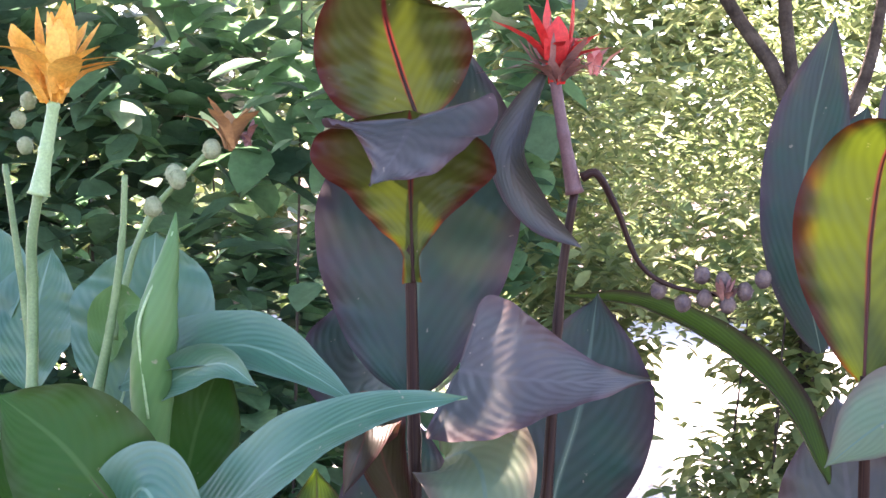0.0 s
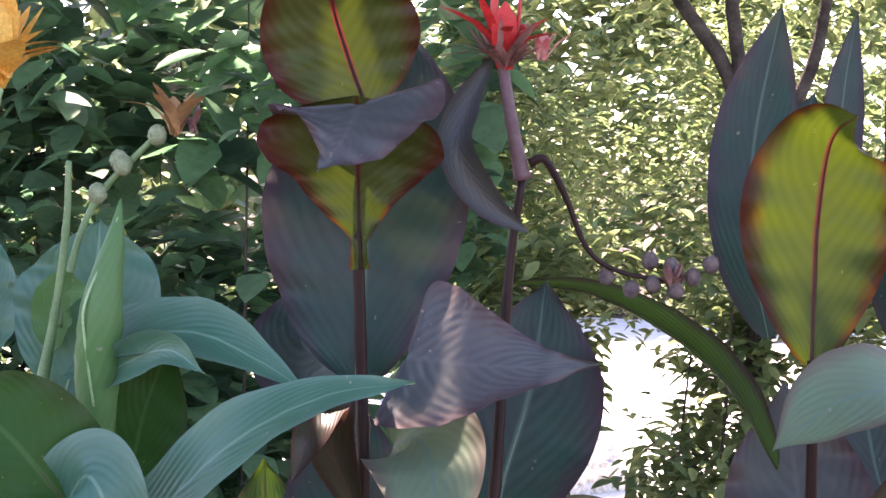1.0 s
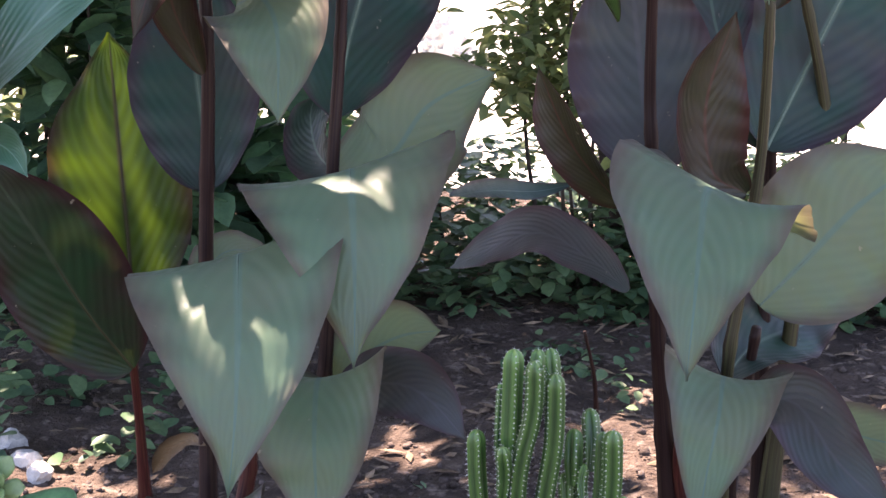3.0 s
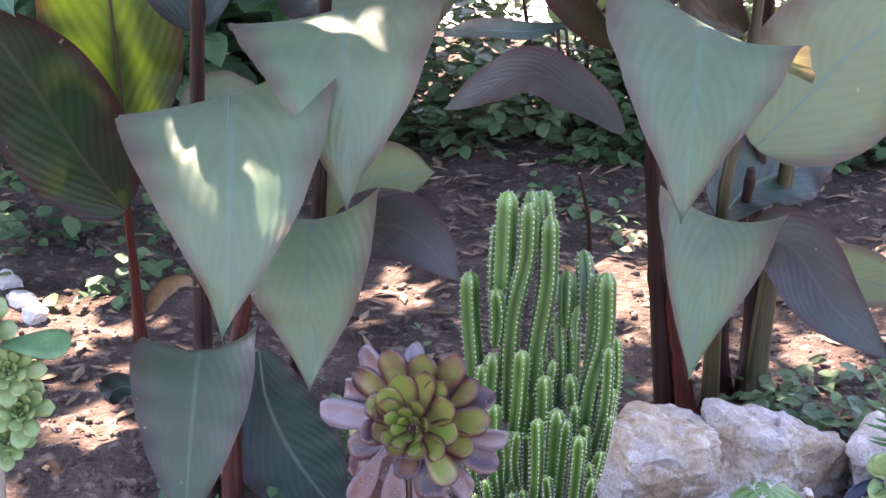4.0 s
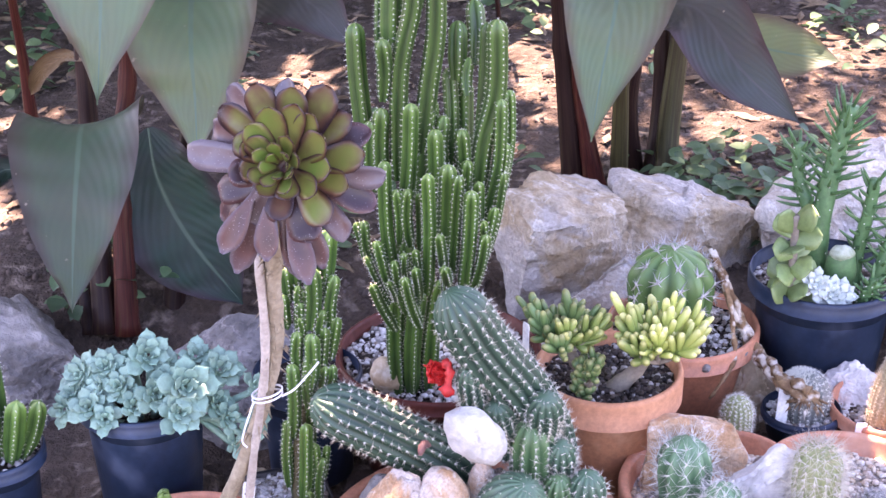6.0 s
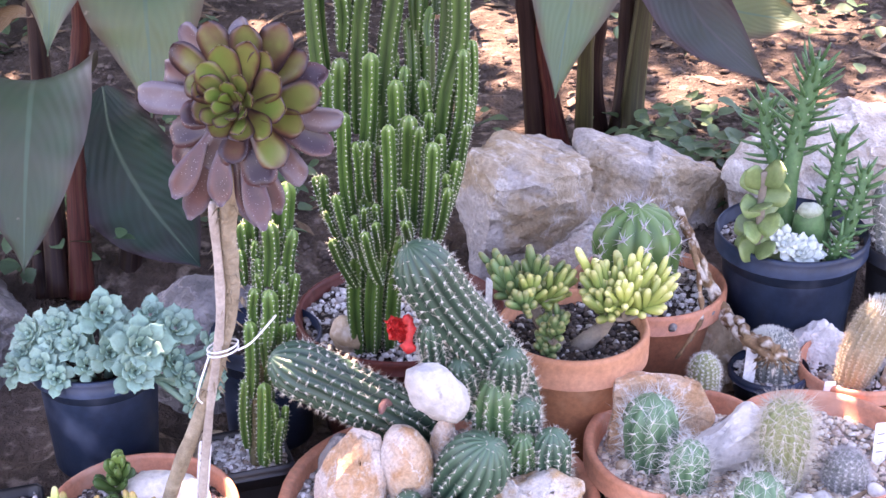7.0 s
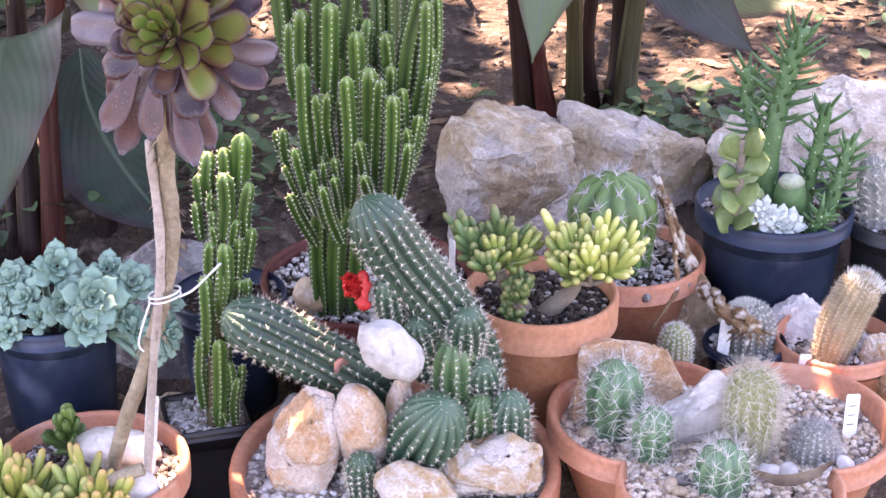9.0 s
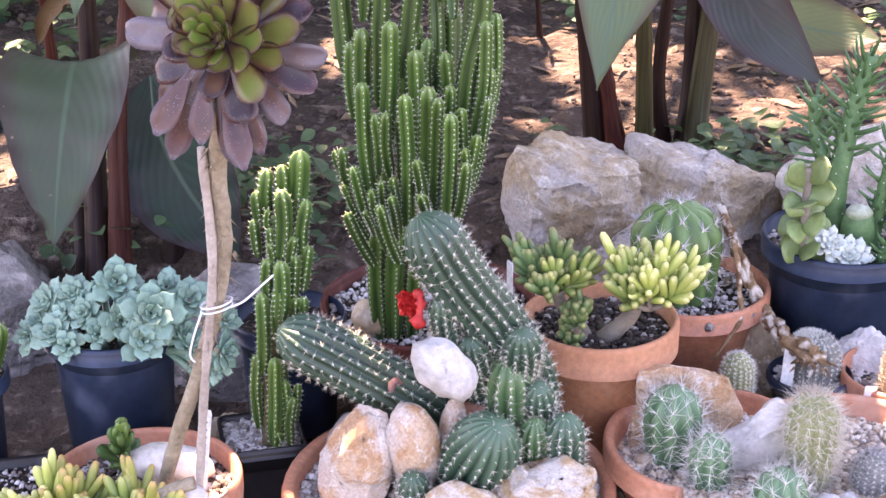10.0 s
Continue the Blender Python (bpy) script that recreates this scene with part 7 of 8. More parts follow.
def tag(label, at, size, yaw, lean, bars=0):
    t = thing("plant_label", label, "plant label", at, "plant labels")
    w, h = size
    m = Matrix.Translation(at) @ Matrix.Rotation(radians(yaw), 4, "Z") @ Matrix.Rotation(radians(lean), 4, "X") @ Matrix.Rotation(radians(6), 4, "Y")
    out = [(-w / 2, 0), (-w * 0.1, -h * 0.12), (w * 0.1, -h * 0.12), (w / 2, 0), (w / 2, h * 0.96), (w * 0.4, h), (-w * 0.4, h), (-w / 2, h * 0.96)]
    s = Soup()
    n = len(out)
    s.put([m @ Vector((x, d, z)) for d in (-0.0005, 0.0005) for x, z in out], [tuple(range(n)), tuple(reversed(range(n, 2 * n)))] + [(i, n + i, n + (i + 1) % n, (i + 1) % n) for i in range(n)])
    part("blade", s, label_white, t, smooth=False)
    for k in range(bars):
        b = Soup()
        z = h * (0.22 + 0.7 * k / max(1, bars))
        b.put([m @ Vector((x, -0.0009, q)) for x, q in ((-w * 0.3, z), (w * 0.25, z + h * 0.01), (w * 0.25, z + h * 0.035), (-w * 0.3, z + h * 0.03))], [(0, 1, 2, 3)])
        part("pencil_mark", b, ink, t, smooth=False)


tag("thin white plastic label stuck in the red-brown pot", (0.064, 1.045, 0.105), (0.011, 0.075), -50, 4)
tag("white plastic label in the small blue pot", (0.386, 1.135, -0.02), (0.015, 0.062), 12, -8)
tag("short white plastic label in the red clay pot", (0.478, 1.10, -0.02), (0.014, 0.030), 5, -4)
tag("white printed label in the lobed planter", (0.512, 0.955, -0.005), (0.017, 0.046), 20, -10, 3)
tag("white plastic label in front of the lobed planter", (0.215, 0.79, -0.10), (0.013, 0.06), 10, -6)
tag("white pencilled label at the foot of the stake", (-0.243, 0.816, 0.004), (0.014, 0.090), -8, -4, 7)


# ---- succulents ----
def petal(soup, base, d, up, length, width, thick, curl, age=0.0, point=0.15, cup=0.25, neck=0.30, swell=1.5, blunt=0.78):
    """A fleshy spoon leaf: base, way, the way its upper side looks, and how far it curls up."""
    d, up = Vector(d).normalized(), Vector(up)
    up = (up - d * up.dot(d)).normalized()
    side = d.cross(up)
    nu, nv = 10, 5
    top, bot, uv = [], [], []
    for i in range(nu):
        u = 1 - (1 - i / (nu - 1)) ** 1.7
        w = width * 0.5 * (neck + (1 - neck) * math.sin(min(1.0, u * 1.28) * math.pi / 2) ** swell) * (1.0 if u < blunt else max(0.0, 1 - ((u - blunt) / (1.003 - blunt)) ** 2) ** (0.5 if blunt > 0.7 else 0.8))
        c = Vector(base) + d * length * (u + (point if i == nu - 1 else 0) * 0.15) + up * length * curl * u * u
        th = thick * (0.6 + 0.4 * math.sin(u * 3.14))
        for j in range(nv):
            v = j / (nv - 1) * 2 - 1
            lift = cup * w * v * v
            q = c + side * w * v + up * lift
            top.append(q + up * th * 0.5 * (1 - v * v))
            bot.append(q - up * th * 0.5 * (1 - v * v * 0.6))
            uv.append((u, (v + 1) / 2))
    f = []
    m = nu * nv
    for i in range(nu - 1):
        for j in range(nv - 1):
            a = i * nv + j
            f.append((a, a + nv, a + nv + 1, a + 1))
            f.append((m + a, m + a + 1, m + a + nv + 1, m + a + nv))
        f.append((i * nv, m + i * nv, m + (i + 1) * nv, (i + 1) * nv))
        f.append((i * nv + nv - 1, (i + 1) * nv + nv - 1, m + (i + 1) * nv + nv - 1, m + i * nv + nv - 1))
    f.append(tuple((nu - 1) * nv + j for j in range(nv)) + tuple(m + (nu - 1) * nv + nv - 1 - j for j in range(nv)))
    soup.put(top + bot, f, uv + uv, age)


def rosette_leaves(centre, axis, count, spread, size, seed, open_from=8, open_to=95, sag=0.0):
    """Yields base, way, upper side, length, and how far out each leaf of a rosette stands."""
    g = random.Random(seed)
    ax = Vector(axis).normalized()
    e = ax.cross(Vector((0, 0.2, 1))).normalized()
    f = ax.cross(e)
    for k in range(count):
        q = (k + 0.5) / count
        a = k * 2.39996 + g.uniform(-0.12, 0.12)
        out = e * math.cos(a) + f * math.sin(a)
        th = radians(open_from + (open_to - open_from) * q ** 0.8 + g.uniform(-5, 5))
        d = ax * math.cos(th) + out * math.sin(th)
        d = (d + Vector((0, 0, -sag * q * q))).normalized()
        up = ax * math.sin(th) - out * math.cos(th)
        yield Vector(centre) - ax * spread * 0.25 * q + out * 0.003, d, up, size * (0.22 + 0.78 * q ** 0.6) * g.uniform(0.9, 1.1), q, out


aeonium = thing("aeonium", "aeonium rosette of olive and purple spoon leaves on a bare stem", "succulent", (-0.29, 0.84, -0.02))
AXIS = Vector((-0.14, -0.90, 0.42)).normalized()
ROS_X = Vector((0.988, -0.150, 0.0))
ROS_Y = AXIS.cross(ROS_X).normalized()
if ROS_Y.z < 0:
    ROS_Y = -ROS_Y
HEART = Vector((-0.143, 0.655, 0.545))


def spoon(angle, reach, width, age, lift):
    """One leaf of the rosette: its way round the heart, how far its tip reaches, its age (0 fresh and green, past 1
    faded, the highest pale lilac with sky sheen painted in) and how steeply it stands.
    """
    a, e = radians(angle), radians(lift)
    out = ROS_X * math.cos(a) + ROS_Y * math.sin(a)
    d = out * math.cos(e) + AXIS * math.sin(e)
    up = AXIS * math.cos(e) - out * math.sin(e)
    wild = min(1.0, age) * 0.35
    up = up + Vector((rng.uniform(-1, 1), rng.uniform(-1, 1), rng.uniform(-1, 1))) * (0.10 + wild)
    reach *= 1.07 if lift > 20 else 1.0
    base = HEART + out * 0.006 - AXIS * (0.014 - 0.0005 * lift)
    s = Soup()
    petal(s, base, d, up, (reach - 0.004) / math.cos(e), width * 1.12, 0.0042, (0.16 if lift > 0 else -0.05) + rng.uniform(-0.05, 0.05), age, 0.05, rng.uniform(0.25, 0.45), 0.42, 1.7, 0.80)
    if age > 0.5:      # limp leaves are crumpled
        s.v = [tuple(Vector(q) + up.normalized() * 0.006 * noise.noise(Vector(q) * 55 + Vector((angle, 0, 0))) + d * 0.003 * noise.noise(Vector(q) * 80)) for q in s.v]
    part("leaf", s, aeonium_leaf, aeonium, "" if age < 0.5 else "limp speckled purple leaf" if age < 1.1 else "pale lilac outer leaf")


for k in range(13):
    spoon(k * 137.5, 0.009 + 0.0016 * k, 0.008 + 0.0006 * k, -0.12 + 0.006 * k, 66 - 2.2 * k)
spoon(75, 0.053, 0.0216, 0.0, 30)
spoon(103, 0.049, 0.0237, 0.0, 30)
spoon(134, 0.043, 0.0216, 0.0, 30)
spoon(58, 0.053, 0.0216, 0.05, 26)
spoon(34, 0.048, 0.0247, 0.0, 26)
spoon(0, 0.045, 0.0227, 0.0, 26)
spoon(-32, 0.038, 0.0206, 0.1, 26)
spoon(-75, 0.029, 0.0206, 0.1, 28)
spoon(-122, 0.030, 0.0216, 0.15, 28)
spoon(-172, 0.035, 0.0227, 0.1, 28)
spoon(156, 0.038, 0.0216, 0.05, 28)
spoon(114, 0.076, 0.0258, 0.1, 10)
spoon(86, 0.069, 0.0268, 0.05, 10)
spoon(63, 0.080, 0.0288, 0.15, 10)
spoon(40, 0.073, 0.0227, 0.1, 8)
spoon(12, 0.073, 0.0258, 0.05, 10)
spoon(-13, 0.059, 0.0227, 0.1, 8)
spoon(-49, 0.061, 0.0268, 0.1, 6)
spoon(-98, 0.047, 0.0227, 0.3, 4)
spoon(157, 0.052, 0.0237, 0.05, 10)
spoon(-168, 0.052, 0.0237, 0.65, 4)
spoon(141, 0.078, 0.0237, 0.25, 6)
spoon(-74, 0.067, 0.0268, 0.7, -4)
spoon(136, 0.096, 0.0258, 1.3, -8)
spoon(103, 0.079, 0.0237, 1.5, -10)
spoon(30, 0.074, 0.0227, 0.75, -6)
spoon(-4, 0.081, 0.0206, 1.5, -8)
spoon(-22, 0.077, 0.0247, 0.8, -10)
spoon(-50, 0.077, 0.0206, 1.2, -12)
spoon(-134, 0.086, 0.0268, 0.75, -14)
spoon(-158, 0.077, 0.0258, 0.7, -10)
spoon(-145, 0.090, 0.0227, 0.85, -16)
spoon(177, 0.104, 0.0258, 1.45, -6)
spoon(160, 0.088, 0.0258, 1.2, -8)
spoon(-124, 0.062, 0.0278, 0.75, -10)
spoon(143, 0.034, 0.0196, 0.1, 34)
g = random.Random(4)
for k in range(6):
    x = (k - 2.5) * 0.015
    s = Soup()
    petal(s, (-0.158 + x * 0.4, 0.672, 0.518), (x * 14 + g.uniform(-0.15, 0.15), -0.40 + g.uniform(-0.2, 0.2), -1), (g.uniform(-0.3, 0.3), -1, 0.1), g.uniform(0.062, 0.092), 0.024, 0.003, g.uniform(-0.14, 0.05), 1.0, 0.3, 0.35, 0.22, 2.2)
    part("leaf", s, aeonium_leaf, aeonium, "limp pinkish lower leaf")
s = Soup()
path = spline([(-0.297, 0.83, -0.05), (-0.285, 0.82, -0.003), (-0.256, 0.80, 0.080), (-0.226, 0.782, 0.155), (-0.184, 0.752, 0.293), (-0.174, 0.725, 0.40), (-0.152, 0.685, 0.525)], 36)
tube(s, path, [0.0074 + 0.0010 * i / 35 for i in range(36)], 12, 0.25)
for k in range(70):
    i = rng.randrange(14, 34)
    a = rng.uniform(0, 6.28)
    c = path[i] + Vector((math.cos(a), math.sin(a), 0)) * 0.010
    spike(s, c, c + Vector((math.cos(a), math.sin(a), -1.2)).normalized() * rng.uniform(0.006, 0.02), 0.0015)
part("stem", s, fibre, aeonium, "bare tan stem with shaggy leaf scars")
s = Soup()
tube(s, spline([(-0.292, 0.79, -0.01), (-0.274, 0.772, 0.014), (-0.256, 0.772, 0.026), (-0.237, 0.776, 0.032)], 10), [0.0080 - 0.0001 * i for i in range(10)], 9, 0.2)
part("side_stem", s, fibre, aeonium)

stake = thing("stake", "weathered pale cane stake beside the aeonium stem", "stake", (-0.24, 0.80, 0))
s = Soup()
tube(s, spline([(-0.243, 0.806, -0.03), (-0.239, 0.800, 0.019), (-0.217, 0.775, 0.156), (-0.19, 0.738, 0.299), (-0.186, 0.716, 0.425)], 20), [0.0046 + 0.0005 * math.sin(i * 2.2) for i in range(20)], 9, 0.1)
part("cane", s, cane, stake)
tie = thing("string_tie", "white string tied round the stake and stem", "string", (-0.2, 0.76, 0.23))
s = Soup()
c = Vector((-0.194, 0.756, 0.248))
for q in (-0.003, 0.002):
    ring = [c + Vector((math.cos(a) * 0.0155, math.sin(a) * 0.0125, q + 0.004 * math.cos(a))) for a in np.linspace(0, 6.283, 22)]
    tube(s, ring, [0.0011] * 22, 5)
part("loop", s, string_white, tie)
s = Soup()
tube(s, spline([(-0.178, 0.748, 0.250), (-0.166, 0.755, 0.254), (-0.154, 0.77, 0.262), (-0.145, 0.79, 0.266)], 14), [0.0012] * 14, 5)
tube(s, spline([(-0.206, 0.745, 0.245), (-0.212, 0.742, 0.228), (-0.217, 0.742, 0.213), (-0.221, 0.745, 0.196), (-0.216, 0.744, 0.190)], 14), [0.0011] * 14, 5)
part("loose_end", s, string_white, tie)

echeveria = thing("echeveria", "crowd of powdery blue-green rosettes spilling over a dark pot", "succulent", (-0.39, 1.0, 0.09))
g = random.Random(15)
spots = [(-0.373, 0.980, 0.159, 0.026), (-0.322, 0.935, 0.144, 0.032), (-0.359, 0.945, 0.128, 0.024), (-0.327, 0.918, 0.121, 0.026), (-0.385, 0.940, 0.112, 0.018), (-0.406, 0.960, 0.127, 0.022), (-0.426, 0.985, 0.138, 0.023), (-0.458, 0.985, 0.125, 0.026),
         (-0.439, 0.945, 0.107, 0.024), (-0.473, 0.955, 0.097, 0.019), (-0.416, 0.925, 0.104, 0.018), (-0.293, 0.990, 0.135, 0.026), (-0.325, 1.010, 0.141, 0.020), (-0.363, 0.990, 0.138, 0.018), (-0.293, 0.965, 0.105, 0.020)]
spots += [(-0.252, 0.985, 0.115, 0.018), (-0.247, 0.955, 0.091, 0.020), (-0.280, 0.955, 0.092, 0.018), (-0.257, 0.955, 0.069, 0.016), (-0.272, 0.955, 0.054, 0.014), (-0.465, 0.970, 0.110, 0.018), (-0.400, 1.010, 0.134, 0.020), (-0.306, 0.975, 0.125, 0.020),
          (-0.346, 0.960, 0.137, 0.019), (-0.435, 0.965, 0.120, 0.020), (-0.405, 0.980, 0.135, 0.018)]
for k, (x, y, z, r) in enumerate(spots):
    core = Soup()
    tube(core, [Vector((x, y, z - 0.004)), Vector((x * 0.6 - 0.155, y * 0.6 + 0.4, 0.08))], [0.004, 0.005], 6)
    ros = part("rosette", core, eche_skin, echeveria)
    away = Vector(((x + 0.385) * 0.8 + g.uniform(-0.05, 0.05), -0.06 + (y - 1.0) * 1.0 + g.uniform(-0.03, 0.03), 0.10 if z > 0.1 else 0.04))
    for b, d, up, n, q, out in rosette_leaves((x, y, z), away, 18 if r > 0.019 else 13, 0.012, r * 1.08, k, 10, 92, 0.0):
        s = Soup()
        petal(s, b, d, up, n, n * 0.74, 0.0036, 0.10, 0, 0.6, 0.26, 0.42, 1.2, 0.70)
        part("leaf", s, eche_skin, ros)


crassula = thing("crassula", "branching crassula with finger-shaped yellow-green leaves", "succulent", (0.15, 1.08, 0.07))
for points, r0, r1 in (([(0.155, 1.075, 0.055), (0.140, 1.07, 0.085), (0.122, 1.065, 0.115), (0.112, 1.06, 0.150)], 0.012, 0.006), ([(0.155, 1.075, 0.055), (0.180, 1.07, 0.080), (0.200, 1.065, 0.105), (0.212, 1.06, 0.140)], 0.013, 0.007),
                       ([(0.148, 1.07, 0.065), (0.142, 1.05, 0.085), (0.140, 1.045, 0.10)], 0.008, 0.004)):
    s = Soup()
    limb(s, points, r0, r1, 9)
    part("branch", s, gum_bark, crassula)


def tufts(plant, centre, spread, tips, per, skins, length, r, seed, up=0.9):
    """Finger leaves in separate tufts on short twigs that spread from one fork."""
    g = random.Random(seed)
    foot = Vector(centre) - Vector((0, 0, spread[2] * 1.3))
    for k in range(tips):
        a, b = k * 2.4 + g.uniform(-0.4, 0.4), math.sqrt((k + 0.4) / tips)
        tip = Vector(centre) + Vector((math.cos(a) * b * spread[0], math.sin(a) * b * spread[1], (g.uniform(-0.1, 1.0) - b * 0.6) * spread[2]))
        s = Soup()
        limb(s, [foot, foot.lerp(tip, 0.55) - Vector((0, 0, 0.004)), tip], r * 0.9, r * 0.6, 6)
        lean = (tip - foot).normalized()
        twig = part("twig", s, gum_bark, plant)
        s = Soup()
        for j in range(per):
            q = j / per
            c = j * 2.4 + g.uniform(-0.3, 0.3)
            e = lean.cross(Vector((0.3, 0.9, 0.2))).normalized()
            side = e * math.cos(c) + lean.cross(e) * math.sin(c)
            d = (lean * (up * q + 0.25) + side * (1.05 - 0.75 * q) + Vector((g.uniform(-0.3, 0.3), g.uniform(-0.3, 0.3), 0.40 + g.uniform(-0.2, 0.3)))).normalized()
            n, rr = length * g.uniform(0.7, 1.15) * (0.75 + 0.35 * q), r * g.uniform(0.85, 1.15)
            p = tip + lean * length * (q - 0.75) * 0.7
            bend = Vector((0, 0, 0.12 * n))
            path = [p + d * n * w + bend * w * w for w in (0, 0.15, 0.4, 0.65, 0.85, 0.96, 1.0)]
            tube(s, path, [rr * w for w in (0.6, 0.8, 1.0, 1.1, 1.0, 0.7, 0.25)], 7, 0.0, [0.1, 0.3, 0.6, 0.9, 1.2, 1.6, 1.9])
        part("finger_foliage", s, skins[k % len(skins)], twig, kind="stuff")


tufts(crassula, (0.110, 1.055, 0.160), (0.036, 0.030, 0.024), 10, 14, (finger_skin, finger_skin, finger_mid), 0.031, 0.0045, 61)
tufts(crassula, (0.222, 1.050, 0.153), (0.042, 0.030, 0.024), 10, 15, (finger_pale, finger_mid, finger_pale), 0.036, 0.0046, 62)
tufts(crassula, (0.140, 1.040, 0.112), (0.018, 0.014, 0.014), 3, 10, (finger_skin,), 0.022, 0.0042, 64)
tufts(crassula, (0.132, 1.045, 0.080), (0.013, 0.010, 0.010), 2, 9, (finger_skin,), 0.018, 0.0038, 65)

crassula_b = thing("crassula", "low crassula with upright yellow-tipped finger leaves", "succulent", (-0.36, 0.77, -0.02))
tufts(crassula_b, (-0.378, 0.752, 0.000), (0.046, 0.030, 0.020), 9, 11, (finger_orange, finger_pale, finger_mid), 0.040, 0.0050, 71, 1.4)
tufts(crassula_b, (-0.292, 0.748, -0.002), (0.040, 0.024, 0.020), 7, 10, (finger_orange, finger_mid, finger_orange), 0.040, 0.0050, 73, 1.4)
crassula_c = thing("crassula", "small dark green jade cutting in the terracotta pot", "succulent", (-0.345, 0.87, -0.01))
for k in range(16):
    a, q = k * 2.4, k / 15
    s = Soup()
    petal(s, (-0.348 + 0.010 * q, 0.862, -0.012 + 0.042 * q), (math.cos(a) * (1.1 - 0.8 * q), math.sin(a) * (1.1 - 0.8 * q) - 0.2, 0.35 + 1.1 * q), (-math.cos(a) * 0.5, -0.6, 1), 0.034 - 0.008 * q, 0.014, 0.008, 0.12, 1.2 * q, 0, 0.1)
    part("leaf", s, jade_tube, crassula_c)

jade = thing("jade_plant", "jade plant with round pale green leaves", "succulent", (0.405, 1.27, 0.09))
s = Soup()
limb(s, [(0.408, 1.275, 0.08), (0.406, 1.27, 0.14), (0.404, 1.265, 0.215)], 0.007, 0.005, 8)
part("stem", s, gum_bark, jade)
g = random.Random(33)
for k in range(15):
    z = 0.084 + 0.120 * k / 14
    a = k * 1.57 + (k // 2) * 0.35 + g.uniform(-0.5, 0.5)
    d = Vector((math.cos(a), math.sin(a) - 0.25, g.uniform(0.0, 0.6) + 0.5 * (k > 12)))
    s = Soup()
    petal(s, (0.405, 1.268, z), d, (g.uniform(-0.4, 0.4), -0.9, 0.7), g.uniform(0.034, 0.044), g.uniform(0.032, 0.040), 0.006, 0.05, 0, 0, 0.08, 0.45, 0.9, 0.60)
    part("leaf", s, jade_skin, jade)

cylinder = thing("cactus", "upright cylinder cactus with awl-shaped green leaves", "cactus", (0.446, 1.32, 0.09))


def awl_stem(points, r, r1, leaves, length, seed, bare=0.35):
    g = random.Random(seed)
    path = spline(points, 26)
    s, n = Soup(), Soup()
    tube(s, path, [r + (r1 - r) * i / 25 for i in range(26)], 10, 0.12)
    stem_ob = part("stem", s, aus_skin, cylinder)
    tg = tangents(path)
    fr = frames_along(path)
    for k in range(leaves):
        q = bare + (1 - bare) * k / (leaves - 1)
        i = min(25, int(q * 25))
        a = k * 2.39996
        out = fr[i][0] * math.cos(a) + fr[i][1] * math.sin(a)
        d = (out + tg[i] * (0.35 + 1.2 * max(0, q - 0.8) * 5)).normalized()
        ln = length * g.uniform(0.75, 1.1) * (1 if q < 0.93 else 0.7)
        p = path[i] + out * r1 * 0.7
        tube(n, [p, p + d * ln * 0.45 + tg[i] * ln * 0.03, p + d * ln * 0.8 + tg[i] * ln * 0.1, p + d * ln + tg[i] * ln * 0.16], [0.0024, 0.0025, 0.0018, 0.0003], 5)
    part("awl_foliage", n, aus_skin, stem_ob, kind="stuff")
    dots = Soup()
    for k in range(leaves):
        i = min(24, int(25 * k / leaves))
        a = k * 2.39996
        out = fr[i][0] * math.cos(a) + fr[i][1] * math.sin(a)
        ball(dots, path[i] + out * (r + (r1 - r) * i / 25), 0.0010, 5, 4)
    part("areole_wool", dots, wool, stem_ob, kind="stuff")


awl_stem([(0.445, 1.325, 0.085), (0.447, 1.33, 0.17), (0.458, 1.34, 0.25), (0.475, 1.345, 0.335)], 0.0155, 0.010, 50, 0.044, 1, 0.50)
awl_stem([(0.447, 1.33, 0.16), (0.428, 1.345, 0.20), (0.417, 1.355, 0.235), (0.415, 1.36, 0.275)], 0.011, 0.008, 26, 0.034, 2, 0.3)
awl_stem([(0.495, 1.325, 0.085), (0.500, 1.33, 0.14), (0.508, 1.33, 0.19), (0.512, 1.33, 0.238)], 0.010, 0.008, 32, 0.032, 3, 0.2)
awl_stem([(0.520, 1.31, 0.085), (0.528, 1.31, 0.12), (0.538, 1.315, 0.16), (0.545, 1.32, 0.195)], 0.010, 0.008, 30, 0.030, 4, 0.2)
awl_stem([(0.500, 1.275, 0.085), (0.505, 1.265, 0.105), (0.512, 1.26, 0.125)], 0.010, 0.008, 22, 0.020, 5, 0.2)
pad = thing("opuntia", "stubby pale green cactus pad in the blue pot", "cactus", (0.473, 1.30, 0.09))
s = Soup()
blob(s, (0.473, 1.30, 0.118), ((0.021, 0, 0), (0, 0.015, 0), (0, 0, 0.038)), 16, 12, 0.08, 3.0)
part("pad", s, aus_skin, pad)
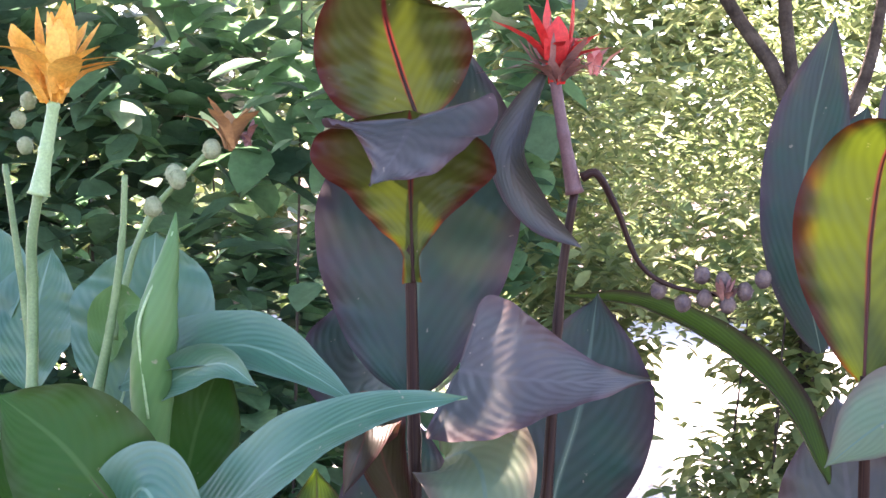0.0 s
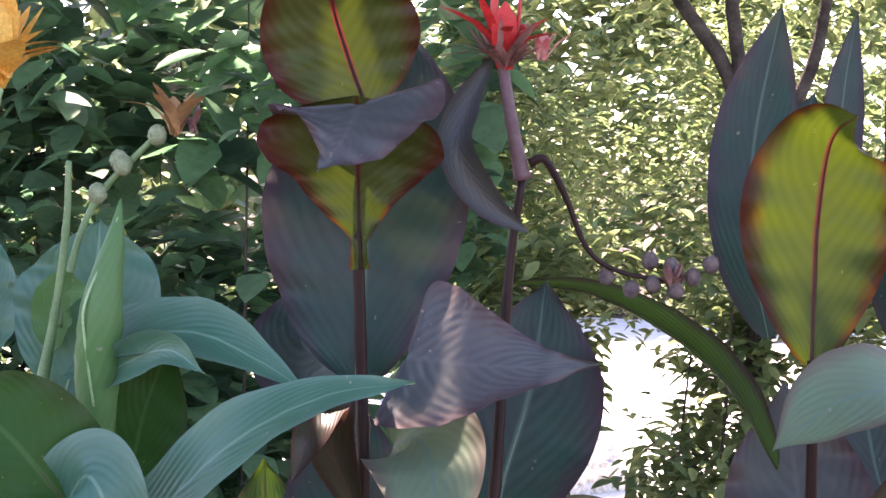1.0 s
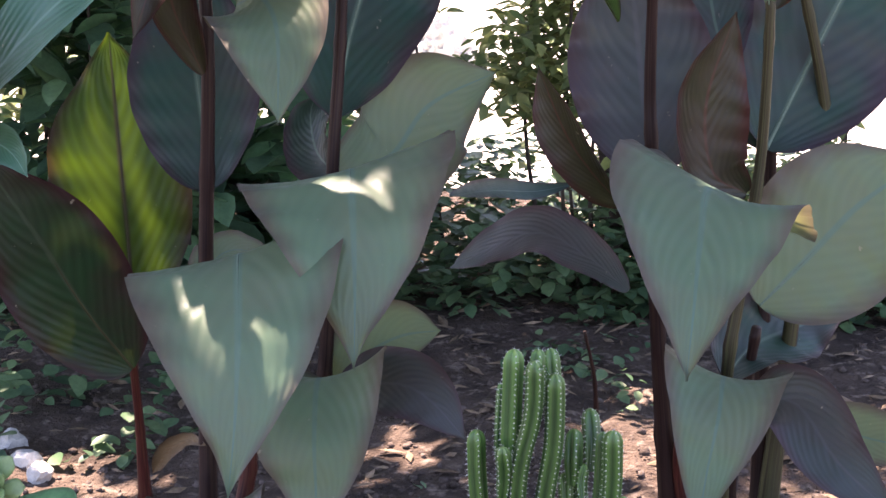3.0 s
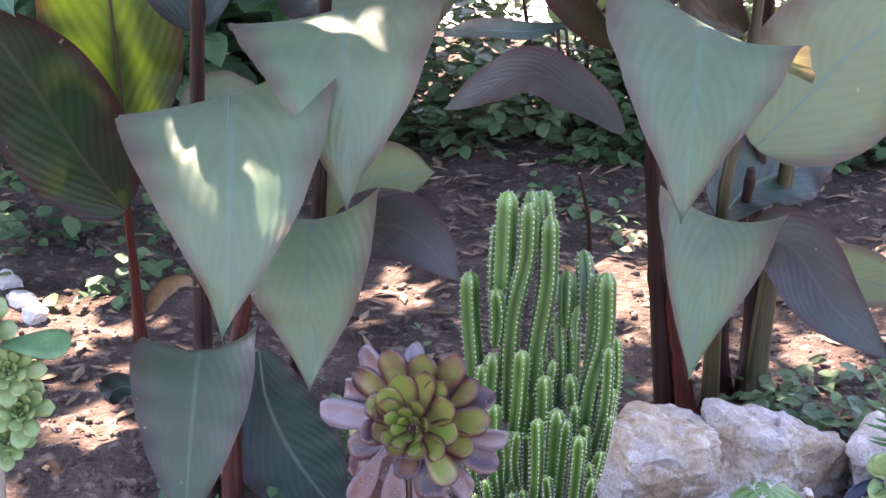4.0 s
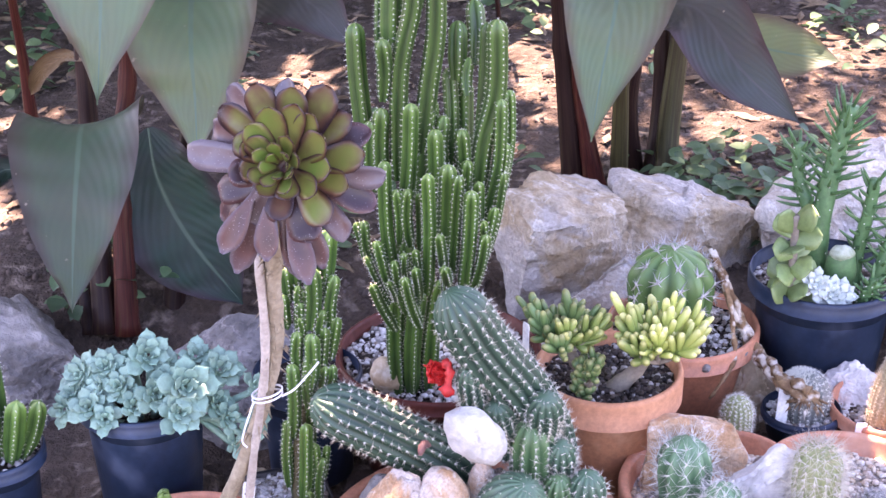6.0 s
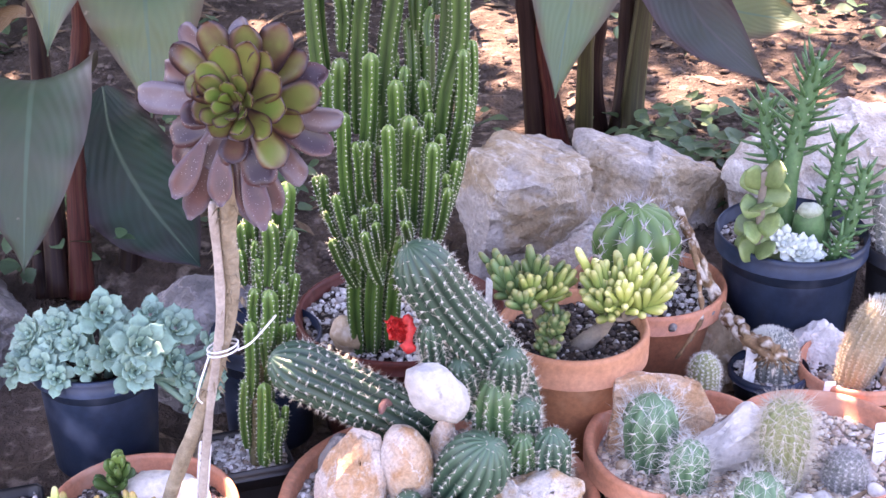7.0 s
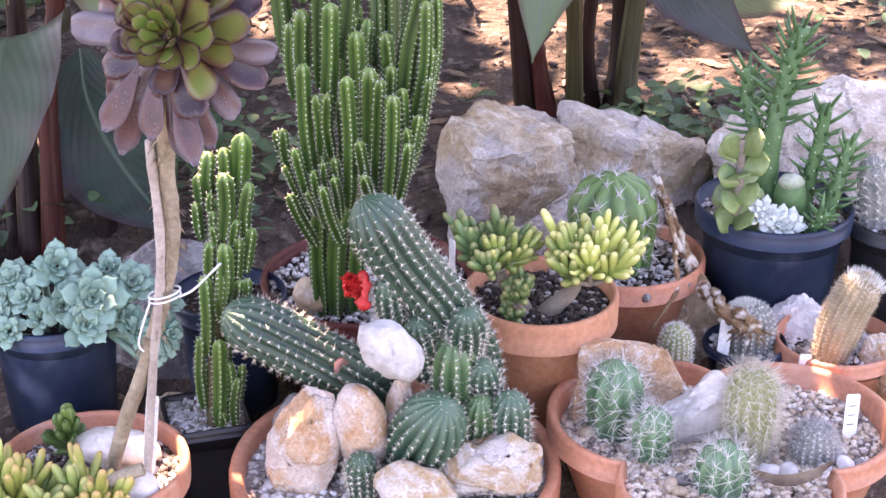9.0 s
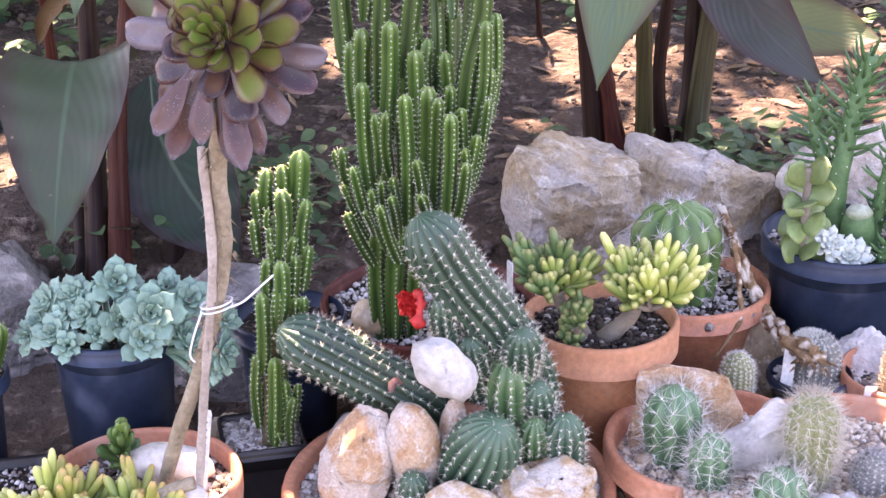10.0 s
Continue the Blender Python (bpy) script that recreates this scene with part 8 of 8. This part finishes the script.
s = Soup()
blob(s, (0.473, 1.298, 0.146), ((0.0165, 0, 0), (0, 0.012, 0), (0, 0, 0.011)), 14, 8, 0.15, 5.0)
part("scar", s, scar_skin, pad, "chalky white top of the pad")
white_ros = thing("echeveria", "small powdery white rosette in the blue pot", "succulent", (0.456, 1.262, 0.10))
for x, y, z, r in ((0.458, 1.258, 0.106, 0.026), (0.437, 1.262, 0.118, 0.022), (0.470, 1.262, 0.102, 0.022)):
    core = Soup()
    ball(core, (x, y, z - 0.004), 0.006)
    ros = part("rosette", core, white_skin, white_ros)
    for b, d, up, n, q, out in rosette_leaves((x, y, z), (0, -0.7, 0.7), 20, 0.02, r, int(x * 1000), 10, 88):
        s = Soup()
        petal(s, b, d, up, n, n * 0.62, 0.004, 0.15, 0, 0.9, 0.22)
        part("leaf", s, white_skin, ros)

left_aeonium = thing("aeonium", "pale green branching aeonium at the end of the row", "succulent", (-0.69, 0.95, 0.0))
s = Soup()
limb(s, [(-0.70, 0.95, -0.06), (-0.69, 0.95, 0.15), (-0.67, 0.95, 0.40)], 0.014, 0.010, 8)
part("stem", s, gum_bark, left_aeonium)
for x, z, r, k in ((-0.640, 0.455, 0.042, 1), (-0.632, 0.405, 0.040, 2), (-0.670, 0.50, 0.042, 3), (-0.650, 0.365, 0.035, 4)):
    core = Soup()
    tube(core, [Vector((x, 0.935, z)), Vector((-0.685, 0.95, z - 0.06))], [0.006, 0.006], 6)
    ros = part("rosette", core, jade_skin, left_aeonium)
    for b, d, up, n, q, out in rosette_leaves((x, 0.93, z), (0.2, -0.8, 0.5), 22, 0.02, r, k, 10, 90):
        s = Soup()
        petal(s, b, d, up, n, n * 0.55, 0.004, 0.15, 0, 0.3, 0.22)
        part("leaf", s, jade_skin, ros)
s = Soup()
petal(s, (-0.645, 0.93, 0.487), (1, 0, 0.02), (0, -0.6, 1), 0.080, 0.042, 0.006, 0.02, 0, 0, 0.1)
part("leaf", s, aus_skin, left_aeonium, "flat dark blue-green leaf")
